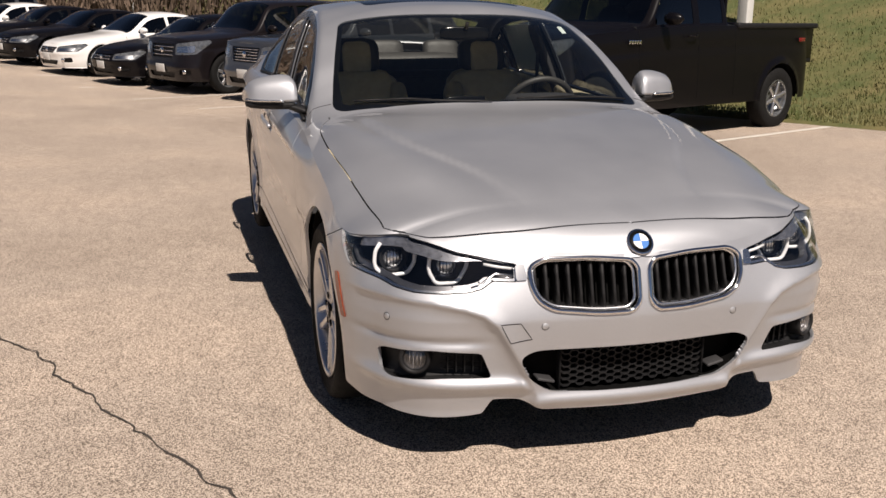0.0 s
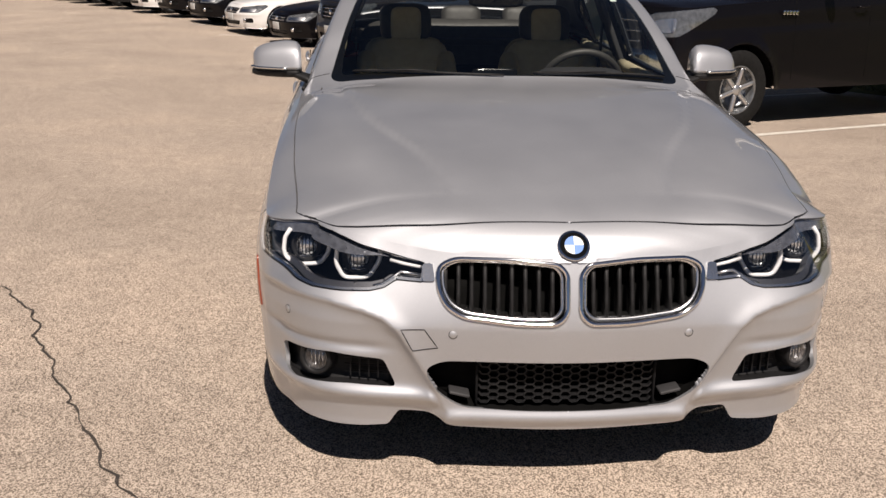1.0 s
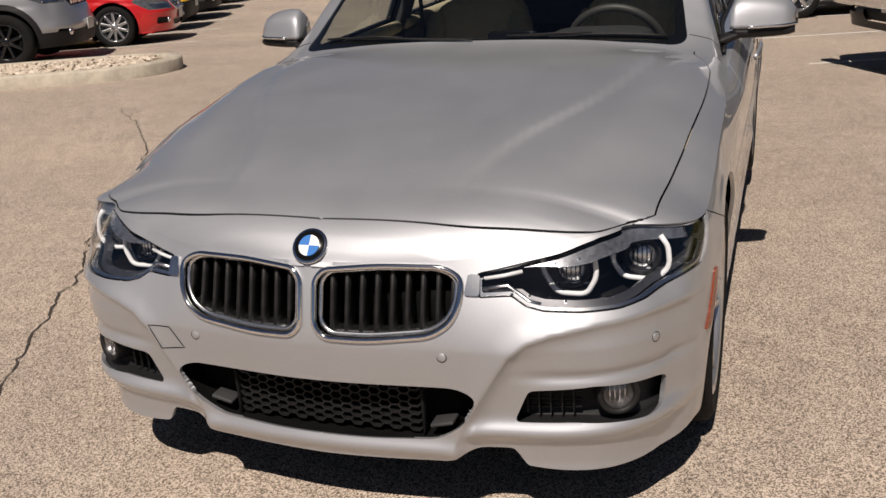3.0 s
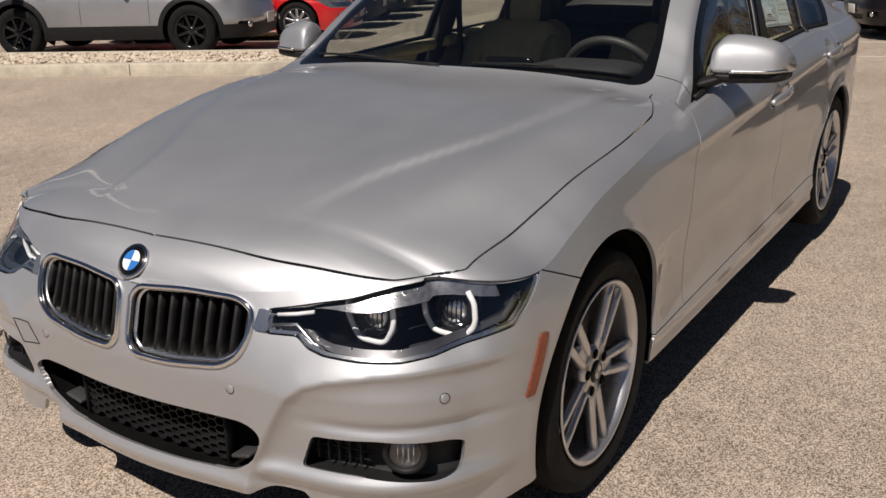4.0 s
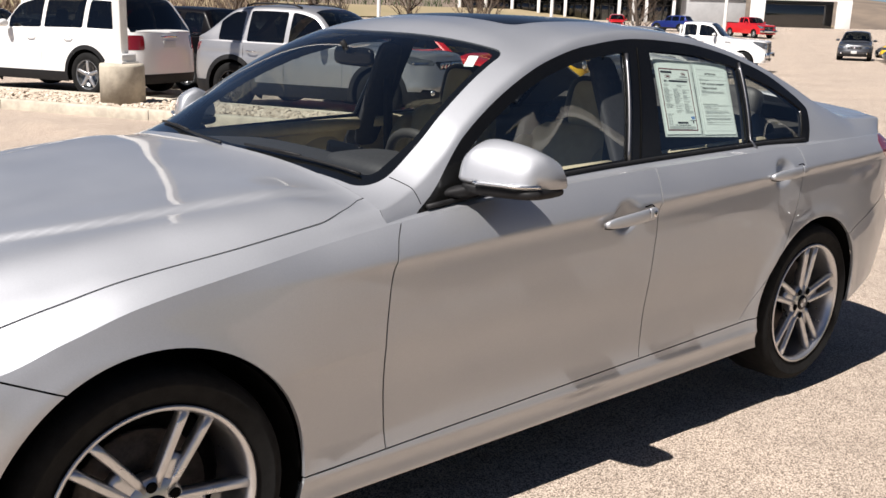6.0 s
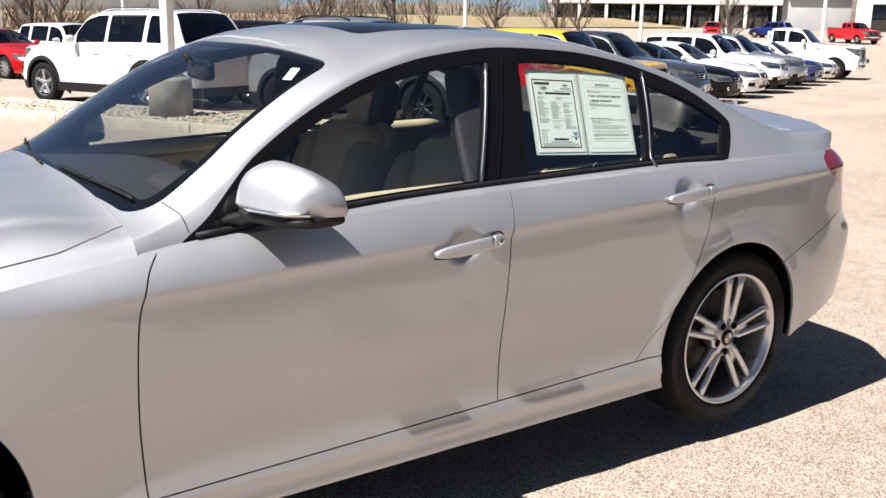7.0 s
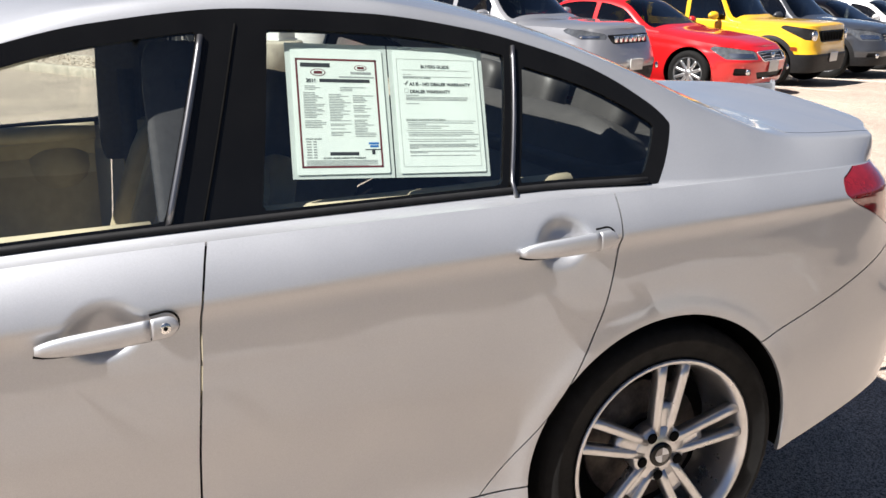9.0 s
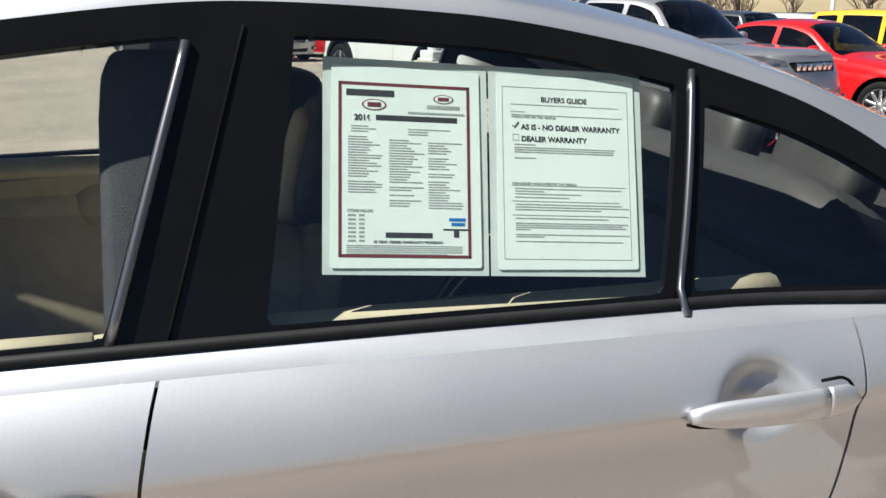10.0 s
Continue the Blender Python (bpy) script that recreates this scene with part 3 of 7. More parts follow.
    panel("front_bumper", both(bump), SILVER, car, weld=True, skip=lambda P: np.abs(P[:, 0]) < 1e-4, lip=0.012)
    for flip in (False, True):
        k = mirrored if flip else (lambda m: m)
        fender = sub(belt, lambda P, u: np.where(P[:, 1] < 0.1, 1, P[:, 2] - seam(P[:, 1]) - GAP), low, arch, neg(front_line), neg(in_hl, 0.003), lambda P, u: g1(P[:, 2]) - P[:, 1] - GAP, lambda P, u: (P[:, 1] + 0.42))
        panel("front_wing", k(fender), SILVER, car)
        sill = sub(belt, low, arch, lambda P, u: seam(P[:, 1]) - P[:, 2] - GAP, lambda P, u: P[:, 1] - 0.1, lambda P, u: 2.6 - P[:, 1])
        panel("sill_skirt", k(sill), SILVER, car)
        above = lambda P, u: P[:, 2] - seam(P[:, 1]) - GAP
        d1 = sub(belt, above, lambda P, u: P[:, 1] - g1(P[:, 2]) - GAP, lambda P, u: g2(P[:, 2]) - P[:, 1] - GAP)
        door1 = panel("front_door", k(d1), SILVER, car)
        d2 = sub(belt, above, arch, lambda P, u: P[:, 1] - g2(P[:, 2]) - GAP, lambda P, u: g3(P[:, 2]) - P[:, 1] - GAP)
        door2 = panel("rear_door", k(d2), SILVER, car)
        q = sub(belt, low, arch, lambda P, u: P[:, 1] - np.where(P[:, 2] > seam(P[:, 1]), g3(P[:, 2]) + GAP, 2.6), lambda P, u: np.where(P[:, 1] > 2.9, 1, P[:, 2] - seam(P[:, 1]) - GAP), neg(rear_line), neg(in_tail, 0.002))
        panel("rear_wing", k(q), SILVER, car)
        lamp = sub(belt, in_tail)
        panel("tail_lamp", k(lamp), TAIL_RED, car, "dark red tail lamp", lip=0.03)
    rb = sub(belt, lambda P, u: P[:, 2] - bottom(u[:, 0]), arch, pos(rear_line))
    panel("rear_bumper", both(rb), SILVER, car, weld=True, skip=lambda P: np.abs(P[:, 0]) < 1e-4)

    # bonnet and wing tops
    H = (hood[0], hood[1], hood[0][:, :2].copy())
    edge_x = curve([(-0.60, 0.760), (-0.548, 0.760), (-0.46, 0.760), (-0.1, 0.792), (0.3, 0.812), (0.5, 0.806), (0.60, 0.775), (0.66, 0.742)])
    front_y = curve([(0, -0.652), (0.3, -0.640), (0.5, -0.607), (0.60, -0.580), (0.66, -0.553), (0.70, -0.510), (0.75, -0.450), (0.9, -0.28)])
    es = np.linspace(0.3, sedan.s_of_y(0.0), 600)
    EP = sedan.belt(es, sedan.top(es))
    lamp_edge = lambda q: np.interp(q, EP[:, 0], EP[:, 1]) + 0.007
    fy = front_y
    front_y = lambda q: np.where(q > 0.64, np.maximum(lamp_edge(q), fy(q) - 0.02), fy(q))
    in_hood = lambda P, u: np.minimum(edge_x(P[:, 1]) - P[:, 0], (P[:, 1] - front_y(P[:, 0])) * 0.8)
    hood_top = sub(H, pos(in_hood), lambda P, u: 0.6795 - P[:, 1])
    panel("bonnet", both(hood_top), SILVER, car, weld=True, skip=lambda P: np.abs(P[:, 0]) < 1e-4, lip=0.02)
    nose_panel = sub(H, neg(in_hood), lambda P, u: 0.715 - P[:, 0], lambda P, u: -P[:, 1] - 0.45)
    panel("nose_panel", both(nose_panel), SILVER, car, weld=True, skip=lambda P: np.abs(P[:, 0]) < 1e-4)
    for flip in (False, True):
        k = mirrored if flip else (lambda m: m)
        wing_top = sub(H, neg(in_hood), lambda P, u: np.where(P[:, 0] > 0.725, 1.0, P[:, 1] + 0.445), lambda P, u: P[:, 0] - 0.55)
        panel("wing_top", k(wing_top), SILVER, car)

    # cabin skin
    C = (cab[0], cab[1], cab[0][:, [1, 2]].copy())
    frame_top = curve([(0.70, 0.80), (0.775, 0.905), (0.86, 0.965), (1.02, 1.108), (1.31, 1.263), (1.43, 1.305), (1.63, 1.350), (1.90, 1.374), (2.17, 1.362), (2.42, 1.324), (2.57, 1.283), (2.67, 1.248), (2.75, 1.208), (2.80, 1.175), (2.84, 1.143), (2.862, 1.112), (2.875, 1.06), (2.89, 0.95), (2.90, 0.7)])
    rear_y = curve([(0.88, 2.755), (0.95, 2.772), (0.98, 2.787), (1.02, 2.812), (1.08, 2.845), (1.13, 2.870), (1.25, 2.93)])
    xe, ze = sedan.edge(np.linspace(0.6, 3.84, 200))
    belt_z = lambda q: np.interp(q, np.linspace(0.6, 3.84, 200), ze)
    on_side = lambda P: P[:, 0] - np.maximum(sedan.rail_x(P[:, 1]) - 0.012, 0)
    in_frame = lambda P, u: np.minimum(np.minimum(frame_top(P[:, 1]) - P[:, 2], P[:, 2] - belt_z(P[:, 1]) - 0.1 * sedan.ledge(P[:, 1]) - 0.0004), np.minimum(0.02 + on_side(P), rear_y(P[:, 2]) - P[:, 1]))
    rise = lambda P: P[:, 2] - 0.98
    cell = lambda y0, k0, y1, k1, ins: (lambda P, u: np.minimum(np.minimum(frame_top(P[:, 1]) - ins - P[:, 2], P[:, 2] - belt_z(P[:, 1]) - 0.026), np.minimum(P[:, 1] - y0 - k0 * rise(P), y1 + k1 * rise(P) - P[:, 1])))
    cells = [cell(0.985, 0.15, 1.716, 0.297, 0.040), cell(1.902, 0.158, 2.418, 0.20, 0.040), cell(2.462, 0.20, 2.90, 0.0, 0.052)]
    quarter = cells[2]
    cells[2] = lambda P, u: np.minimum(quarter(P, u), rear_y(P[:, 2]) - 0.045 - P[:, 1])
    glass_any = lambda P, u: np.maximum.reduce([c(P, u) for c in cells])
    screen_low = curve([(0, 0.640), (0.3, 0.652), (0.55, 0.684), (0.69, 0.702), (0.80, 0.72)])
    screen_x = lambda P: sedan.rail_x(P[:, 1]) - curve([(0.6, 0.09), (0.75, 0.085), (1.0, 0.085), (1.35, 0.095)])(P[:, 1])
    header = lambda P: 1.245 + 0.09 * (P[:, 0] / 0.586) ** 2
    def corner(a, b, r):
        """Distance inside two edges whose corner is rounded."""
        return np.where((a < r) & (b < r), r - np.hypot(r - a, r - b), np.minimum(a, b))
    in_screen = lambda P, u: corner(corner((P[:, 1] - screen_low(P[:, 0])) * 0.8, screen_x(P) - P[:, 0], 0.075), (header(P) - P[:, 1]) * 0.8, 0.04)
    back_x = lambda P: sedan.rail_x(P[:, 1]) - 0.10
    in_back = lambda P, u: np.minimum(np.minimum(P[:, 1] - 2.60 - 0.06 * (P[:, 0] / 0.6) ** 2, 3.13 - 0.02 * P[:, 0] - P[:, 1]), back_x(P) - P[:, 0])
    roof_glass = rounded([(-0.2, 1.50), (0.41, 1.52), (0.41, 2.02), (-0.2, 2.04)], 0.05)
    in_roof = lambda P, u: np.where(P[:, 2] > 1.30, polygon_distance(roof_glass, P[:, 0], P[:, 1]), -1)
    trunk_line = lambda P, u: np.minimum(P[:, 1] - 3.27 + 0.02 * P[:, 0], sedan.rail_x(P[:, 1]) - 0.045 - P[:, 0])
    roof = sub(C, neg(in_frame, 0.0), neg(in_screen, 0.0), neg(in_back, 0.0), neg(in_roof, 0.003), neg(trunk_line))
    panel("roof_shell", both(roof), SILVER, car, weld=True, skip=lambda P: (np.abs(P[:, 0]) < 1e-4) | (P[:, 1] < 0.681) | (P[:, 1] > 3.83), lip=0.008)
    lid = sub(C, pos(trunk_line))
    panel("boot_lid", both(lid), SILVER, car, weld=True, skip=lambda P: np.abs(P[:, 0]) < 1e-4)
    panel("windscreen", both(sub(C, in_screen)), GLASS, car, "clear curved windscreen", weld=True, lip=0, skip=None).visible_shadow = False
    panel("rear_window", both(sub(C, in_back)), GLASS, car, weld=True, lip=0).visible_shadow = False
    panel("sunroof_glass", both(sub(C, in_roof)), GLOSS_BLACK, car, "dark glass sunroof panel", weld=True, lip=0)
    ring = sub(C, in_screen, lambda P, u: 0.024 + 0.020 * (1 - smooth(0.75, 0.95, P[:, 1])) - in_screen(P, u))
    ring = (ring[0] - np.array([0, 0, 0.004]), ring[1])
    panel("windscreen_border", both(ring), GLOSS_BLACK, car, lip=0)
    for flip in (False, True):
        k = mirrored if flip else (lambda m: m)
        panel("window_trim", k(sub(C, in_frame, neg(glass_any, 0.0))), GLOSS_BLACK, car, "gloss black window surround", lip=0.014)
        for c, nm in zip(cells, ("front_side_glass", "rear_side_glass", "quarter_glass")):
            g = sub(C, in_frame, c)
            g = (g[0] - normals(g[0], g[1]) * 0.004 * (1 if normals(g[0], g[1])[:, 0].mean() > 0 else -1), g[1])
            panel(nm, k(g), GLASS, car, lip=0).visible_shadow = False
    return car, belt, C, dict(hl=hl, kid=kid, intake=intake, fog=fog, in_hl=in_hl, sub=sub, cells=cells, in_frame=in_frame, belt_z=belt_z, frame_top=frame_top, cab=C, hood=H)


def offset(mesh, d):
    """A skin moved along its normals."""
    return mesh[0] + normals(mesh[0], mesh[1]) * d, mesh[1]


def recess(mesh, way, start=0.0):
    """A copy of a skin pushed back along a way, with walls up to its old edge."""
    way = np.array(way, float)
    V, T = mesh[:2]
    V = V + way / np.linalg.norm(way) * start
    e = np.concatenate([T[:, [0, 1]], T[:, [1, 2]], T[:, [2, 0]]])
    _, first, count = np.unique(np.sort(e, 1), axis=0, return_index=True, return_counts=True)
    e = e[first[count == 1]]
    e = e[~((V[e[:, 0], 0] < 1e-4) & (V[e[:, 1], 0] < 1e-4))]
    n = len(V)
    walls = [q for a, b in e for q in ((a + 2 * n, b + 2 * n, b + n), (a + 2 * n, b + n, a + n))]
    return np.concatenate([V + way, V + way, V]), np.concatenate([T, np.array(walls)])


def frame_at(centre, normal, up=(0, 0, 1)):
    """A pose whose z axis looks along normal."""
    n = Vector(normal).normalized()
    x = Vector(up).cross(n).normalized()
    y = n.cross(x)
    m = Matrix((x, y, n)).transposed().to_4x4()
    m.translation = Vector(centre)
    return m


def moved(bm, m):
    bmesh.ops.transform(bm, matrix=m, verts=bm.verts)
    return bm


def disc_part(name, r, thick, m, material, parent, label="", steps=40, edge=0.0):
    e = edge or thick * 0.4
    return part(name, moved(lathe([(0, 0), (r, 0), (r, thick - e), (r - e, thick), (0, thick)], steps, "z"), m), material, parent, label)


def spoke(angle, off0, off1, w0, w1, r0, r1, h0, h1, deep):
    """One wheel blade from the hub to the rim, with a bevelled face."""
    c, s = math.cos(angle), math.sin(angle)
    sections = []
    for t in np.linspace(0, 1, 6):
        r, o = r0 + (r1 - r0) * t, off0 + (off1 - off0) * t ** 0.8
        w, h = w0 + (w1 - w0) * t, h0 + (h1 - h0) * t
        ring = [(-w, h - deep), (w, h - deep), (w, h - 0.008), (w * 0.62, h), (-w * 0.62, h), (-w, h - 0.008)]
        sections.append([(b, (r * c - (o + a) * s), (r * s + (o + a) * c)) for a, b in ring])
    return loft(sections)


def car_wheel(parent, centre, out, blades="pairs", radius=0.33, rim=0.249, width=0.225, alloy=None, turn=0.0, mark=True, steps=64):
    """A wheel with tyre, rim, blades, hub and brake; out is +1 or -1, the way its face looks along x."""
    alloy = alloy or ALLOY
    wheel = new("wheel")
    wheel.parent = parent
    wheel.matrix_basis = Matrix.Translation(centre) @ (Matrix.Rotation(math.pi, 4, "Z") if out < 0 else Matrix())
    hw = width / 2
    part("tyre", lathe([(rim - 0.004, -hw + 0.012), (rim + 0.02, -hw), (radius - 0.03, -hw - 0.003), (radius - 0.008, -hw + 0.012), (radius, -hw + 0.04), (radius - 0.001, 0),
                        (radius, hw - 0.04), (radius - 0.008, hw - 0.012), (radius - 0.03, hw + 0.003), (rim + 0.045, hw + 0.002), (rim + 0.042, hw - 0.001), (rim + 0.015, hw - 0.003), (rim - 0.004, hw - 0.014)], steps, "x"), RUBBER, wheel)
    part("rim", lathe([(rim - 0.002, hw - 0.010), (rim + 0.001, hw - 0.004), (rim - 0.006, hw - 0.002), (rim - 0.014, hw - 0.010), (rim - 0.022, hw - 0.03), (rim - 0.03, -hw + 0.04), (rim - 0.01, -hw + 0.01)], steps, "x"), alloy, wheel)
    n = 5 if blades != "six" else 6
    for k in range(n):
        a = turn + 2 * math.pi * k / n + math.pi / 2
        for side in ((-1, 1) if blades == "pairs" else (0,)):
            if blades == "pairs":
                bm = spoke(a, side * 0.016, side * 0.034, 0.0115, 0.0125, 0.045, rim - 0.014, hw - 0.024, hw - 0.012, 0.03)
            else:
                bm = spoke(a, 0, 0, 0.026, 0.034, 0.04, rim - 0.014, hw - 0.02, hw - 0.012, 0.035)
            part("spoke", bm, alloy, wheel)
        if blades == "pairs":
            part("spoke_root", spoke(a, 0, 0, 0.029, 0.024, 0.035, 0.128, hw - 0.026, hw - 0.032, 0.03), alloy, wheel)
        b = a + math.pi / n
        m = Matrix.Translation((hw - 0.022, 0.054 * math.cos(b), 0.054 * math.sin(b))) @ Matrix.Rotation(math.pi / 2, 4, "Y")
        # Dark disc on the hub paints the shade inside a bolt hole.
        disc_part("bolt_hole_shade", 0.0135, 0.003, m, DARK, wheel, steps=16)
    part("hub", lathe([(0, hw - 0.024), (0.068, hw - 0.024), (0.074, hw - 0.034), (0.074, hw - 0.07), (0.0, hw - 0.07)], 40, "x"), alloy, wheel)
    cap = frame_at((hw - 0.023, 0, 0), (1, 0, 0))
    disc_part("centre_cap", 0.031, 0.006, cap, GLOSS_BLACK if mark else alloy, wheel, steps=32)
    if mark:
        badge(wheel, cap @ Matrix.Translation((0, 0, 0.006)), 0.019, 0.0, SATIN)
    part("brake_disc", lathe([(0.06, -0.01), (0.16, -0.01), (0.16, 0.012), (0.06, 0.012)], 40, "x"), BRAKE, wheel)
    part("wheel_well", lathe([(0.16, -0.02), (rim - 0.04, -0.02), (rim - 0.04, -0.03), (0.0, -0.03)], 24, "x"), DARK, wheel)
    return wheel


def quadrant(r, k, thick=0.0015):
    a = [k * math.pi / 2 + math.pi / 2 * t / 8 for t in range(9)]
    return plate([(0, 0)] + [(r * math.cos(q), r * math.sin(q)) for q in a], thick)


def badge(parent, m, r, ring=0.0, second=None):
    """A round badge in blue and white quarters inside a black ring."""
    if ring:
        disc_part("badge_rim", ring * 1.14, 0.005, m, CHROME, parent, "bright round badge rim")
        disc_part("badge_ring", ring, 0.0065, m, GLOSS_BLACK, parent)
        m = m @ Matrix.Translation((0, 0, 0.0065))
    for k in range(4):
        part("badge_quarter", moved(quadrant(r, k), m), (second or BLUE_MARK) if k % 2 else WHITE_MARK, parent, ("grey quarter" if second else "blue quarter") if k % 2 else "white quarter", flat=True)


def nose_point(x, z, out=0.0):
    """A point on the sedan's nose at width x and height z, moved outwards."""
    s = float(sedan.s_of_x(abs(x)))
    a, b, nx, ny = (float(q) for q in sedan.at(s))
    p = sedan.belt(np.array(s), np.array(z))
    return Vector((math.copysign(float(p[0]) + nx * out, x), float(p[1]) + ny * out, float(p[2])))


def ring_path(m, r, n, start, end, squash=1.0, power=3.0):
    out = []
    for k in range(n + 1):
        a = start + (end - start) * k / n
        c, s = math.cos(a), math.sin(a)
        q = (abs(c) ** power + abs(s) ** power) ** (-1 / power)
        out.append(m @ Vector((r * q * c, r * squash * q * s, 0)))
    return out


def sedan_details(car, belt, cuts):
    sub, in_hl = cuts["sub"], cuts["in_hl"]
    in_xz = lambda poly, d=0.0: (lambda P, u: np.where(P[:, 1] < 0, polygon_distance(poly, P[:, 0], P[:, 2]), -1) + d)
    # dark backings behind the openings
    for name, poly, mt, d in (("grille_backing", cuts["kid"], DARK, -0.075), ("intake_backing", cuts["intake"], DARK, -0.09), ("fog_recess", cuts["fog"], BLACK_PLASTIC, -0.055)):
        m = sub(belt, in_xz(poly, 0.010))
        for flip in (False, True):
            q = recess(m, (0, -d, 0), 0.010)
            if flip:
                q = mirrored(q)
            link_mesh(name, q[0], q[1], mt, car)
    # kidney grilles
    top_k, low_k = curve([(0.022, 0.645), (0.06, 0.675), (0.18, 0.684), (0.325, 0.681), (0.372, 0.650)]), curve([(0.022, 0.545), (0.06, 0.520), (0.15, 0.519), (0.30, 0.536), (0.345, 0.565), (0.372, 0.64)])
    for sx in (-1, 1):
        grille = new("kidney_grille")
        grille.parent = car
        tagged(grille, "chrome-framed kidney grille with black slats")
        path = [nose_point(sx * x, z, 0.002) for x, z in cuts["kid"]]
        part("chrome_frame", tube(path, 0.0075, 8, closed=True), CHROME, grille)
        inner = [nose_point(sx * (0.20 + (x - 0.20) * 0.93), 0.603 + (z - 0.603) * 0.90, -0.012) for x, z in cuts["kid"]]
        part("inner_frame", tube(inner, 0.006, 8, closed=True), LAMP_CHROME, grille)
        for k in range(9):
            x = 0.056 + 0.0365 * k
            z1, z0 = float(top_k(x)) - 0.012, float(low_k(x)) + 0.012
            a, b = nose_point(sx * x, z0, -0.012), nose_point(sx * x, z1, -0.012)
            sec = [[p + Vector((dx, dy, 0)) for dx, dy in ((-0.004, 0.045), (0.004, 0.045), (0.0055, 0.004), (0.003, 0), (-0.003, 0), (-0.0055, 0.004))] for p in (a, a * 0.67 + b * 0.33, a * 0.33 + b * 0.67, b)]
            part("slat", loft(sec), BLACK_PLASTIC, grille)
            c = b + Vector((0, -0.002, -0.012))
            part("slat_tip", loft([[p + Vector((dx, dy, 0)) for dx, dy in ((-0.0035, 0.003), (0.0035, 0.003), (0.0035, -0.001), (-0.0035, -0.001))] for p in (c, c + Vector((0, -0.001, -0.012)))]), CHROME, grille)
        shelf = [[nose_point(sx * x, float(low_k(x)) + 0.014, -0.010), nose_point(sx * x, float(low_k(x)) + 0.014, -0.055), nose_point(sx * x, float(low_k(x)) + 0.006, -0.055), nose_point(sx * x, float(low_k(x)) + 0.006, -0.010)] for x in np.linspace(0.055, 0.335, 12)]
        part("grille_shelf", loft(shelf), LAMP_CHROME, grille, "bright lower grille shelf")
        ear = [(0.378, 0.669), (0.404, 0.665), (0.407, 0.622), (0.372, 0.624)]
        m = offset(sub(belt, in_xz(rounded(ear, 0.005))), 0.006)
        panel("chrome_ear", mirrored(m) if sx < 0 else m, LAMP_CHROME, grille, lip=0.02)
    badge(car, frame_at((0, -0.7185, 0.721), (0, -0.78, 0.62)), 0.026, 0.039)
    # lower intake with honeycomb
    V, F = [], []
    p, wall = 0.051, 0.0021
    y_at = curve([(0, -0.722), (0.26, -0.716)])

    def strut(x0, z0, x1, z1):
        d = math.hypot(x1 - x0, z1 - z0)
        ax, az = -(z1 - z0) / d * wall, (x1 - x0) / d * wall
        o = len(V)
        for dy in (0.0, 0.018):
            for x, z in ((x0 + ax, z0 + az), (x1 + ax, z1 + az), (x1 - ax, z1 - az), (x0 - ax, z0 - az)):
                V.append((x, float(y_at(abs(x))) + dy, z))
        F.extend([(o, o + 1, o + 2, o + 3), (o + 4, o + 7, o + 6, o + 5), (o, o + 4, o + 5, o + 1), (o + 3, o + 2, o + 6, o + 7)])
    rows = 11
    for r in range(rows + 1):
        z = 0.262 + 0.0108 * r
        for k in range(14):
            x = -0.2805 + p * k + (p / 2 if r % 2 else 0)
            if abs(x) < 0.25:
                strut(x - p / 6, z, x + p / 6, z)
                for side in (-1, 1):
                    if r < rows:
                        strut(x + side * p / 6, z, x + side * p / 3, z + 0.0108)
    link_mesh("honeycomb_grille", V, F, BLACK_PLASTIC, car, "black honeycomb lower grille", flat=True)
    for sx in (-1, 1):
        block("grille_post", (0.006, 0.03, 0.125), pose(sx * 0.252, -0.71, 0.32), BLACK_PLASTIC, car)
        block("duct_vane", (0.06, 0.05, 0.010), pose(sx * 0.30, -0.705, 0.292, 0, sx * -14, 0), DASH, car)
        # fog lamp with a slatted insert
        fog = new("fog_lamp")
        fog.parent = car
        m = frame_at(nose_point(sx * 0.742, 0.369, -0.014), (sx * 0.42, -0.9, 0.05))
        part("fog_bezel", moved(lathe([(0.050, -0.05), (0.050, 0.0), (0.045, 0.006), (0.037, 0.0), (0.035, -0.04)], 40, "z"), m), BLACK_PLASTIC, fog)
        part("fog_reflector", moved(lathe([(0.035, -0.002), (0.025, -0.03), (0, -0.038)], 32, "z"), m), SATIN, fog)
        part("fog_glass", moved(lathe([(0.036, -0.003), (0.025, 0.003), (0, 0.006)], 32, "z"), m), LENS, fog).visible_shadow = False
        for k in range(4):
            part("fog_rib", box(bmesh.new(), (0.003, 0.05, 0.003), m @ pose(-0.018 + 0.012 * k, 0, -0.012)), LAMP_CHROME, fog)
        for k in range(6):
            x = 0.49 + 0.030 * k
            q = nose_point(sx * x, 0.362, -0.042)
            block("fog_vane", (0.004, 0.02, 0.075), Matrix.Translation(q), BLACK_PLASTIC, car, bevel=0.001)
        for k in range(3):
            a, b = nose_point(sx * 0.475, 0.335 + 0.022 * k, -0.040), nose_point(sx * 0.66, 0.335 + 0.022 * k, -0.040)
            part("fog_bar", tube([a, (a + b) / 2, b], 0.003, 6), BLACK_PLASTIC, car)
        # parking sensors
        for x, z in ((0.326, 0.486), (0.812, 0.500)):
            c = nose_point(sx * x, z, -0.0005)
            s = float(sedan.s_of_x(x))
            nx, ny = (float(q) for q in sedan.at(s)[2:])
            fm = frame_at(c, (sx * nx, ny, 0.05))
            part("sensor_gap", moved(lathe([(0.0108, 0.0006), (0.0116, 0.0010), (0.0124, 0.0006)], 28, "z"), fm), DARK, car)
            disc_part("parking_sensor", 0.0105, 0.0014, fm, SILVER, car, steps=28)
        # amber side reflector
        sy = lambda q: float(sedan.s_of_y(q))
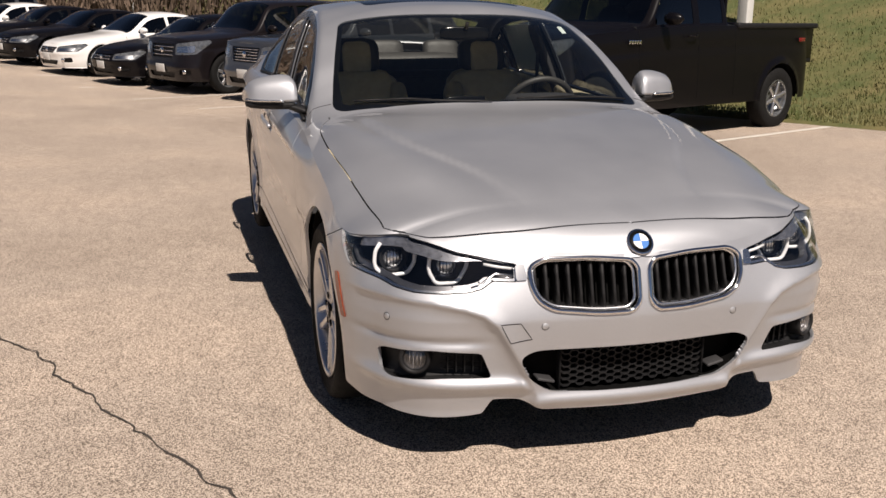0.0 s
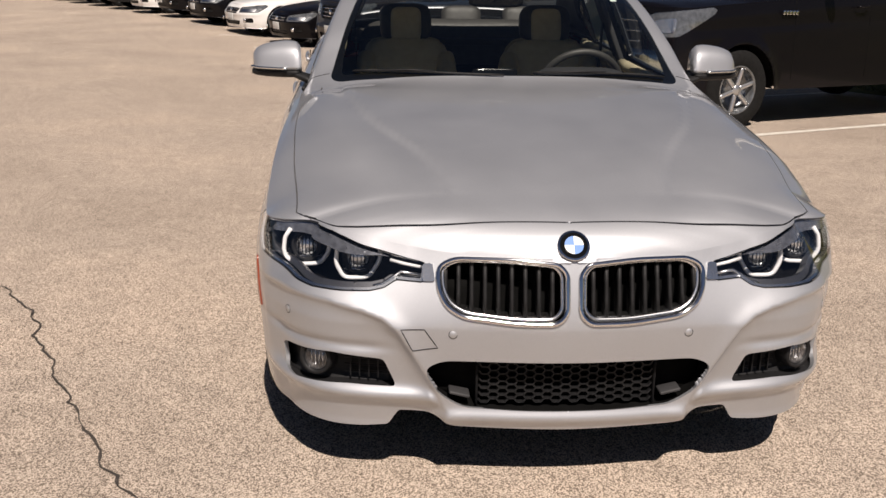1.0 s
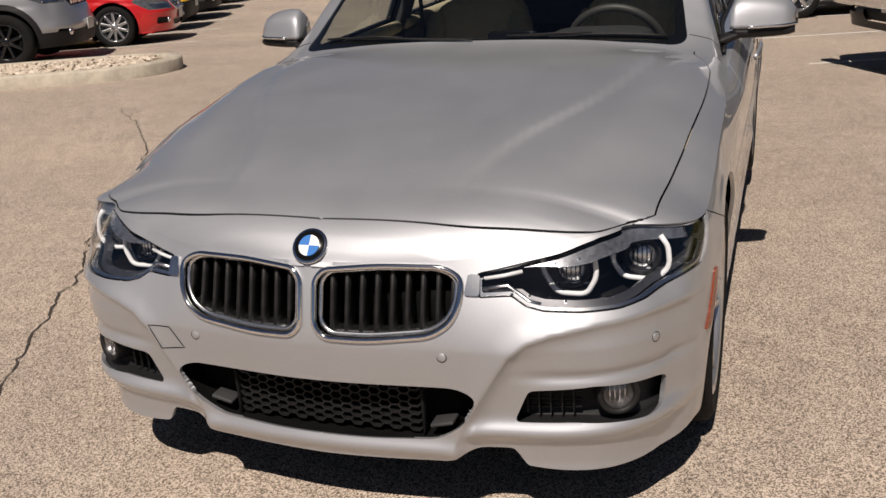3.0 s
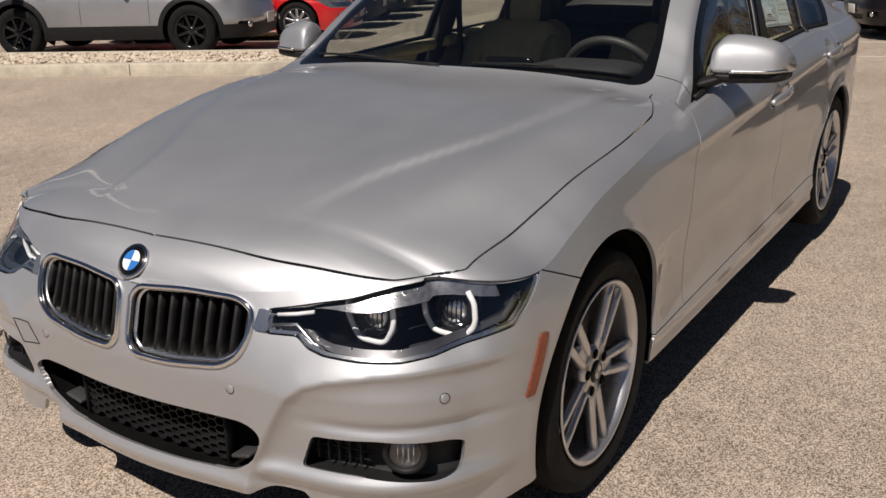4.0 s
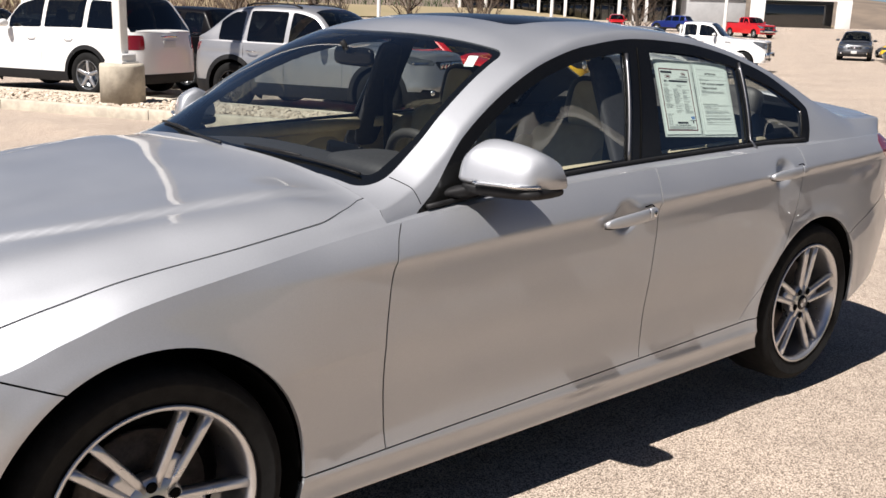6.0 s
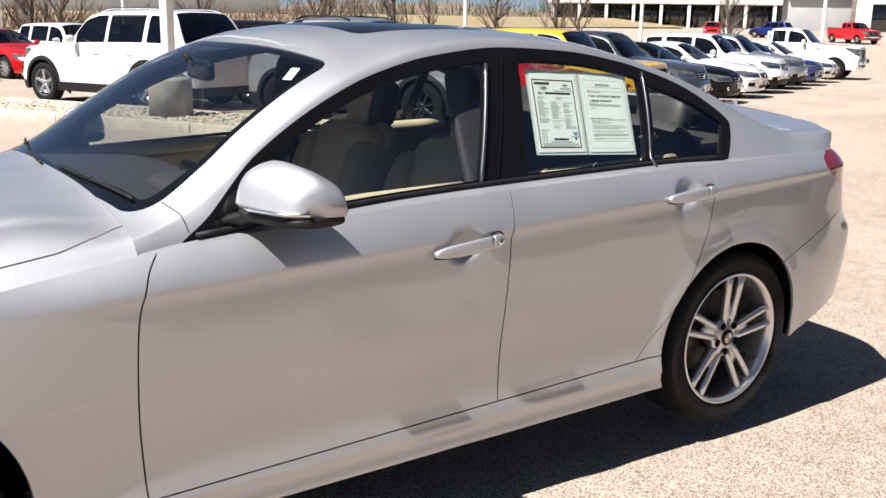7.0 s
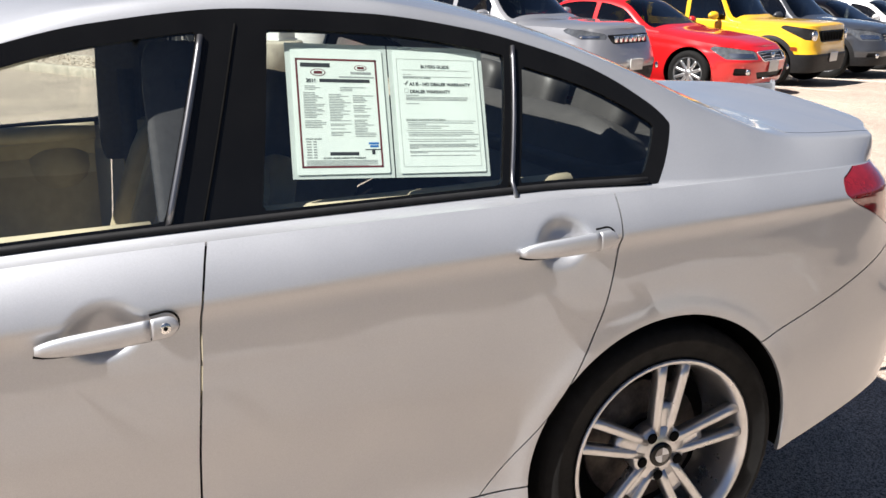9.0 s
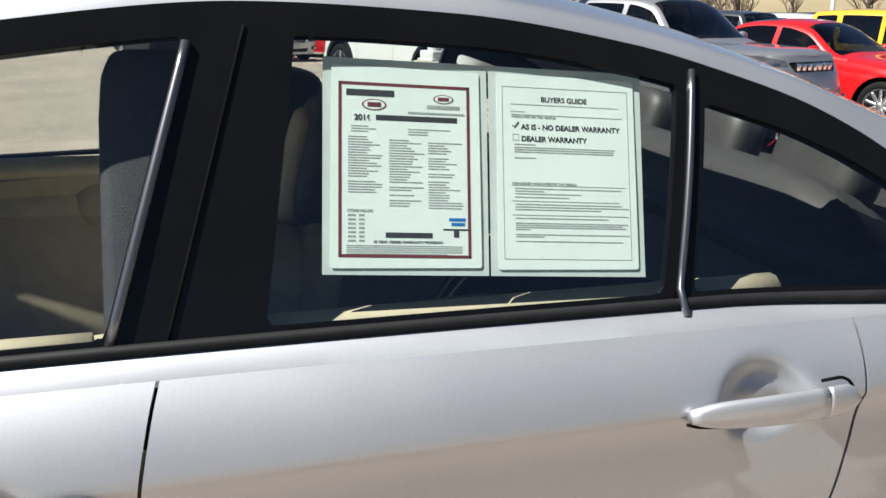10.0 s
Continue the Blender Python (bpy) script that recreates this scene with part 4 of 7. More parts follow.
        mk = rounded([(sy(-0.355), 0.584), (sy(-0.325), 0.582), (sy(-0.374), 0.442), (sy(-0.402), 0.442)], 0.004)
        m = offset(sub(belt, lambda P, u: polygon_distance(mk, u[:, 0], u[:, 1])), 0.004)
        panel("side_reflector", mirrored(m) if sx < 0 else m, AMBER, car, "amber side reflector", lip=0.006)
        # headlamp
        lamp = new("headlamp")
        lamp.parent = car
        tagged(lamp, "clear headlamp with two ring-shaped light guides")
        lens = sub(belt, in_hl)
        k = mirrored if sx < 0 else (lambda q: q)
        panel("lamp_lens", k(lens), LENS, lamp, lip=0).visible_shadow = False
        q = k(recess(lens, (-0.030, 0.145, -0.030), 0.002))
        link_mesh("lamp_housing", q[0], q[1], LAMP_DARK, lamp)
        # two light guides, open at the top, each round a projector
        for gy, pts, pc in ((-0.572, ((0.520, 0.672), (0.519, 0.640), (0.552, 0.588), (0.622, 0.588), (0.644, 0.630), (0.640, 0.672), (0.626, 0.694)), (0.582, 0.640)),
                            (-0.484, ((0.664, 0.668), (0.668, 0.636), (0.692, 0.603), (0.768, 0.600), (0.797, 0.634), (0.793, 0.680), (0.775, 0.706)), (0.732, 0.652))):
            line = [Vector((sx * x, gy + 0.10 * (z - 0.64), z)) for x, z in pts]
            soft = []
            for i in range(1, len(line) - 1):
                a, b, c = line[i - 1], line[i], line[i + 1]
                a, c = b + (a - b) * 0.30, b + (c - b) * 0.30
                soft += [a * (1 - t) ** 2 + b * 2 * t * (1 - t) + c * t * t for t in (0, 0.25, 0.5, 0.75, 1)]
            line = [line[0]] + soft + [line[-1]]
            part("light_ring", tube(line, 0.0066, 8), LAMP_WHITE, lamp)
            mid = Vector((sx * pc[0], gy + 0.02, pc[1]))
            rows = [[q + (mid - q) * f + Vector((0, d, 0)) for q in line] for f, d in ((0.02, 0.004), (0.10, 0.012), (0.16, 0.034), (0.22, 0.05))]
            bm = bmesh.new()
            grid = [[bm.verts.new(q) for q in row] for row in rows]
            for r0, r1 in zip(grid, grid[1:]):
                for i in range(len(r0) - 1):
                    bm.faces.new((r0[i], r0[i + 1], r1[i + 1], r1[i]))
            part("ring_bowl", bm, LAMP_CHROME, lamp, "bright ribbed lamp bowl")
            for i in range(1, len(line) - 1, 2):
                part("bowl_rib", tube([rows[1][i], rows[2][i]], 0.0018, 5), GLOSS_BLACK, lamp)
            m = frame_at(mid, (sx * 0.12, -0.98, 0.10))
            part("projector_ring", moved(lathe([(0.045, -0.03), (0.045, 0.006), (0.038, 0.008), (0.036, -0.02)], 40, "z"), m), BLACK_PLASTIC, lamp)
            part("projector_lens", moved(lathe([(0.037, -0.004), (0.030, 0.006), (0.016, 0.013), (0, 0.015)], 32, "z"), m), LAMP_CHROME, lamp, "bright projector lens")
            for j in range(5):
                part("projector_rib", box(bmesh.new(), (0.0024, 0.052, 0.004), m @ pose(-0.022 + 0.011 * j, 0, 0.013)), GLOSS_BLACK, lamp)
            part("lamp_shelf", plate([(-0.052, 0), (0.052, 0), (0.044, 0.030), (-0.044, 0.030)], 0.004, Matrix.Translation(mid + Vector((0, -0.004, -0.036))) @ pose(0, 0, 0, 8, 0, 0)), LAMP_CHROME, lamp)
        bezel = sub(lens, lambda P, u: in_hl(P, u) - 0.010, lambda P, u: 0.026 - in_hl(P, u), lambda P, u: 0.640 + 0.05 * smooth(sy(-0.55), sy(-0.40), u[:, 0]) - u[:, 1])
        panel("lamp_bezel", k(offset(bezel, -0.030)), SATIN, lamp, "grey sloping lamp bezel", lip=0.02)
        # bright bands along the lamp's upper and lower edge
        sa, sb = float(sedan.s_of_x(0.52)), sy(-0.45)
        rim_gap = lambda P, u: np.minimum(in_hl(P, u), sedan.top(u[:, 0]) - u[:, 1])
        for j in range(5):
            thin = sub(lens, lambda P, u: np.minimum(u[:, 0] - sa, sb - u[:, 0]),
                       lambda P, u: (0.005 + 0.0056 * (j + 0.96) * smooth(sa - 0.02, sa + 0.20, u[:, 0])) - rim_gap(P, u), lambda P, u: u[:, 1] - 0.664,
                       lambda P, u: rim_gap(P, u) - (0.005 + 0.0056 * j * smooth(sa - 0.02, sa + 0.20, u[:, 0])))
            if len(thin[1]):
                panel("light_bar", k(offset(thin, -0.010)), LAMP_CLEAR, lamp, lip=0.004)
        top_band = sub(lens, lambda P, u: 0.0045 - (sedan.top(u[:, 0]) - u[:, 1]))
        panel("top_seal", k(offset(top_band, -0.003)), BLACK_PLASTIC, lamp, lip=0.004)
        low_band = sub(lens, lambda P, u: 0.008 - in_hl(P, u), lambda P, u: 0.660 + 0.08 * smooth(sy(-0.5), sy(-0.36), u[:, 0]) - u[:, 1])
        panel("lower_trim", k(offset(low_band, -0.006)), LAMP_CHROME, lamp, lip=0.015)
        inner = [nose_point(sx * x, z, -0.016) for x, z in ((0.417, 0.632), (0.478, 0.638), (0.505, 0.622), (0.531, 0.606), (0.560, 0.600))]
        part("inner_trim", tube(inner, 0.0052, 6), LAMP_CHROME, lamp)
        inner = [nose_point(sx * x, z, -0.020) for x, z in ((0.420, 0.652), (0.47, 0.657), (0.515, 0.664))]
        part("inner_trim", tube(inner, 0.0050, 6), LAMP_WHITE, lamp)
        inner = [nose_point(sx * x, z, -0.012) for x, z in ((0.425, 0.668), (0.50, 0.678), (0.56, 0.690))]
        part("inner_trim", tube(inner, 0.0030, 6), LAMP_CHROME, lamp)
        # door mirror
        door_mirror = new("door_mirror")
        door_mirror.parent = car
        tagged(door_mirror, "silver door mirror on a black foot")
        rings, low = [], []
        prof = curve([(0.0, 0.82), (0.06, 0.95), (0.25, 1.0), (0.55, 0.94), (0.82, 0.80), (0.94, 0.66), (1.0, 0.46)])
        for t in np.linspace(0, 1, 14):
            f = float(prof(t))
            xx, yc, zc = 0.848 + 0.205 * t, 1.005 + 0.055 * t, 1.008 - 0.004 * t
            ring = []
            for q in np.linspace(0, 1, 25):
                w = math.cos(math.pi * q)
                ring.append((sx * (xx + 0.010 * w), yc + 0.088 * (0.35 + 0.65 * f) * w, zc + 0.106 * f * (1 - 0.42 * abs(w) ** 1.4 - 0.58 * abs(w) ** 9)))
            ring += [(sx * (xx + 0.010 * w), yc + 0.084 * (0.35 + 0.65 * f) * w, zc - 0.010) for w in (-0.96, -0.5, 0.0, 0.5, 0.96)]
            rings.append(ring)
            low.append([(sx * xx, yc + 0.084 * (0.35 + 0.65 * f) * math.copysign(abs(math.cos(a)) ** 0.7, math.cos(a)), zc - 0.020 + (0.011 if math.sin(a) > 0 else 0.026 * f) * math.copysign(abs(math.sin(a)) ** 0.6, math.sin(a))) for a in np.linspace(0, 2 * math.pi, 24, endpoint=False)])
        part("mirror_cap", loft(rings), SILVER, door_mirror)
        part("mirror_base", loft(low), BLACK_PLASTIC, door_mirror)
        strip = [(sx * (0.90 + 0.155 * t), 0.925 + 0.055 * t + 0.085 * max(0, t - 0.7) ** 1.5 * 3, 1.004) for t in np.linspace(0, 1, 12)]
        part("indicator_strip", tube(strip, 0.0055, 8), LAMP_CHROME, door_mirror)
        foot = [[(sx * (0.80 + 0.09 * t), 0.955 + 0.03 * t + (0.06 - 0.015 * t) * math.cos(a), 0.955 + 0.030 * t + (0.022 - 0.006 * t) * math.sin(a)) for a in np.linspace(0, 2 * math.pi, 14, endpoint=False)] for t in np.linspace(0, 1, 5)]
        part("mirror_foot", loft(foot), BLACK_PLASTIC, door_mirror)
        # door handles
        for y0, y1, z0, z1 in ((1.474, 1.712, 0.822, 0.842), (2.400, 2.622, 0.893, 0.906)):
            thick = curve([(0, 0.008), (0.08, 0.014), (0.25, 0.0185), (0.6, 0.0205), (0.95, 0.0205), (1.0, 0.019)])
            at = lambda t: (y0 + (y1 - y0) * t, z0 + (z1 - z0) * t)
            rings = []
            for t in np.linspace(0, 0.79, 16):
                h, lift = float(thick(t)), 0.016 * min(1.0, math.sin(math.pi * min(0.5, t * 0.75 + 0.02)))
                rings.append([(sx * (0.911 + lift + 0.009 * math.cos(a)), at(t)[0], at(t)[1] + h * math.copysign(abs(math.sin(a)) ** 0.8, math.sin(a))) for a in np.linspace(0, 2 * math.pi, 16, endpoint=False)])
            part("door_handle", loft(rings), SILVER, car)
            rings = []
            for t in np.linspace(0.80, 1.0, 10):
                q = (t - 0.80) / 0.20
                h = 0.0205 * math.sqrt(max(0.03, 1 - max(0.0, q - 0.45) ** 2 / 0.31))
                rings.append([(sx * (0.911 + 0.016 - 0.004 * q + 0.009 * math.cos(a)), at(t)[0], at(t)[1] + h * math.copysign(abs(math.sin(a)) ** 0.8, math.sin(a))) for a in np.linspace(0, 2 * math.pi, 16, endpoint=False)])
            part("handle_cap", loft(rings), SILVER, car)
            edge = [(sx * 0.9105, at(t)[0] - 0.003 * (1 - t), at(t)[1] - float(thick(t)) - 0.002) for t in np.linspace(0, 0.9, 16)]
            edge += [(sx * 0.9105, at(1)[0] - 0.021 + 0.024 * math.cos(a), at(1)[1] + 0.0225 * math.sin(a)) for a in np.linspace(-1.2, 1.5, 12)]
            edge += [(sx * 0.9105, at(0.8)[0], at(0.8)[1] + 0.0225)]
            part("handle_gap", tube(edge, 0.0022, 6), DARK, car)
            if y0 < 2:
                m = frame_at((sx * 0.9315, at(0.90)[0], at(0.90)[1]), (sx, 0, 0))
                disc_part("key_lock", 0.0105, 0.003, m, LAMP_CHROME, car, steps=24)
                disc_part("key_slot", 0.0045, 0.0042, m, DARK, car, steps=12)
        # joint between the doors' window frames
        pts = [(sx * (glass_x(1.787 + 0.295 * (z - 0.975), z) + 0.0016), 1.787 + 0.295 * (z - 0.975), z) for z in np.linspace(0.975, 1.345, 14)]
        part("frame_joint", tube(pts, 0.0024, 6), DARK, car)
        # joint between wing and windscreen pillar
        xs = np.linspace(float(sedan.rail_x(0.80)) - 0.075, glass_x(0.815, 0.945) + 0.002, 8)
        part("pillar_joint", tube([(sx * xx, 0.785 + 0.03 * k / 7, screen_z(xx, 0.785 + 0.03 * k / 7) + 0.0006) for k, xx in enumerate(xs)], 0.0013, 6), DARK, car)
        # bright window strips
        for y0, lean, rad in ((1.724, 0.297, 0.0065), (2.440, 0.20, 0.005)):
            pts = []
            for z in np.linspace(0.985, 1.325 if y0 < 2 else 1.290, 12):
                yy = y0 + (z - 0.98) * lean
                pts.append((sx * (glass_x(yy, z) + 0.003), yy, z))
            part("window_strip", tube(pts, rad, 8), SATIN, car, "satin vertical window strip")
        pts = [(sx * (glass_x(yy, float(cuts["belt_z"](yy)) + 0.014) + 0.006), yy, float(cuts["belt_z"](yy)) + 0.014) for yy in np.linspace(0.83, 2.765, 40)]
        part("window_seal", tube(pts, 0.008, 8), BLACK_PLASTIC, car, "black rubber window seal")
        # wiper
        pts = []
        for t in np.linspace(0, 1, 12):
            xx = (0.10 + 0.55 * t) if sx > 0 else (-0.62 + 0.60 * t)
            yy = 0.668 + 0.075 * (abs(xx) / 0.69) ** 2 + 0.02 * (1 - t) * (1 if sx > 0 else 1)
            pts.append((xx, yy, screen_z(abs(xx), yy) + 0.009))
        part("wiper_blade", tube(pts, 0.0045, 6), BLACK_PLASTIC, car)
        part("wiper_arm", tube([pts[0], Vector(pts[4]) + Vector((0, -0.004, 0.006)), Vector(pts[6]) + Vector((0, 0, 0.004))], 0.004, 6), BLACK_PLASTIC, car)
    # towing eye cover on one side of the bumper
    corners = [(0.405, 0.499), (0.469, 0.499), (0.437, 0.438), (0.367, 0.446)]
    tow = [nose_point(-(a[0] + (b[0] - a[0]) * t / 6), a[1] + (b[1] - a[1]) * t / 6, 0.0008) for a, b in zip(corners, corners[1:] + corners[:1]) for t in range(6)]
    part("tow_cover_gap", tube(tow, 0.0011, 6, closed=True), DARK, car)
    # wheels and the dark parts under the body
    for sx in (-1, 1):
        for k, yw in enumerate((0.025, 2.822)):
            car_wheel(car, (sx * 0.772, yw, 0.330), sx, turn=-0.09 if k else -0.49)
            rings = lathe([(0.372, 0.0), (0.372, 0.30), (0.05, 0.30)], 40, "x")
            moved(rings, pose(sx * 0.875, yw, 0.335, 0, 0, 180 if sx > 0 else 0))
            bmesh.ops.delete(rings, geom=[f for f in rings.faces if f.calc_center_median().z < (0.30 if f.calc_center_median().y > yw > 1 else 0.20)], context="FACES")
            part("arch_liner", rings, DARK, car)
    # Floor pan, widened so that no sunlight leaks past it onto the ground.
    part("underbody", box(bmesh.new(), (1.72, 1.92, 0.10), pose(0, 1.42, 0.262), 0.02), DARK, car)
    part("underbody", box(bmesh.new(), (1.05, 4.2, 0.10), pose(0, 1.50, 0.27), 0.02), DARK, car)
    # Unseen trays and boot floors, added to stop sunlight leaking onto the ground.
    part("underbody", box(bmesh.new(), (1.10, 0.22, 0.05), pose(0, -0.52, 0.25), 0.01), DARK, car)
    part("underbody", box(bmesh.new(), (1.20, 0.36, 0.05), pose(0, 3.36, 0.32), 0.01), DARK, car)
    part("underbody", box(bmesh.new(), (1.50, 0.85, 0.08), pose(0, 2.93, 0.50), 0.01), DARK, car)
    part("underbody", box(bmesh.new(), (1.30, 0.30, 0.08), pose(0, 3.45, 0.505), 0.01), DARK, car)
    part("underbody", box(bmesh.new(), (0.98, 0.30, 0.08), pose(0, 3.65, 0.51), 0.01), DARK, car)
    # Added unseen block in the boot that keeps stray sunlight off the ground.
    part("boot_sun_block", box(bmesh.new(), (1.24, 0.95, 0.30), pose(0, 3.08, 0.69), 0.03), DARK, car)
    # Plain near-black blocks put shade behind the grille openings.
    part("bay_shade_block", box(bmesh.new(), (1.05, 1.05, 0.36), pose(0, -0.08, 0.42), 0.03), DARK, car)
    part("bay_shade_block", box(bmesh.new(), (0.80, 0.20, 0.36), pose(0, -0.58, 0.44), 0.03), DARK, car)


def glass_x(y, z):
    """Half width of the cabin's flank at y and z."""
    xe, ze = (float(q) for q in sedan.edge(np.array(y)))
    sec = sedan.section(y, xe, ze, 26, 46)
    return float(np.interp(z, sec[:27, 2], sec[:27, 0]))


def screen_z(x, y):
    xe, ze = (float(q) for q in sedan.edge(np.array(y)))
    sec = sedan.section(y, xe, ze, 26, 46)[::-1]
    return float(np.interp(x, sec[:, 0], sec[:, 2]))


def pad(name, size, m, material, parent, power=3.0, label=""):
    """A cushion: a block with bulging faces and soft edges."""
    bm = bmesh.new()
    bmesh.ops.create_uvsphere(bm, u_segments=28, v_segments=18, radius=1.0)
    for v in bm.verts:
        c = v.co
        q = (abs(c.x) ** power + abs(c.y) ** power + abs(c.z) ** power) ** (-1 / power)
        v.co = Vector((c.x * q * size[0] / 2, c.y * q * size[1] / 2, c.z * q * size[2] / 2))
    return part(name, moved(bm, m), material, parent, label)


def sedan_interior(car, cuts, belt):
    sub = cuts["sub"]
    for x in (0.37, -0.37):
        seat = new("front_seat")
        seat.parent = car
        tagged(seat, "beige leather front seat with dark sides")
        pad("cushion", (0.50, 0.52, 0.16), pose(x, 1.50, 0.46, 6), BEIGE, seat, 5)
        pad("backrest", (0.46, 0.14, 0.60), pose(x, 1.86, 0.76, -18), BEIGE, seat, 5)
        for dx in (-0.205, 0.205):
            pad("bolster", (0.11, 0.18, 0.52), pose(x + dx, 1.83, 0.74, -18), TAUPE, seat, 4)
        pad("back_shell", (0.46, 0.08, 0.60), pose(x, 1.925, 0.77, -18), TAUPE, seat, 5)
        pad("headrest", (0.27, 0.12, 0.20), pose(x, 2.035, 1.125, -14), DARK_LEATHER, seat, 4)
        pad("headrest_face", (0.16, 0.05, 0.18), pose(x, 1.985, 1.12, -14), BEIGE, seat, 5)
        for dx in (-0.055, 0.055):
            part("headrest_post", tube([(x + dx, 1.99, 0.98), (x + dx, 2.03, 1.08)], 0.006, 8), CHROME, seat)
    bench = new("rear_bench")
    bench.parent = car
    pad("bench_cushion", (1.26, 0.54, 0.18), pose(0, 2.45, 0.50, 6), BEIGE, bench, 6)
    pad("bench_backrest", (1.26, 0.18, 0.62), pose(0, 2.78, 0.80, -24), DARK_LEATHER, bench, 6)
    for x in (-0.38, 0.0, 0.38):
        pad("bench_headrest", (0.25, 0.10, 0.15), pose(x, 2.93, 1.10, -18), DARK_LEATHER, bench, 4)
    pad("dashboard", (1.42, 0.56, 0.22), pose(0, 0.92, 0.855, -4), DASH, car, 6)
    pad("instrument_hood", (0.38, 0.26, 0.10), pose(0.37, 1.02, 0.955), DASH, car, 4)
    pad("centre_screen", (0.20, 0.02, 0.07), pose(0.0, 1.13, 0.955, -10), GLOSS_BLACK, car, 8)
    pad("centre_console", (0.26, 1.10, 0.34), pose(0, 1.50, 0.46), DASH, car, 6)
    wheel = new("steering_wheel")
    wheel.parent = car
    m = frame_at((0.40, 1.19, 0.90), (0, 0.90, 0.42))
    part("wheel_rim", tube(ring_path(m, 0.185, 48, 0, 2 * math.pi * 47 / 48, 1.0, 2.0), 0.016, 10, closed=True), DARK_LEATHER, wheel)
    pad("wheel_boss", (0.16, 0.13, 0.06), m, DARK_LEATHER, wheel, 4)
    for a in (0, math.pi, -math.pi / 2):
        q = m @ Vector((0.17 * math.cos(a), 0.17 * math.sin(a), 0))
        part("wheel_spoke", tube([m @ Vector((0.05 * math.cos(a), 0.05 * math.sin(a), 0)), q], 0.014, 8), DARK_LEATHER, wheel)
    pad("rear_view_mirror", (0.24, 0.03, 0.065), pose(0, 1.17, 1.285, 0, 0, -4), GLOSS_BLACK, car, 5)
    part("mirror_stalk", tube([(0, 1.15, 1.30), (0, 1.12, 1.335)], 0.01, 8), BLACK_PLASTIC, car)
    pad("parcel_shelf", (1.36, 0.56, 0.05), pose(0, 3.02, 0.985, 3), DARK_LEATHER, car, 8)
    pad("cabin_floor", (1.50, 2.5, 0.06), pose(0, 1.7, 0.33), DASH, car, 10)
    # lining: roof, pillars, doors
    C = cuts["cab"]
    lining = sub(C, lambda P, u: P[:, 2] - 1.345, lambda P, u: P[:, 1] - 1.30, lambda P, u: 2.56 - P[:, 1])
    o = offset(lining, -0.022)
    panel("headliner", (both(o)[0], both(o)[1][:, ::-1]), HEADLINER, car, "pale grey roof lining", lip=0)
    for flip in (False, True):
        k = mirrored if flip else (lambda q: q)
        cover = sub(C, cuts["in_frame"], lambda P, u: -np.maximum.reduce([c(P, u) for c in cuts["cells"]]) - 0.006)
        o = offset(cover, -0.024)
        panel("pillar_lining", k((o[0], o[1][:, ::-1])), DASH, car, lip=0)
        for y0, y1 in ((0.80, 1.70), (1.79, 2.62)):
            door = sub(belt, lambda P, u: P[:, 2] - 0.45, lambda P, u: P[:, 1] - y0, lambda P, u: y1 - P[:, 1])
            o = offset(door, -0.075)
            up = sub((o[0], o[1], o[0][:, :2].copy()), lambda P, u: P[:, 2] - 0.80)
            dn = sub((o[0], o[1], o[0][:, :2].copy()), lambda P, u: 0.80 - P[:, 2])
            panel("door_lining_top", k((up[0], up[1][:, ::-1])), BEIGE, car, lip=0)
            panel("door_lining", k((dn[0], dn[1][:, ::-1])), TAUPE, car, lip=0)
            sx = -1 if flip else 1
            z = 0.945 if y0 < 1 else 0.972
            part("window_ledge", tube([(sx * 0.720, y0 + (y1 - y0) * t, z - 0.01 + 0.02 * t) for t in np.linspace(0, 1, 8)], 0.028, 10), BEIGE, car)
        sx = -1 if flip else 1
        pad("pillar_cover", (0.03, 0.13, 0.50), pose(sx * 0.678, 1.78, 1.08, 0, sx * -23, 0), DASH, car, 6)
        part("seat_belt", loft([[(sx * (0.635 - 0.02 * t), 1.80 + dy, 1.24 - 0.72 * t) for dy in (-0.024, 0.024)] + [(sx * (0.632 - 0.02 * t), 1.80 + dy, 1.24 - 0.72 * t) for dy in (0.024, -0.024)] for t in np.linspace(0, 1, 4)]), DASH, car)


# ---- sheets behind the rear side window ----
def flat_text(words, size, m, material, parent, name="printed_line", bold=0.0):
    """Words in the built-in font as a thin flat mesh; its left edge starts at m."""
    cu = bpy.data.curves.new("words", "FONT")
    cu.body, cu.size, cu.extrude, cu.offset = words, size, 0.0002, bold
    ob = new("words", cu)
    me = bpy.data.meshes.new_from_object(ob.evaluated_get(bpy.context.evaluated_depsgraph_get()))
    bpy.data.objects.remove(ob)
    me.transform(m)
    me.materials.clear()
    me.materials.append(material)
    out = new(name, me)
    out.parent = parent
    return out


def bar(x, y, w, h, m, material, parent, name="printed_bar"):
    return part(name, plate([(x, y), (x + w, y), (x + w, y + h), (x, y + h)], 0.0003, m @ pose(0, 0, 0.0006)), material, parent, flat=True)


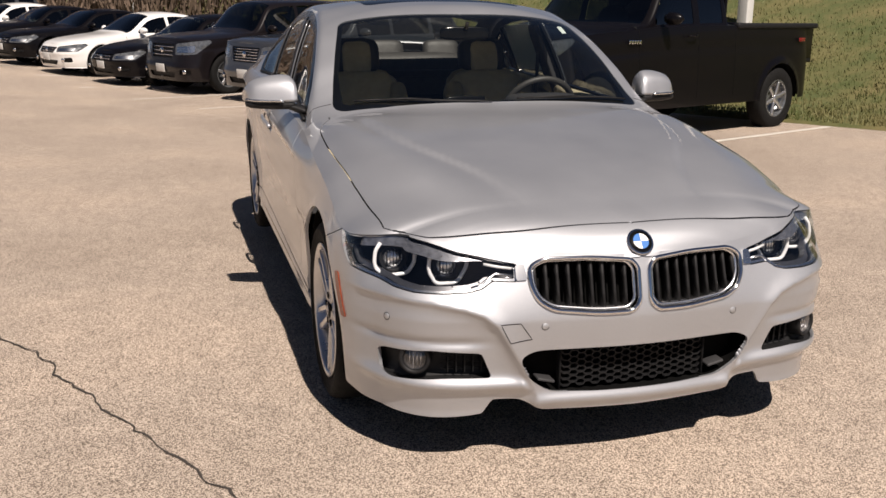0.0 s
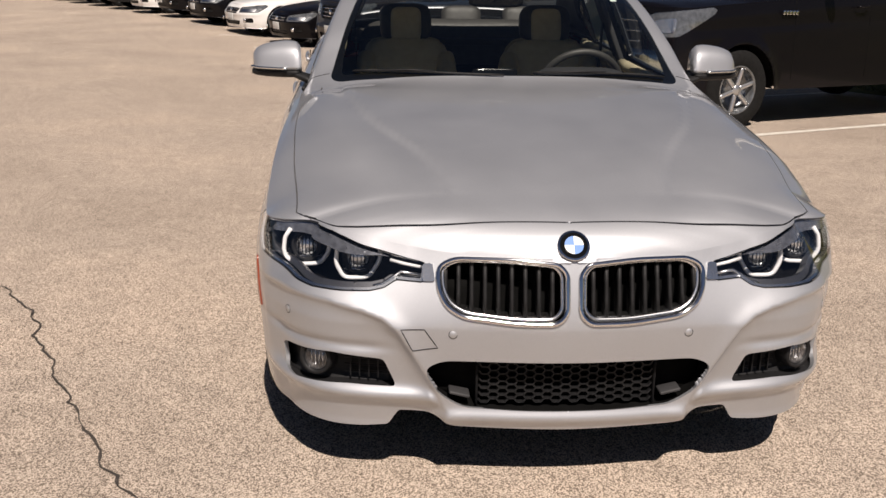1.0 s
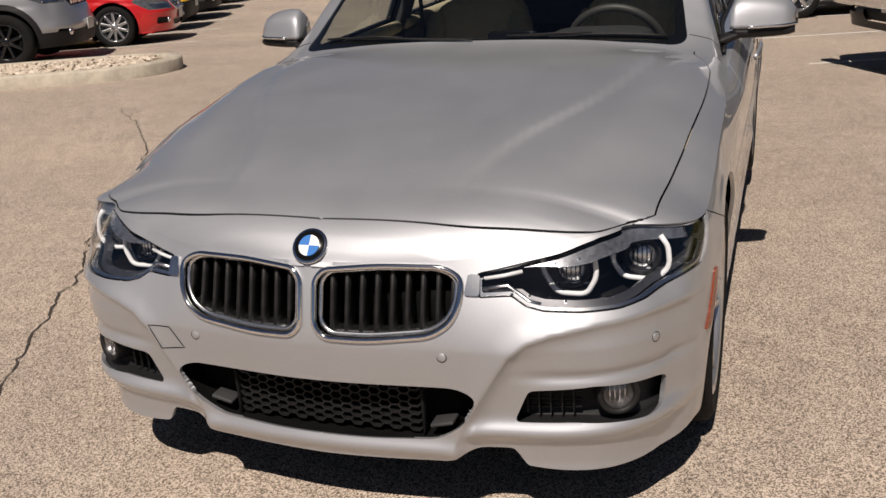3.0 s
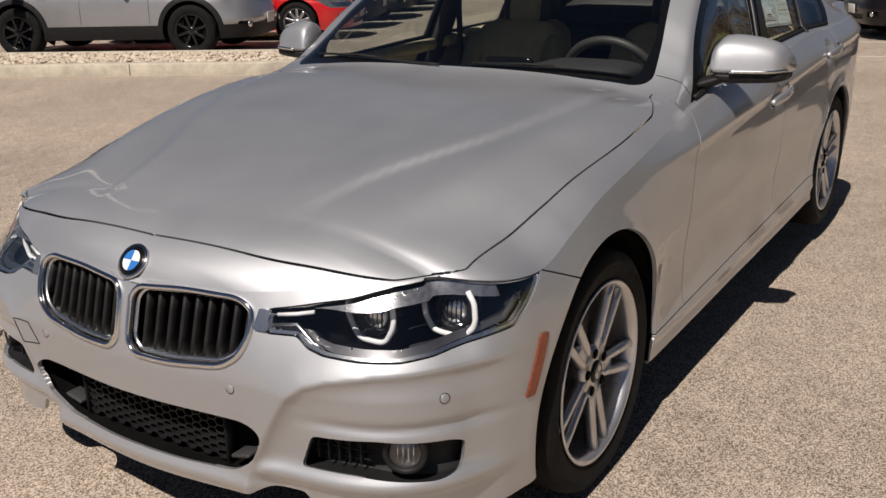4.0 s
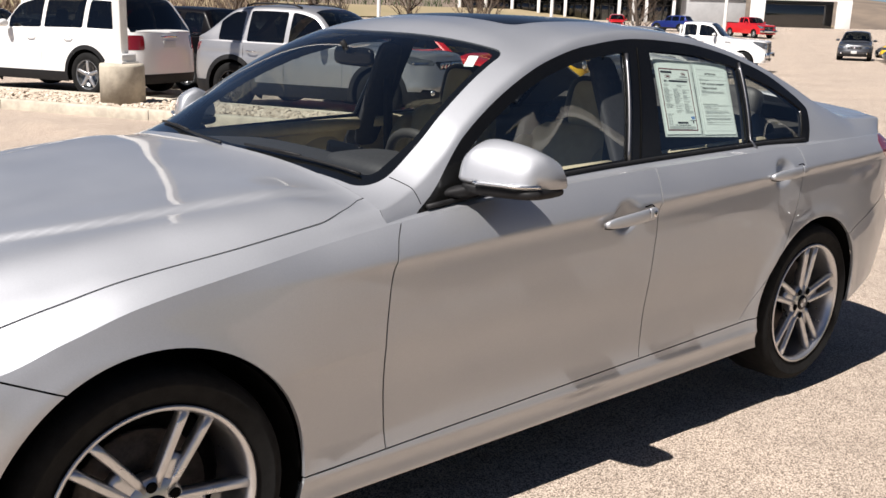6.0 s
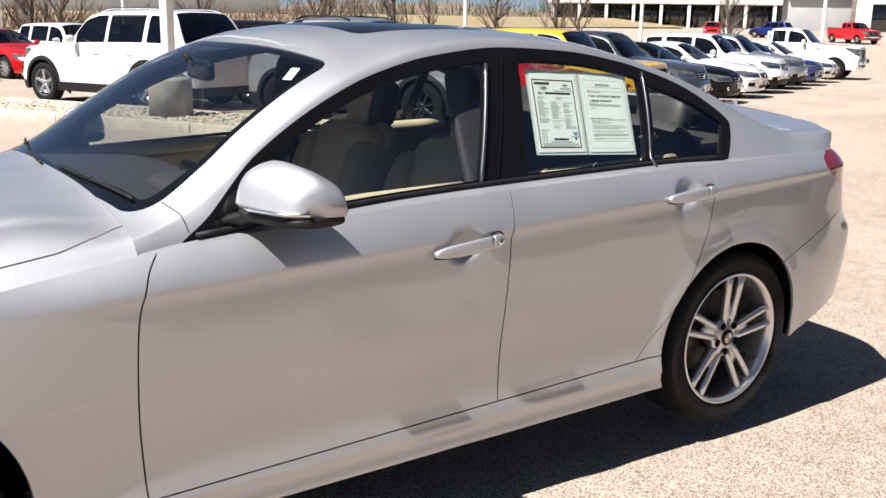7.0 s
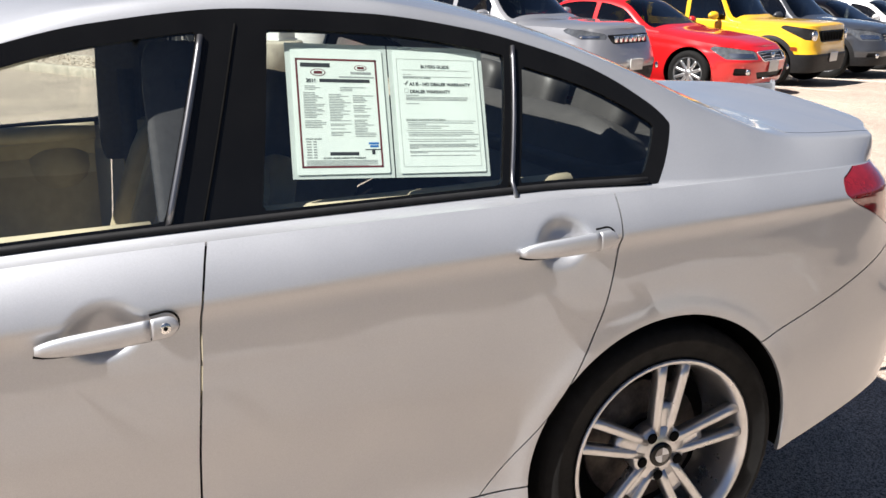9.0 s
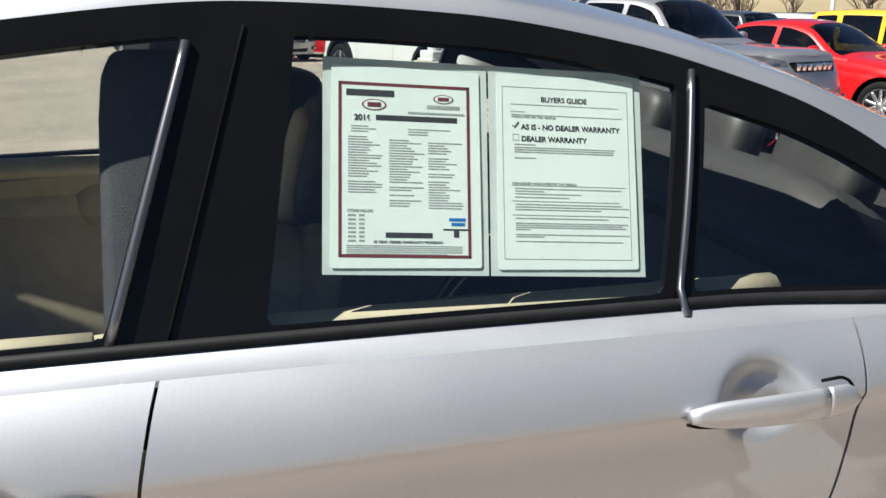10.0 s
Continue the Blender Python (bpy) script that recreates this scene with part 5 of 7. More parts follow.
def sheet(m, label):
    """A letter sheet in a clear sleeve; x to the right, y up, its lower left corner at m."""
    thing = tagged(new("window_notice"), label, "notice", group="notices in the window")
    bm = bmesh.new()
    nx, ny = 12, 16
    vs = [[bm.verts.new((0.2159 * i / nx, 0.2794 * j / ny, 0.0008 * math.sin(5.1 * i / nx + 2.3 * j / ny) * math.sin(math.pi * j / ny))) for i in range(nx + 1)] for j in range(ny + 1)]
    for j in range(ny):
        for i in range(nx):
            bm.faces.new((vs[j][i], vs[j][i + 1], vs[j + 1][i + 1], vs[j + 1][i]))
    part("sleeve", moved(bm, m @ pose(0, 0, -0.0012)), PAPER_EDGE, thing)
    part("sheet_face", plate(rounded([(0.010, 0.008), (0.206, 0.010), (0.205, 0.268), (0.011, 0.270)], 0.004), 0.0006, m), PAPER, thing, flat=True)
    return thing


def notices():
    low, right = Vector((0.735, 1.977, 1.046)), Vector((0.0095, 0.4290, -0.0235)).normalized()
    up = Vector((-0.092, 0.020, 0.247))
    up = (up - right * up.dot(right)).normalized()
    out = right.cross(up)
    m = Matrix((right, up, out)).transposed().to_4x4()
    m.translation = low
    a = sheet(m, "printed price sheet with a dark red border in the window")
    f = 0.0006
    t = m @ pose(0, 0, 0.0009)
    x0, x1, y0, y1 = 0.020, 0.192, 0.022, 0.248
    for x, y, w, h in ((x0, y0, x1 - x0, 0.004), (x0, y1 - 0.004, x1 - x0, 0.004), (x0, y0, 0.004, y1 - y0), (x1 - 0.004, y0, 0.004, y1 - y0)):
        bar(x, y, w, h, m, RED_INK, a, "border_bar")
    bar(0.030, 0.230, 0.062, 0.0085, m, INK, a)
    oval = lambda cx, cy, rx, ry, mt: part("oval_mark", plate([(cx + rx * math.cos(q), cy + ry * math.sin(q)) for q in np.linspace(0, 2 * math.pi, 28, endpoint=False)], 0.0003, m @ pose(0, 0, 0.0006)), mt, a, flat=True)
    for cx, cy, rx, ry in ((0.066, 0.219, 0.016, 0.0075), (0.157, 0.230, 0.0135, 0.006)):
        oval(cx, cy, rx, ry, RED_INK)
        part("oval_mark", plate([(cx + 0.86 * rx * math.cos(q), cy + 0.82 * ry * math.sin(q)) for q in np.linspace(0, 2 * math.pi, 28, endpoint=False)], 0.0003, m @ pose(0, 0, 0.0009)), PAPER, a, flat=True)
        bar(cx - rx * 0.55, cy - ry * 0.4, rx * 1.1, ry * 0.8, m @ pose(0, 0, 0.0006), RED_INK, a)
    bar(0.135, 0.2165, 0.044, 0.0050, m, GREY_INK, a)
    bar(0.110, 0.2090, 0.075, 0.0028, m, GREY_INK, a)
    flat_text("2016", 0.0105, t @ pose(0.040, 0.1985, 0), INK, a, bold=0.0003)
    bar(0.068, 0.1990, 0.107, 0.0070, m, INK, a)
    rnd = random.Random(4)
    for cx, rows_, top in ((0.032, 22, 0.176), (0.085, 26, 0.173), (0.136, 26, 0.171)):
        for k in range(rows_):
            if rnd.random() < 0.93:
                bar(cx, top - 0.0034 * k, (0.022 + 0.024 * rnd.random()), 0.0014, m, GREY_INK, a)
    for k in range(3):
        bar(0.036, 0.190 - 0.0034 * k, 0.022 + 0.010 * (k % 2), 0.0013, m, GREY_INK, a)
        bar(0.110, 0.188 - 0.0034 * k, 0.026 + 0.03 * (k == 0), 0.0013, m, GREY_INK, a)
    flat_text("STORE HOURS", 0.0050, t @ pose(0.031, 0.0800, 0), GREY_INK, a)
    for k in range(7):
        bar(0.032, 0.0745 - 0.0054 * k, 0.010, 0.0024, m, GREY_INK, a)
        bar(0.046, 0.0745 - 0.0054 * k, 0.007, 0.0024, m, GREY_INK, a)
    bar(0.080, 0.0475, 0.061, 0.0068, m, INK, a)
    flat_text("10 YEAR 100,000 WARRANTY PROGRAM", 0.0050, t @ pose(0.064, 0.0405, 0), INK, a)
    for k in range(5):
        bar(0.030, 0.0365 - 0.0026 * k, 0.150 - 0.02 * (k == 4), 0.0012, m, GREY_INK, a)
    bar(0.163, 0.0700, 0.022, 0.0042, m, BLUE_MARK, a)
    bar(0.166, 0.0640, 0.018, 0.0042, m, BLUE_MARK, a)
    bar(0.155, 0.0580, 0.034, 0.0022, m, INK, a)
    bar(0.169, 0.0490, 0.007, 0.0090, m, INK, a)
    b = m @ Matrix.Translation((0.2185, 0, 0))
    g = sheet(b, "printed buyers guide form in the window")
    t = b @ pose(0, 0, 0.0009)
    for x, y, w, h in ((0.018, 0.022, 0.178, 0.0007), (0.018, 0.252, 0.178, 0.0007), (0.018, 0.022, 0.0007, 0.230), (0.1955, 0.022, 0.0007, 0.230)):
        bar(x, y, w, h, b, GREY_INK, g, "border_bar")
    flat_text("BUYERS GUIDE", 0.0098, t @ pose(0.072, 0.2335, 0), INK, g, bold=0.0001)
    flat_text("AS IS - NO DEALER WARRANTY", 0.0098, t @ pose(0.044, 0.1955, 0), INK, g, bold=0.0002)
    flat_text("DEALER WARRANTY", 0.0098, t @ pose(0.044, 0.1795, 0), INK, g, bold=0.0002)
    flat_text("WARRANTIES FOR THIS VEHICLE:", 0.0042, t @ pose(0.030, 0.2110, 0), GREY_INK, g)
    flat_text("NON-DEALER WARRANTIES FOR THIS VEHICLE:", 0.0042, t @ pose(0.030, 0.1215, 0), GREY_INK, g)
    part("tick_mark", tube([t @ Vector(q) for q in ((0.032, 0.2005, 0), (0.0345, 0.1975, 0), (0.0405, 0.2055, 0))], 0.0007, 5), INK, g)
    for x, y in ((0.032, 0.180),):
        for c in ((0, 0, 0.008, 0.0006), (0, 0.008, 0.0086, 0.0006), (0, 0, 0.0006, 0.008), (0.008, 0, 0.0006, 0.008)):
            bar(x + c[0], y + c[1], c[2], c[3], b, GREY_INK, g)
    for y, w in ((0.2285, 0.152), (0.2145, 0.158), (0.2185, 0.02), (0.1195, 0.160), (0.0985, 0.150), (0.0800, 0.163)):
        bar(0.030, y, w, 0.0010, b, GREY_INK, g)
    for y, w in ((0.1740, 0.03), (0.1700, 0.142), (0.1670, 0.140), (0.1640, 0.14), (0.1560, 0.03), (0.1150, 0.150), (0.1115, 0.04), (0.1080, 0.092), (0.1035, 0.075), (0.0940, 0.150), (0.0905, 0.16), (0.0870, 0.12),
                 (0.0755, 0.13), (0.0690, 0.158), (0.0662, 0.15), (0.0634, 0.155), (0.0606, 0.02), (0.0540, 0.16), (0.0512, 0.04), (0.0450, 0.15)):
        bar(0.034, y, w, 0.0014, b, GREY_INK, g)


sedan_car, belt_mesh, cabin_mesh, cuts = build_sedan()
sedan_details(sedan_car, belt_mesh, cuts)
sedan_interior(sedan_car, cuts, belt_mesh)
notices()

sticker = tagged(new("windscreen_sticker"), "small pale sticker in the windscreen's upper corner", "sticker")
sz = screen_z(0.53, 1.235) - 0.012
part("sticker_face", plate(rounded([(-0.016, -0.026), (0.016, -0.026), (0.016, 0.026), (-0.016, 0.026)], 0.004), 0.0006, frame_at((0.53, 1.235, sz), (0.25, -0.55, 0.80))), PAPER, sticker, flat=True)


# ---- the lot: ground, kerb island, lines, bank ----
def lot_height(x, y):
    """The lot falls away gently behind the sedan and to one side, and climbs far ahead."""
    x, y = np.asarray(x, float), np.asarray(y, float)
    z = -0.0145 * np.maximum(-x - 2.2, 0)
    near = smooth(-6.0, -2.0, x)
    z = z - near * 0.030 * np.clip(y - 0.8, 0, 15) - (1 - near) * 0.022 * np.clip(y - 5.5, 0, 10)
    z = np.maximum(z, -0.48)
    d = np.hypot(x, y)
    return z + 1.6 * smooth(60, 150, d)


def lot_z(x, y):
    return float(lot_height(x, y))


def asphalt():
    m = bpy.data.materials.new("worn_asphalt")
    m.use_nodes = True
    n, l = m.node_tree.nodes, m.node_tree.links
    b = n["Principled BSDF"]
    co = n.new("ShaderNodeTexCoord")

    def tex(kind, scale, detail=3):
        t = n.new(kind)
        t.inputs["Scale"].default_value = scale
        if "Detail" in t.inputs:
            t.inputs["Detail"].default_value = detail
        l.new(co.outputs["Object"], t.inputs["Vector"])
        return t

    def ramp(src, stops):
        r = n.new("ShaderNodeValToRGB")
        e = r.color_ramp.elements
        e[0].position, e[0].color = stops[0][0], (*stops[0][1], 1)
        e[1].position, e[1].color = stops[-1][0], (*stops[-1][1], 1)
        for p, c in stops[1:-1]:
            q = e.new(p)
            q.color = (*c, 1)
        l.new(src, r.inputs[0])
        return r.outputs[0]

    def mix(kind, a, c, f):
        q = n.new("ShaderNodeMix")
        q.data_type, q.blend_type = "RGBA", kind
        q.inputs[0].default_value = f if isinstance(f, float) else 0.5
        if not isinstance(f, float):
            l.new(f, q.inputs[0])
        l.new(a, q.inputs[6]), l.new(c, q.inputs[7])
        return q.outputs[2]
    stones = tex("ShaderNodeTexVoronoi", 260.0)
    grain = tex("ShaderNodeTexNoise", 340.0, 4)
    patch = tex("ShaderNodeTexNoise", 0.55, 6)
    spots = tex("ShaderNodeTexNoise", 7.0, 6)
    base = ramp(stones.outputs["Color"], [(0.0, (0.070, 0.052, 0.039)), (0.40, (0.107, 0.081, 0.061)), (0.75, (0.142, 0.110, 0.084)), (0.86, (0.190, 0.150, 0.117)), (1.0, (0.62, 0.52, 0.43))])
    fine = ramp(grain.outputs["Fac"], [(0.30, (0.72, 0.71, 0.70)), (0.5, (0.98, 0.98, 0.98)), (0.72, (1.25, 1.24, 1.22))])
    big = ramp(patch.outputs["Fac"], [(0.30, (0.84, 0.83, 0.82)), (0.5, (0.98, 0.98, 0.98)), (0.7, (1.12, 1.10, 1.08))])
    mid = ramp(spots.outputs["Fac"], [(0.30, (0.88, 0.88, 0.88)), (0.55, (1.0, 1.0, 1.0)), (0.75, (1.08, 1.08, 1.08))])
    col = mix("MULTIPLY", mix("MULTIPLY", mix("MULTIPLY", base, fine, 1.0), big, 1.0), mid, 1.0)
    l.new(col, b.inputs["Base Color"])
    b.inputs["Roughness"].default_value = 0.88
    bp = n.new("ShaderNodeBump")
    bp.inputs["Strength"].default_value, bp.inputs["Distance"].default_value = 0.4, 0.005
    l.new(stones.outputs["Distance"], bp.inputs["Height"])
    l.new(bp.outputs["Normal"], b.inputs["Normal"])
    return m


ASPHALT = asphalt()
PAINT_LINE = mat("worn_line_paint", (0.72, 0.69, 0.63), 0.8, scale=14, color2=(0.50, 0.46, 0.40), bump=0.3, bump_scale=120)
CONCRETE = mat("kerb_concrete", (0.50, 0.45, 0.36), 0.85, scale=5, color2=(0.36, 0.32, 0.26), bump=0.35, bump_scale=90)
CRACK = mat("dark_crack", (0.055, 0.045, 0.038), 0.95, vary=0.4, scale=30)
SOIL = mat("island_soil", (0.30, 0.24, 0.18), 0.95, vary=0.4, scale=9, bump=0.6, bump_scale=40)
STONE = mat("river_pebble", (0.42, 0.34, 0.26), 0.8, scale=6, color2=(0.62, 0.54, 0.44), bump=0.2, bump_scale=60)
GRASS_GROUND = mat("grass_ground", (0.070, 0.086, 0.024), 0.95, scale=0.9, color2=(0.150, 0.128, 0.050), bump=0.8, bump_scale=30)
GRASS = mat("grass_blade", (0.080, 0.108, 0.025), 0.7, scale=0.7, color2=(0.17, 0.15, 0.056))
DRY = mat("dry_scrub", (0.16, 0.11, 0.065), 0.95, scale=0.4, color2=(0.09, 0.065, 0.04), bump=0.6, bump_scale=6)
POLE = mat("painted_pole", (0.80, 0.80, 0.78), 0.45, vary=0.1, scale=3)

# ground: fine near the path, coarse to the horizon
steps = np.concatenate([-np.geomspace(900, 30, 16), np.linspace(-26, 26, 60), np.geomspace(30, 900, 16)])
gx, gy = np.meshgrid(steps, steps + 4.0)
gz = lot_height(gx, gy)
gV, gT = grid_mesh(np.stack([gx, gy, gz], -1))
tagged(link_mesh("ground", gV, gT, ASPHALT), "worn tan asphalt of a car park", kind="structure")

ROW = Vector((0.912, 0.410, 0.0))       # along the parking stalls
ACROSS = Vector((-0.410, 0.912, 0.0))   # along the rows


def ribbon(name, a, b, width, material, label, jitter=0.0, lift=0.004, seed=1, steps=12):
    """A flat strip that lies on the lot."""
    rnd = random.Random(seed)
    V, F = [], []
    a, b = Vector((*a, 0)), Vector((*b, 0))
    side = Vector((-(b - a).y, (b - a).x, 0)).normalized()
    for k in range(steps + 1):
        p = a + (b - a) * k / steps
        w = width / 2 * (1 + jitter * (rnd.random() - 0.5))
        for s in (-1, 1):
            q = p + side * s * w + side * jitter * width * (rnd.random() - 0.5) * 0.3
            V.append((q.x, q.y, lot_z(q.x, q.y) + lift))
    for k in range(steps):
        F.append((2 * k, 2 * k + 1, 2 * k + 3, 2 * k + 2))
    return tagged(link_mesh(name, V, F, material, flat=True), label, kind="structure")


def crack(points, width, seed):
    """A jagged crack that runs through the given places."""
    rnd = random.Random(seed)
    V, F = [], []
    fine = []
    for p, q in zip(points, points[1:]):
        n = max(2, int(math.hypot(q[0] - p[0], q[1] - p[1]) / 0.035))
        fine += [(p[0] + (q[0] - p[0]) * k / n, p[1] + (q[1] - p[1]) * k / n) for k in range(n)]
    dx, dy = 0.0, 0.0
    for k, (x, y) in enumerate(fine):
        dx, dy = dx * 0.8 + rnd.uniform(-0.016, 0.016), dy * 0.8 + rnd.uniform(-0.01, 0.01)
        w = width * (0.35 + 0.9 * rnd.random())
        for s in (-1, 1):
            V.append((x + dx + s * w / 2, y + dy + s * w * 0.2, lot_z(x, y) + 0.004))
    for k in range(len(fine) - 1):
        F.append((2 * k, 2 * k + 1, 2 * k + 3, 2 * k + 2))
    return tagged(link_mesh("crack", V, F, CRACK, flat=True), "jagged dark crack in the asphalt", kind="structure")


crack([(-0.80, -1.45), (-1.27, -0.70), (-1.48, -0.30), (-1.68, 0.13), (-1.86, 0.48), (-1.96, 0.68), (-2.26, 1.16), (-2.75, 2.1), (-3.6, 3.5), (-4.8, 4.8)], 0.009, 3)
crack([(-6.5, 7.6), (-5.2, 9.0), (-4.4, 11.0)], 0.012, 8)

# stall lines of both rows
for k in range(18):
    o = Vector((2.5, 5.58, 0)) + ACROSS * 2.66 * k
    ribbon("stall_line", (o - ROW * 0.15)[:2], (o + ROW * 5.2)[:2], 0.10, PAINT_LINE, "worn white stall line", 0.25, seed=k)
for k in range(11):
    o = Vector((-8.2, 11.0, 0)) + ACROSS * (2.72 * k)
    ribbon("stall_line", (o - ROW * 5.0)[:2], (o + ROW * 0.2)[:2], 0.10, PAINT_LINE, "worn white stall line", 0.25, seed=40 + k)

# kerb island with pebbles
def island_outline(inset):
    a, L, w = Vector((-18.85, 0.64, 0)), 14.6, 1.85
    r = w / 2
    pts = []
    for t in np.linspace(0, 1, 30):
        pts.append(a + ROW * (L - r) * t + ACROSS * inset)
    c = a + ROW * (L - r) + ACROSS * r
    for q in np.linspace(-math.pi / 2, math.pi / 2, 15)[1:-1]:
        pts.append(c + ROW * (r - inset) * math.cos(q) + ACROSS * (r - inset) * math.sin(q))
    for t in np.linspace(1, 0, 30):
        pts.append(a + ROW * (L - r) * t + ACROSS * (w - inset))
    return pts


island = tagged(new("kerb_island"), "long concrete kerb island filled with tan pebbles", kind="structure")
rings = [(0.0, -0.02), (0.0, 0.125), (0.018, 0.148), (0.15, 0.150), (0.165, 0.140), (0.165, 0.05)]
V, F = [], []
n = len(island_outline(0))
for ins, h in rings:
    V += [(p.x, p.y, lot_z(p.x, p.y) + h) for p in island_outline(ins)]
for r in range(len(rings) - 1):
    for i in range(n - 1):
        F.append((r * n + i, r * n + i + 1, (r + 1) * n + i + 1, (r + 1) * n + i))
link_mesh("kerb", V, F, CONCRETE, island)
o = island_outline(0.15)
link_mesh("soil_bed", [(p.x, p.y, lot_z(p.x, p.y) + 0.105) for p in o], [tuple(range(len(o)))], SOIL, island, flat=True)
for t in (0.18, 0.36, 0.55, 0.74, 0.9):
    q = island_outline(-0.001)[int(29 * t)]
    u = island_outline(0.16)[int(29 * t)]
    part("kerb_joint", tube([(q.x, q.y, lot_z(q.x, q.y) + 0.01), (q.x, q.y, lot_z(q.x, q.y) + 0.135), (u.x, u.y, lot_z(u.x, u.y) + 0.152)], 0.005, 5), CRACK, island)


def pebble_mesh(seed):
    rnd = random.Random(seed)
    bm = bmesh.new()
    bmesh.ops.create_icosphere(bm, subdivisions=1, radius=1)
    for v in bm.verts:
        v.co = Vector((v.co.x * 1.0, v.co.y * 0.75, v.co.z * 0.5)) * rnd.uniform(0.8, 1.2)
    return bm


rnd = random.Random(11)
V, F = [], []
shapes = []
for k in range(5):
    bm = pebble_mesh(k)
    bm.verts.ensure_lookup_table()
    shapes.append(([v.co.copy() for v in bm.verts], [[v.index for v in f.verts] for f in bm.faces]))
    bm.free()
for _ in range(5200):
    t = rnd.random()
    p = Vector((-18.85, 0.64, 0)) + ROW * (0.2 + 14.0 * t) + ACROSS * rnd.uniform(0.2, 1.66)
    e = (p - (Vector((-18.85, 0.64, 0)) + ROW * 13.675 + ACROSS * 0.925))
    if e.dot(ROW) > 0 and e.length > 0.73:
        continue
    m = pose(p.x, p.y, lot_z(p.x, p.y) + 0.115 + rnd.uniform(0, 0.02), rnd.uniform(-30, 30), rnd.uniform(-30, 30), rnd.uniform(0, 360)) @ Matrix.Scale(rnd.uniform(0.025, 0.055), 4)
    vs, fs = rnd.choice(shapes)
    o = len(V)
    V += [m @ v for v in vs]
    F += [[o + i for i in f] for f in fs]
tagged(link_mesh("pebbles", V, F, STONE, flat=True), "tan river pebbles filling the kerb island", "pebbles", kind="stuff")


def lamp_post(x, y, base=True, height=8.0, width=0.15):
    z = lot_z(x, y) + (0.10 if base else 0)
    post = tagged(new("lamp_post"), "square pale lamp post on a round concrete footing" if base else "slim pale lamp post", "lamp post")
    post.matrix_basis = Matrix.Translation((x, y, z)) @ Matrix.Rotation(0.42, 4, "Z")
    h = 0.61 if base else 0.0
    if base:
        part("footing", lathe([(0.0, 0), (0.325, 0), (0.32, 0.56), (0.31, 0.60), (0.27, 0.61), (0, 0.61)], 40, "z"), CONCRETE, post)
        block("base_plate", (0.34, 0.34, 0.03), pose(0, 0, 0.625), POLE, post)
        block("base_cover", (0.30, 0.30, 0.13), pose(0, 0, 0.685), POLE, post, bevel=0.02)
    block("shaft", (width, width, height), pose(0, 0, h + height / 2), POLE, post, bevel=0.012)
    block("lamp_head", (0.7, 0.35, 0.12), pose(0.3, 0, h + height), POLE, post, bevel=0.03)
    return post


lamp_post(-11.28, 4.96)


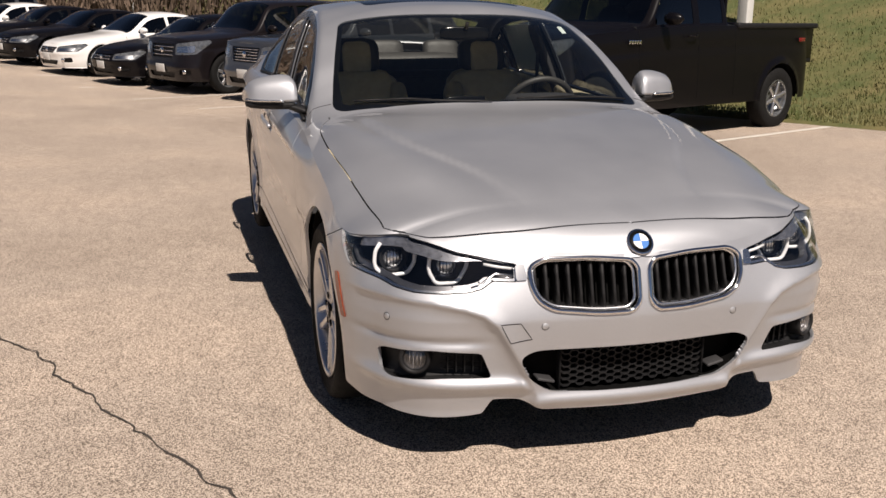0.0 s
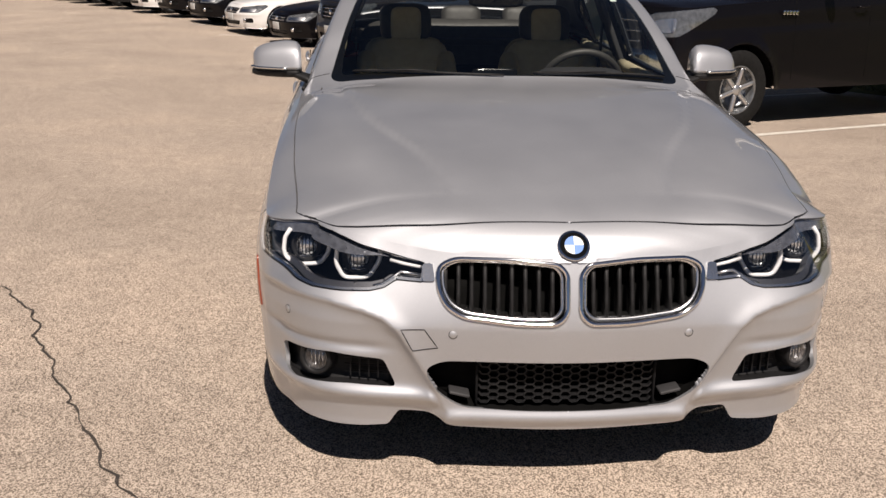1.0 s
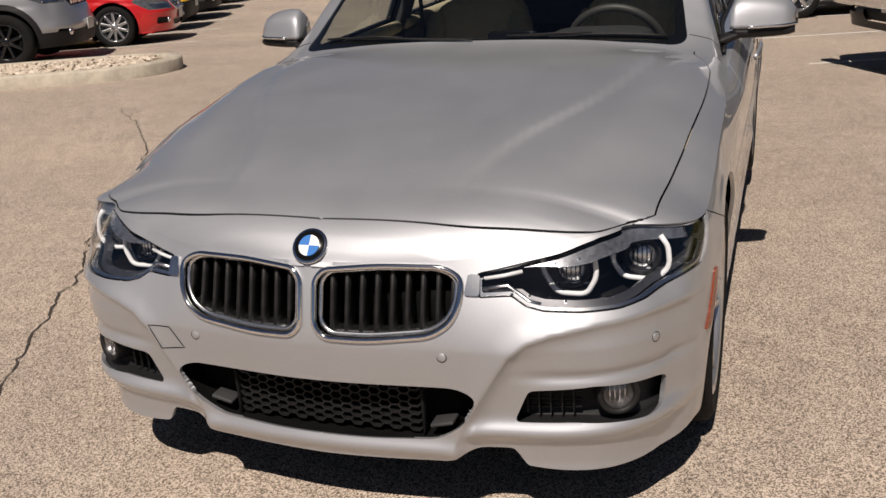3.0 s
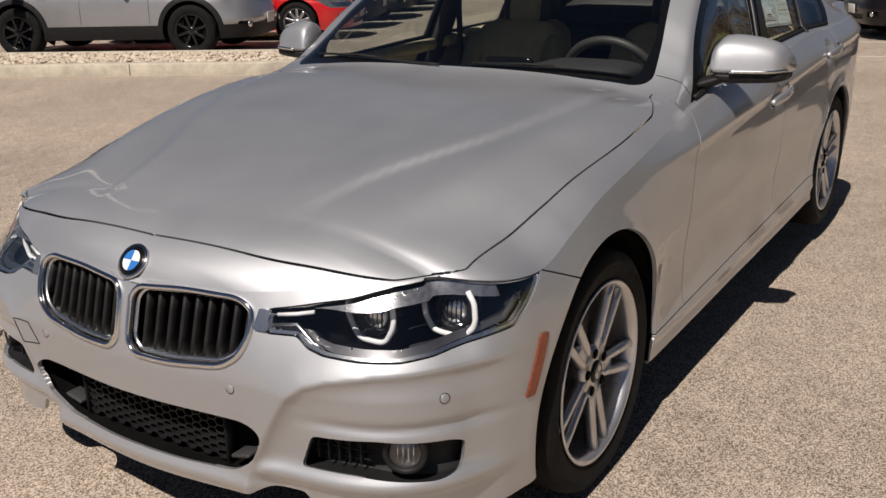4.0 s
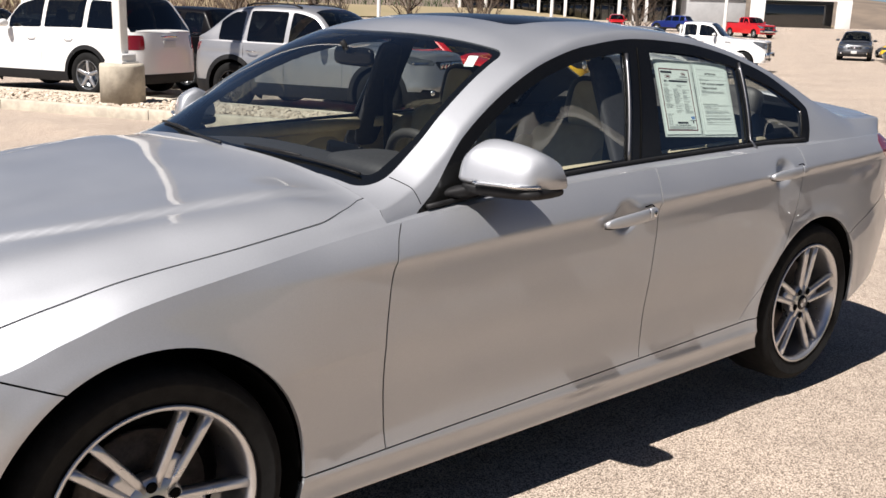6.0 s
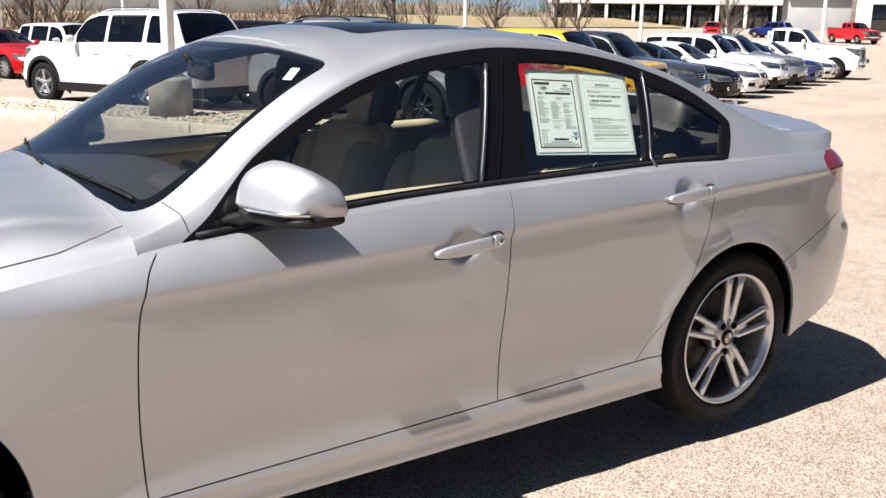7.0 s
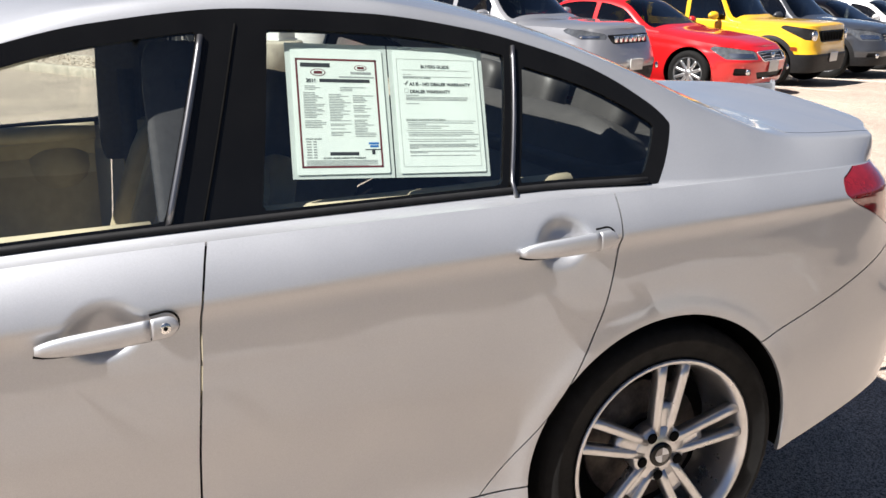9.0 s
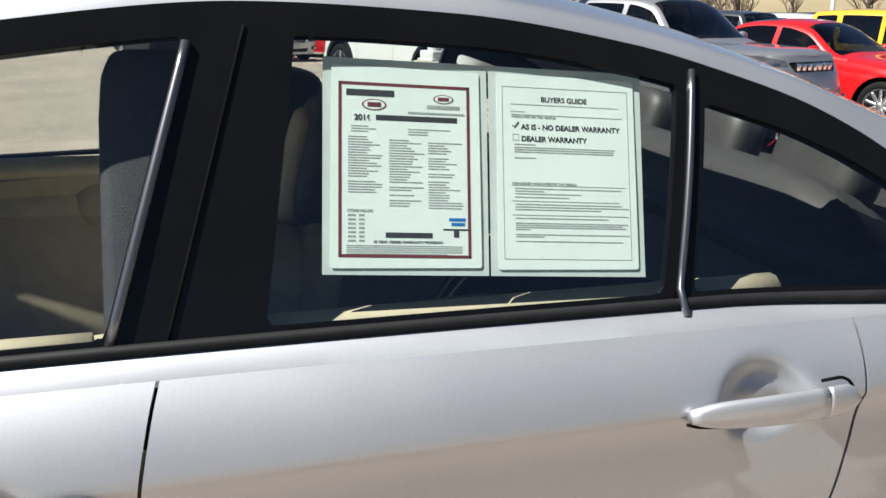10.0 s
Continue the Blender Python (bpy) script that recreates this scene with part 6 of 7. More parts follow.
# ---- parked vehicles ----
def vehicle_shell(d):
    """The shell of a parked vehicle out of a few lengths and heights."""
    fo, end, W = -d["front"], d["wheelbase"] + d["rear"], d["width"] / 2
    nose, cowl, belt, H, deck = d["nose"], d["cowl"], d["belt"], d["height"], d["deck"]
    sb, hd, bh, bb = d["screen"], d["header"], d["back_header"], d["back"]
    r = d["wheel"]
    flare = d.get("flare", 0.012)
    wb = d["wheelbase"]

    def side(s, x, y, nx, ny, z, zt):
        s, x, y, nx, ny, z, zt = np.broadcast_arrays(s, x, y, nx, ny, z, zt)
        t = np.clip((z - 0.45) / (zt - 0.45), 0, 1)
        flank = 0.02 + 0.045 * t ** 3 + 0.05 * np.clip((0.42 - z) / 0.25, 0, 1) ** 2 + 0.008 * np.exp(-((t - 0.72) / 0.06) ** 2)
        for yc in (0.0, wb):
            flank = flank - flare * np.exp(-((np.hypot(y - yc, z - r) - r - 0.06) / 0.05) ** 2)
        q = 0.03 + d["rake"] * np.clip((z - 0.55) / (zt - 0.55), 0, 1) ** 1.5 + 0.06 * np.clip((0.45 - z) / 0.25, 0, 1) ** 2
        q = q - 0.02 * np.exp(-((z - 0.52) / 0.06) ** 2)
        w = smooth(0.1, 0.6, -ny)
        out = (1 - w) * flank + w * q
        w = smooth(0.2, 0.7, ny)
        return (1 - w) * out + w * (0.03 + 0.06 * np.clip((z - 0.6) / (zt - 0.6), 0, 1) ** 2 + 0.08 * np.clip((0.45 - z) / 0.25, 0, 1) ** 2)
    lean = d["lean"]
    rail = curve([(sb - 0.25, belt - 0.01), (sb + 0.16, belt + 0.02), (hd - 0.02, H - 0.15), (hd + 0.35, H - 0.075), ((hd + bh) / 2 + 0.2, H - 0.06), (bh, H - 0.085), (bb - 0.12, max(deck, belt) + 0.03), (end + 0.05, max(deck, belt) + 0.01)])
    return Shell(
        width=W, front=fo, rear=end, rear_start=wb + 0.05, nose_power=d.get("nose_power", 3.3), tail_power=4.0, floor=0.2, drop_power=4.0,
        shoulder=curve([(fo + 0.3, nose + 0.02), (0, (nose + belt) / 2 + 0.0), (sb, belt - 0.03), (sb + 0.4, belt), (wb, belt + 0.03), (end, max(belt, min(deck, belt + 0.05)))]),
        nose_top=curve([(0, nose), (W, nose + 0.02)]),
        centre=curve([(fo + d["rake"], nose), (fo + d["rake"] + 0.10, nose + 0.06), (0.0, (nose + 2 * cowl) / 3 + 0.02), (sb - 0.04, cowl), (sb + 0.02, cowl + 0.02), (hd, H - 0.05), (hd + 0.3, H - 0.012), ((hd + bh) / 2, H), (bh, H - 0.04), (bb, deck + 0.02), (end + 0.05, deck)]),
        rail=rail, rail_x=lambda q: W - 0.095 - lean * np.maximum(rail(q) - belt, 0), crown=curve([(sb, 3.2), (hd, 3.0), (end, 3.4)]), side=side,
        ledge=curve([(sb - 0.3, 0.0), (sb + 0.3, 0.025), (bb - 0.2, 0.025), (end, 0.004)]), bulge=0.01)


def vehicle(d):
    """A parked vehicle with body, glass, lamps, grille, mirrors and wheels; its front axle's middle stands at the origin."""
    root = tagged(new(d["name"]), d["label"], d["category"])
    sh = vehicle_shell(d)
    fo, end, wb, W, r = -d["front"], d["wheelbase"] + d["rear"], d["wheelbase"], d["width"] / 2, d["wheel"]
    bed = d.get("bed")
    belt, hood, cab = sh.grids(200, 26, 0.20, 14, 90, d["screen"], (d["back"] + 0.02) if bed else end - 0.02, 110, 14, 18)
    low = d.get("clear", 0.24)

    def sub(mesh, *fs):
        for f in fs:
            mesh = keep(mesh, f(mesh[0], mesh[2]))
        return mesh
    arch = lambda P, u: np.minimum(np.hypot(P[:, 1], P[:, 2] - r), np.hypot(P[:, 1] - wb, P[:, 2] - r)) - r - 0.055
    ground = lambda P, u: P[:, 2] - low
    clad = d.get("cladding", 0.0)
    sx, total = (lambda q: float(sh.s_of_x(q))), sh.total
    nose = d["nose"]
    gh, gw = d["grille"]
    gz = nose - d.get("grille_drop", 0.06)
    lamp = rounded([(sx(gw + 0.03), gz), (sx(min(W - 0.02, gw + 0.06)), gz - d["lamp"]), (sx(W * 0.93), gz - d["lamp"] * 0.9), (float(sh.s_of_y(fo + 0.62)), gz + 0.05), (float(sh.s_of_y(fo + 0.55)), gz + 0.09), (sx(gw + 0.1), gz + 0.02)], 0.02)
    tl = d["tail"]
    ls, li = d.get("lamp_side", (0.42, 0.34)), d.get("lamp_in", 0.62)
    tail = rounded([(float(sh.s_of_y(end - ls[0])), tl[1]), (float(sh.s_of_y(end - ls[1])), tl[0]), (total - W * li, tl[0]), (total - W * li, tl[1])], 0.03)
    grl = rounded([(-gw, gz), (gw, gz), (gw * 0.86, gz - gh), (-gw * 0.86, gz - gh)], 0.03)
    lower = rounded([(-W * 0.5, low + 0.17), (W * 0.5, low + 0.17), (W * 0.42, low + 0.07), (-W * 0.42, low + 0.07)], 0.02)
    fogs = rounded([(W * 0.62, low + 0.22), (W * 0.84, low + 0.24), (W * 0.84, low + 0.13), (W * 0.60, low + 0.13)], 0.02)
    on_nose = lambda poly: (lambda P, u: np.where(P[:, 1] < 0, polygon_distance(poly, P[:, 0], P[:, 2]), -1))
    uvz = lambda poly: (lambda P, u: polygon_distance(poly, u[:, 0], u[:, 1]))
    neg = lambda f: (lambda P, u: -f(P, u))
    above = lambda P, u: P[:, 2] - np.where(arch(P, u) < 0.065, 9 if clad else low, low + clad)
    body = sub(belt, ground, arch, *([lambda P, u: np.maximum(P[:, 2] - low - clad, 0) * 1.0 - 1e-4 + 0 * P[:, 0]] if clad else []), *([lambda P, u: np.where((P[:, 2] < r + 0.5) & (arch(P, u) < 0.075), -1.0, 1.0) * np.abs(arch(P, u) - 0.075) + 0] if clad else []), neg(uvz(lamp)), neg(uvz(tail)), neg(on_nose(grl)), neg(on_nose(lower)), neg(on_nose(fogs)))
    C = (cab[0], cab[1], cab[0][:, [1, 2]].copy())
    hd, sb, bh, bb, H = d["header"], d["screen"], d["back_header"], d["back"], d["height"]
    ys = np.linspace(sb, end, 120)
    ez = sh.edge(ys)[1]
    belt_z = lambda q: np.interp(q, ys, ez)
    wtop = lambda P: sh.rail(P[:, 1]) - 0.05
    pil = d["pillars"]
    side_x = lambda P: P[:, 0] - sh.rail_x(P[:, 1]) + 0.03
    def cell(a, b):
        return lambda P, u: np.minimum(np.minimum(np.minimum(wtop(P) - P[:, 2], P[:, 2] - belt_z(P[:, 1]) - 0.03), np.minimum(P[:, 1] - a, b - P[:, 1])), side_x(P))
    cells = [cell(a, b) for a, b in pil]
    any_cell = lambda P, u: np.maximum.reduce([c(P, u) for c in cells])
    scr = lambda P, u: np.minimum(np.minimum(P[:, 1] - sb - 0.06 - 0.10 * (P[:, 0] / W) ** 2, hd - 0.03 + 0.08 * (P[:, 0] / W) ** 2 - P[:, 1]), sh.rail_x(P[:, 1]) - 0.075 - P[:, 0])
    rear_glass = lambda P, u: np.minimum(np.minimum(P[:, 1] - bh - 0.05, bb - 0.06 - P[:, 1]), sh.rail_x(P[:, 1]) - 0.11 - P[:, 0])
    roof = sub(C, neg(any_cell), neg(scr), neg(rear_glass))
    V, T = [], []
    o = 0
    for m in (body, hood, roof):
        V.append(m[0]), T.append(m[1] + o)
        o += len(m[0])
    whole = (np.concatenate(V), np.concatenate(T))
    paint = d["paint"]
    link_mesh("body", *both(whole), paint, root)
    if clad:
        c1 = sub(belt, ground, arch, lambda P, u: low + clad - P[:, 2])
        c2 = sub(belt, arch, lambda P, u: 0.075 - arch(P, u), lambda P, u: P[:, 2] - low - clad)
        mid = wb / 2
        pieces = [("sill_cladding", c1, 0.0, wb), ("bumper_cladding", c1, -9, 0.0), ("rear_cladding", c1, wb, 99), ("arch_cladding", c2, -9, mid), ("arch_cladding", c2, mid, 99)]
        for name, c, ya, yb in pieces:
            q = sub((c[0], c[1], c[0][:, :2].copy()), lambda P, u: P[:, 1] - ya, lambda P, u: yb - P[:, 1])
            if not len(q[1]):
                continue
            q = offset(q, 0.006)
            for flip in (False, True):
                link_mesh(name, *(mirrored(q) if flip else q), BLACK_PLASTIC, root, "black plastic cladding")
    for flip in (False, True):
        k = mirrored if flip else (lambda q: q)
        for c in cells:
            g = sub(C, c)
            if len(g[1]):
                link_mesh("side_window", *k(offset(g, -0.004)), d.get("glass", SHADE_GLASS), root)
        m = offset(sub(belt, uvz(lamp)), -0.004)
        head = link_mesh("headlamp", *k(m), BLACK_PLASTIC if d.get("round_lamps") else LAMP_GREY, root)
        m2 = sub((m[0], m[1], m[0][:, [0, 2]].copy()), lambda P, u: polygon_distance(rounded([(gw + 0.09, gz - d["lamp"] * 0.25), (W * 0.86, gz - d["lamp"] * 0.1), (W * 0.86, gz - d["lamp"] * 0.75), (gw + 0.10, gz - d["lamp"] * 0.75)], 0.02), P[:, 0], P[:, 2]))
        if d.get("round_lamps"):
            sl = -1 if flip else 1
            lx = gw + 0.5 * (W * 0.9 - gw)
            fq = frame_at((sl * lx, float(sh.belt(np.array(sx(lx)), np.array(gz - 0.08))[1]) - 0.004, gz - 0.08), (sl * 0.15, -1, 0))
            disc_part("lamp_lens", 0.085, 0.03, fq, LAMP_CHROME, head, steps=24)
            link_mesh("side_marker", *k(offset(sub(belt, uvz(rounded([(float(sh.s_of_y(fo + 0.28)), low + 0.36), (float(sh.s_of_y(fo + 0.40)), low + 0.36), (float(sh.s_of_y(fo + 0.40)), low + 0.42), (float(sh.s_of_y(fo + 0.28)), low + 0.42)], 0.01))), 0.008)), AMBER, root)
        elif len(m2[1]):
            link_mesh("lamp_lens", *k(offset(m2, 0.006)), LAMP_CHROME, head)
        link_mesh("tail_lamp", *k(offset(sub(belt, uvz(tail)), 0.003)), TAIL_RED, root)
        m = offset(sub(belt, on_nose(fogs)), -0.03)
        link_mesh("fog_recess", *k(m), BLACK_PLASTIC, root)
        s = -1 if flip else 1
        fp = frame_at((s * W * 0.73, fo + 0.10, low + 0.185), (s * 0.2, -1, 0))
        disc_part("fog_lamp", 0.045, 0.03, fp, LAMP_CHROME, root, steps=16)
        rings = []
        for t, f in zip(np.linspace(0, 1, 7), (0.55, 0.9, 1.0, 0.98, 0.9, 0.7, 0.25)):
            rings.append([(s * (W - 0.03 + 0.22 * t), d["mirror"] + 0.03 * t + 0.07 * f * math.cos(a), d["belt"] + 0.10 + 0.075 * f * math.sin(a)) for a in np.linspace(0, 2 * math.pi, 14, endpoint=False)])
        part("door_mirror", loft(rings), d.get("mirror_paint", paint), root)
        for yh in d["handles"]:
            part("door_handle", tube([(s * (W - 0.015), yh, d["belt"] - 0.10), (s * (W + 0.012), yh + 0.03, d["belt"] - 0.097), (s * (W + 0.012), yh + 0.15, d["belt"] - 0.093), (s * (W - 0.015), yh + 0.19, d["belt"] - 0.09)], 0.011, 6), d.get("handle_paint", paint), root)
        for yd in d["gaps"]:
            pts = [sh.belt(np.array(float(sh.s_of_y(yd))), np.array(z)) for z in np.linspace(low + 0.10, d["belt"] - 0.02, 10)]
            part("door_gap", tube([(s * (float(p[0]) - 0.0015), float(p[1]), float(p[2])) for p in pts], 0.004, 5), DARK, root)
        for yw in (0.0, wb):
            far_wheel(root, (s * (W - 0.135), yw, r), s, r, d)
            ring = lathe([(r + 0.07, 0.0), (r + 0.07, 0.30), (0.05, 0.30)], 24, "x")
            moved(ring, pose(s * (W - 0.03), yw, r, 0, 0, 180 if s > 0 else 0))
            bmesh.ops.delete(ring, geom=[f for f in ring.faces if f.calc_center_median().z < low - 0.02], context="FACES")
            part("arch_liner", ring, DARK, root)
    g = sub(C, scr)
    link_mesh("windscreen", *both(offset(g, -0.004)), d.get("screen_glass", SCREEN_GLASS), root)
    g = sub(C, rear_glass)
    if len(g[1]) and not bed:
        link_mesh("rear_window", *both(offset(g, -0.004)), SHADE_GLASS, root)
    for poly, name, dd in ((grl, "grille", -0.02), (lower, "lower_intake", -0.03)):
        link_mesh(name, *both(offset(sub(belt, on_nose(poly)), dd)), BLACK_PLASTIC, root)
    face = lambda x, z, out=0.0: (x, float(sh.belt(np.array(sx(abs(x))), np.array(z))[1]) - out, z)
    if d.get("grille_rim", True):
        part("grille_rim", tube([face(x, z, 0.004) for x, z in grl], 0.014, 6, closed=True), CHROME, root)
    for k in range(d.get("bars", 4)):
        if d.get("upright"):
            x = -gw * 0.80 + 1.6 * gw * (k + 0.5) / d["bars"]
            part("grille_slot", box(bmesh.new(), (1.1 * gw / d["bars"], 0.03, gh * 0.75), Matrix.Translation(face(x, gz - gh * 0.5)), 0.008), CHROME if d["upright"] == 2 else DARK, root)
        else:
            z = gz - gh * (k + 0.7) / (d.get("bars", 4) + 0.4)
            part("grille_bar", tube([face(x, z, -0.004) for x in np.linspace(-gw * 0.86, gw * 0.86, 7)], 0.010, 6), CHROME, root)
    if d.get("emblem", True):
        disc_part("emblem", 0.055, 0.012, frame_at(face(0, gz - gh * 0.45, 0.012), (0, -1, 0.1)), CHROME, root, steps=20)
    part("plate", box(bmesh.new(), (0.31, 0.012, 0.155), Matrix.Translation(face(0, low + 0.24, 0.02)) @ pose(0, 0, 0, 4), 0.003), PLATE, root, "blank pale plate")
    tail_y = float(sh.belt(np.array(total - 0.001), np.array(0.5 * (tl[0] + tl[1])))[1])
    if not bed:
        part("plate", box(bmesh.new(), (0.31, 0.014, 0.155), pose(0, tail_y + 0.004, 0.5 * (tl[0] + tl[1]) - 0.04), 0.003), PLATE, root, "blank pale plate")
        part("hatch_handle", box(bmesh.new(), (0.42, 0.03, 0.035), pose(0, tail_y + 0.004, tl[1] - 0.02), 0.008), CHROME if d.get("rails") else BLACK_PLASTIC, root)
    else:
        for s in (-1, 1):
            for k in range(5):
                block("model_mark", (0.006, 0.034, 0.042), pose(s * (W - 0.018), 0.52 + 0.045 * k, d["belt"] - 0.16), CHROME, root, bevel=0.002)
            block("side_mark", (0.004, 0.15, 0.05), pose(s * (W - 0.020), end - 0.62, d["belt"] - 0.16), TAIL_RED, root, "dark red side mark", bevel=0.001)
    part("underbody", box(bmesh.new(), (W * 1.55, wb * 0.78, 0.2), pose(0, wb / 2, low + 0.10), 0.02), DARK, root)
    part("underbody", box(bmesh.new(), (W * 1.1, wb + 0.9, 0.3), pose(0, wb / 2, low + 0.20), 0.02), DARK, root)
    if d.get("rails"):
        for s in (-1, 1):
            yy = np.linspace(hd + 0.25, bh - 0.1, 8)
            part("roof_rail", tube([(s * (float(sh.rail_x(q)) - 0.05), q, float(sh.rail(q)) + 0.07 - 0.035 * (k in (0, 7))) for k, q in enumerate(yy)], 0.016, 6), d["rails"], root)
    # seats seen through the glass
    for x in (-0.37, 0.37):
        pad("front_seat", (0.46, 0.16, 0.62), pose(x, (hd + sb) / 2 + 0.75, d["belt"] - 0.08, -16), DARK_LEATHER, root, 4)
        pad("headrest", (0.26, 0.10, 0.18), pose(x, (hd + sb) / 2 + 0.87, d["belt"] + 0.28, -12), DARK_LEATHER, root, 4)
    pad("dashboard", (W * 1.6, 0.4, 0.2), pose(0, sb + 0.35, d["belt"] - 0.06), DASH, root, 6)
    if bed:
        y0, y1, z0, z1 = d["back"] + 0.06, end - 0.20, d["belt"] - 0.45, d["belt"] + 0.02
        part("bed_floor", box(bmesh.new(), (W * 1.8, y1 - y0, 0.05), pose(0, (y0 + y1) / 2, z0)), BLACK_PLASTIC, root)
        for s in (-1, 1):
            part("bed_rail", box(bmesh.new(), (0.10, y1 - y0, 0.07), pose(s * (W - 0.085), (y0 + y1) / 2, z1), 0.02), BLACK_PLASTIC, root)
            part("bed_wall", box(bmesh.new(), (0.03, y1 - y0, z1 - z0), pose(s * (W - 0.12), (y0 + y1) / 2, (z0 + z1) / 2)), paint, root)
        part("tailgate", box(bmesh.new(), (W * 1.6, 0.06, z1 - z0 + 0.02), pose(0, end - 0.09, (z0 + z1) / 2), 0.015), paint, root)
        part("cab_back", box(bmesh.new(), (W * 1.62, 0.05, d["height"] - 0.15 - z0), pose(0, d["back"] - 0.02, (d["height"] - 0.15 + z0) / 2), 0.02), paint, root)
        part("chrome_bumper", box(bmesh.new(), (W * 1.96, 0.16, 0.22), pose(0, fo + 0.02, low + 0.30), 0.05), CHROME, root, "chrome front bumper")
        for s in (-1, 1):
            part("bumper_fog", box(bmesh.new(), (0.20, 0.02, 0.11), pose(s * W * 0.66, fo - 0.065, low + 0.30), 0.02), BLACK_PLASTIC, root)
    return root


def far_wheel(root, centre, s, r, d):
    w = new("wheel")
    w.parent = root
    w.matrix_basis = Matrix.Translation(centre) @ (Matrix.Rotation(math.pi, 4, "Z") if s < 0 else Matrix())
    rim, hw = d["rim"], 0.115
    alloy = d.get("alloy", ALLOY)
    part("tyre", lathe([(rim, -hw + 0.01), (r - 0.03, -hw), (r - 0.004, -hw + 0.03), (r, 0), (r - 0.004, hw - 0.03), (r - 0.03, hw), (rim + 0.03, hw), (rim, hw - 0.012)], 40, "x"), RUBBER, w)
    part("rim", lathe([(rim + 0.002, hw - 0.010), (rim - 0.012, hw - 0.006), (rim - 0.02, hw - 0.03), (rim - 0.03, -0.02), (0, -0.02)], 40, "x"), alloy if alloy is not ALLOY else LAMP_GREY, w)
    bm = bmesh.new()
    n = d.get("spokes", 5)
    for k in range(n):
        one = spoke(2 * math.pi * k / n + 0.3, 0, 0, 0.035 if n < 6 else 0.024, 0.026 if n < 6 else 0.02, 0.03, rim - 0.008, hw - 0.02, hw - 0.012, 0.03)
        me = bpy.data.meshes.new("tmp")
        one.to_mesh(me)
        one.free()
        bm.from_mesh(me)
        bpy.data.meshes.remove(me)
    part("spokes", bm, alloy, w)
    part("hub", lathe([(0, hw - 0.012), (0.05, hw - 0.014), (0.06, hw - 0.03), (0, hw - 0.03)], 20, "x"), alloy, w)
    return w


LAMP_GREY = mat("lamp_interior", (0.20, 0.21, 0.22), 0.18, 0.5, coat=1.0, vary=0.4, scale=18)
PLATE = mat("blank_plate", (0.62, 0.62, 0.60), 0.5, vary=0.1, scale=30)
SCREEN_GLASS = pane("windscreen_glass", (0.30, 0.33, 0.32))
WHITE_PAINT = car_paint("white_paint", (0.80, 0.79, 0.77), 0.0, 0.35)
BLACK_PAINT = car_paint("black_paint", (0.0035, 0.003, 0.004), 0.0, 0.35, 0.22)
GREY_PAINT = car_paint("grey_paint", (0.055, 0.058, 0.066), 0.4, 0.35)
BRONZE_PAINT = car_paint("dark_bronze_paint", (0.010, 0.008, 0.009), 0.2, 0.3, 0.4)
STEEL_PAINT = car_paint("steel_silver_paint", (0.42, 0.42, 0.43), 0.7, 0.38)
RED_PAINT = car_paint("red_paint", (0.55, 0.010, 0.012), 0.1, 0.3)
YELLOW_PAINT = car_paint("yellow_paint", (0.80, 0.47, 0.015), 0.0, 0.3)
BLUE_PAINT = car_paint("blue_paint", (0.010, 0.025, 0.17), 0.3, 0.3)

SEDAN = dict(name="parked_sedan", category="car", label="", front=0.94, wheelbase=2.80, rear=1.08, width=1.86, nose=0.72, cowl=0.98, belt=0.93, height=1.46, deck=1.10, screen=0.55, header=1.35, back_header=2.35, back=3.15, wheel=0.335, rim=0.235,
             lean=0.46, rake=0.13, grille=(0.13, 0.40), lamp=0.11, tail=(0.72, 0.92), pillars=[(0.95, 1.72), (1.80, 2.72)], mirror=0.98, handles=(1.45, 2.35), gaps=(0.62, 1.75), bars=2, spokes=10, clear=0.20, grille_rim=False)
SUV = dict(SEDAN, name="parked_suv", front=0.92, wheelbase=2.74, rear=0.98, width=1.90, nose=0.90, cowl=1.12, belt=1.06, height=1.70, deck=1.15, screen=0.52, header=1.22, back_header=3.05, back=3.55, wheel=0.365, rim=0.24,
           lean=0.30, rake=0.14, grille=(0.17, 0.42), lamp=0.13, tail=(0.85, 1.10), pillars=[(0.92, 1.62), (1.70, 2.50), (2.62, 3.10)], mirror=0.98, gaps=(0.60, 1.66), bars=3, cladding=0.16, clear=0.26, spokes=5)
BIG_SUV = dict(SUV, front=0.93, wheelbase=2.95, rear=1.10, width=1.99, nose=1.02, cowl=1.20, belt=1.14, height=1.80, back_header=3.30, back=3.85, wheel=0.39, rim=0.26, grille=(0.26, 0.42), lamp=0.20, pillars=[(0.95, 1.75), (1.83, 2.75), (2.85, 3.45)], cladding=0.0, rake=0.08, nose_power=4.2, gaps=(0.62, 1.8))
BOXY = dict(SUV, front=0.78, wheelbase=2.57, rear=0.88, width=1.80, nose=1.00, cowl=1.12, belt=1.06, height=1.69, screen=0.56, header=1.08, back_header=2.85, back=3.15, nose_power=5.0, rake=0.05, grille=(0.19, 0.55), lamp=0.16, upright=1, bars=7, pillars=[(0.85, 1.55), (1.63, 2.32), (2.42, 2.80)], grille_rim=False, emblem=False, lean=0.2, cladding=0.30, round_lamps=True)
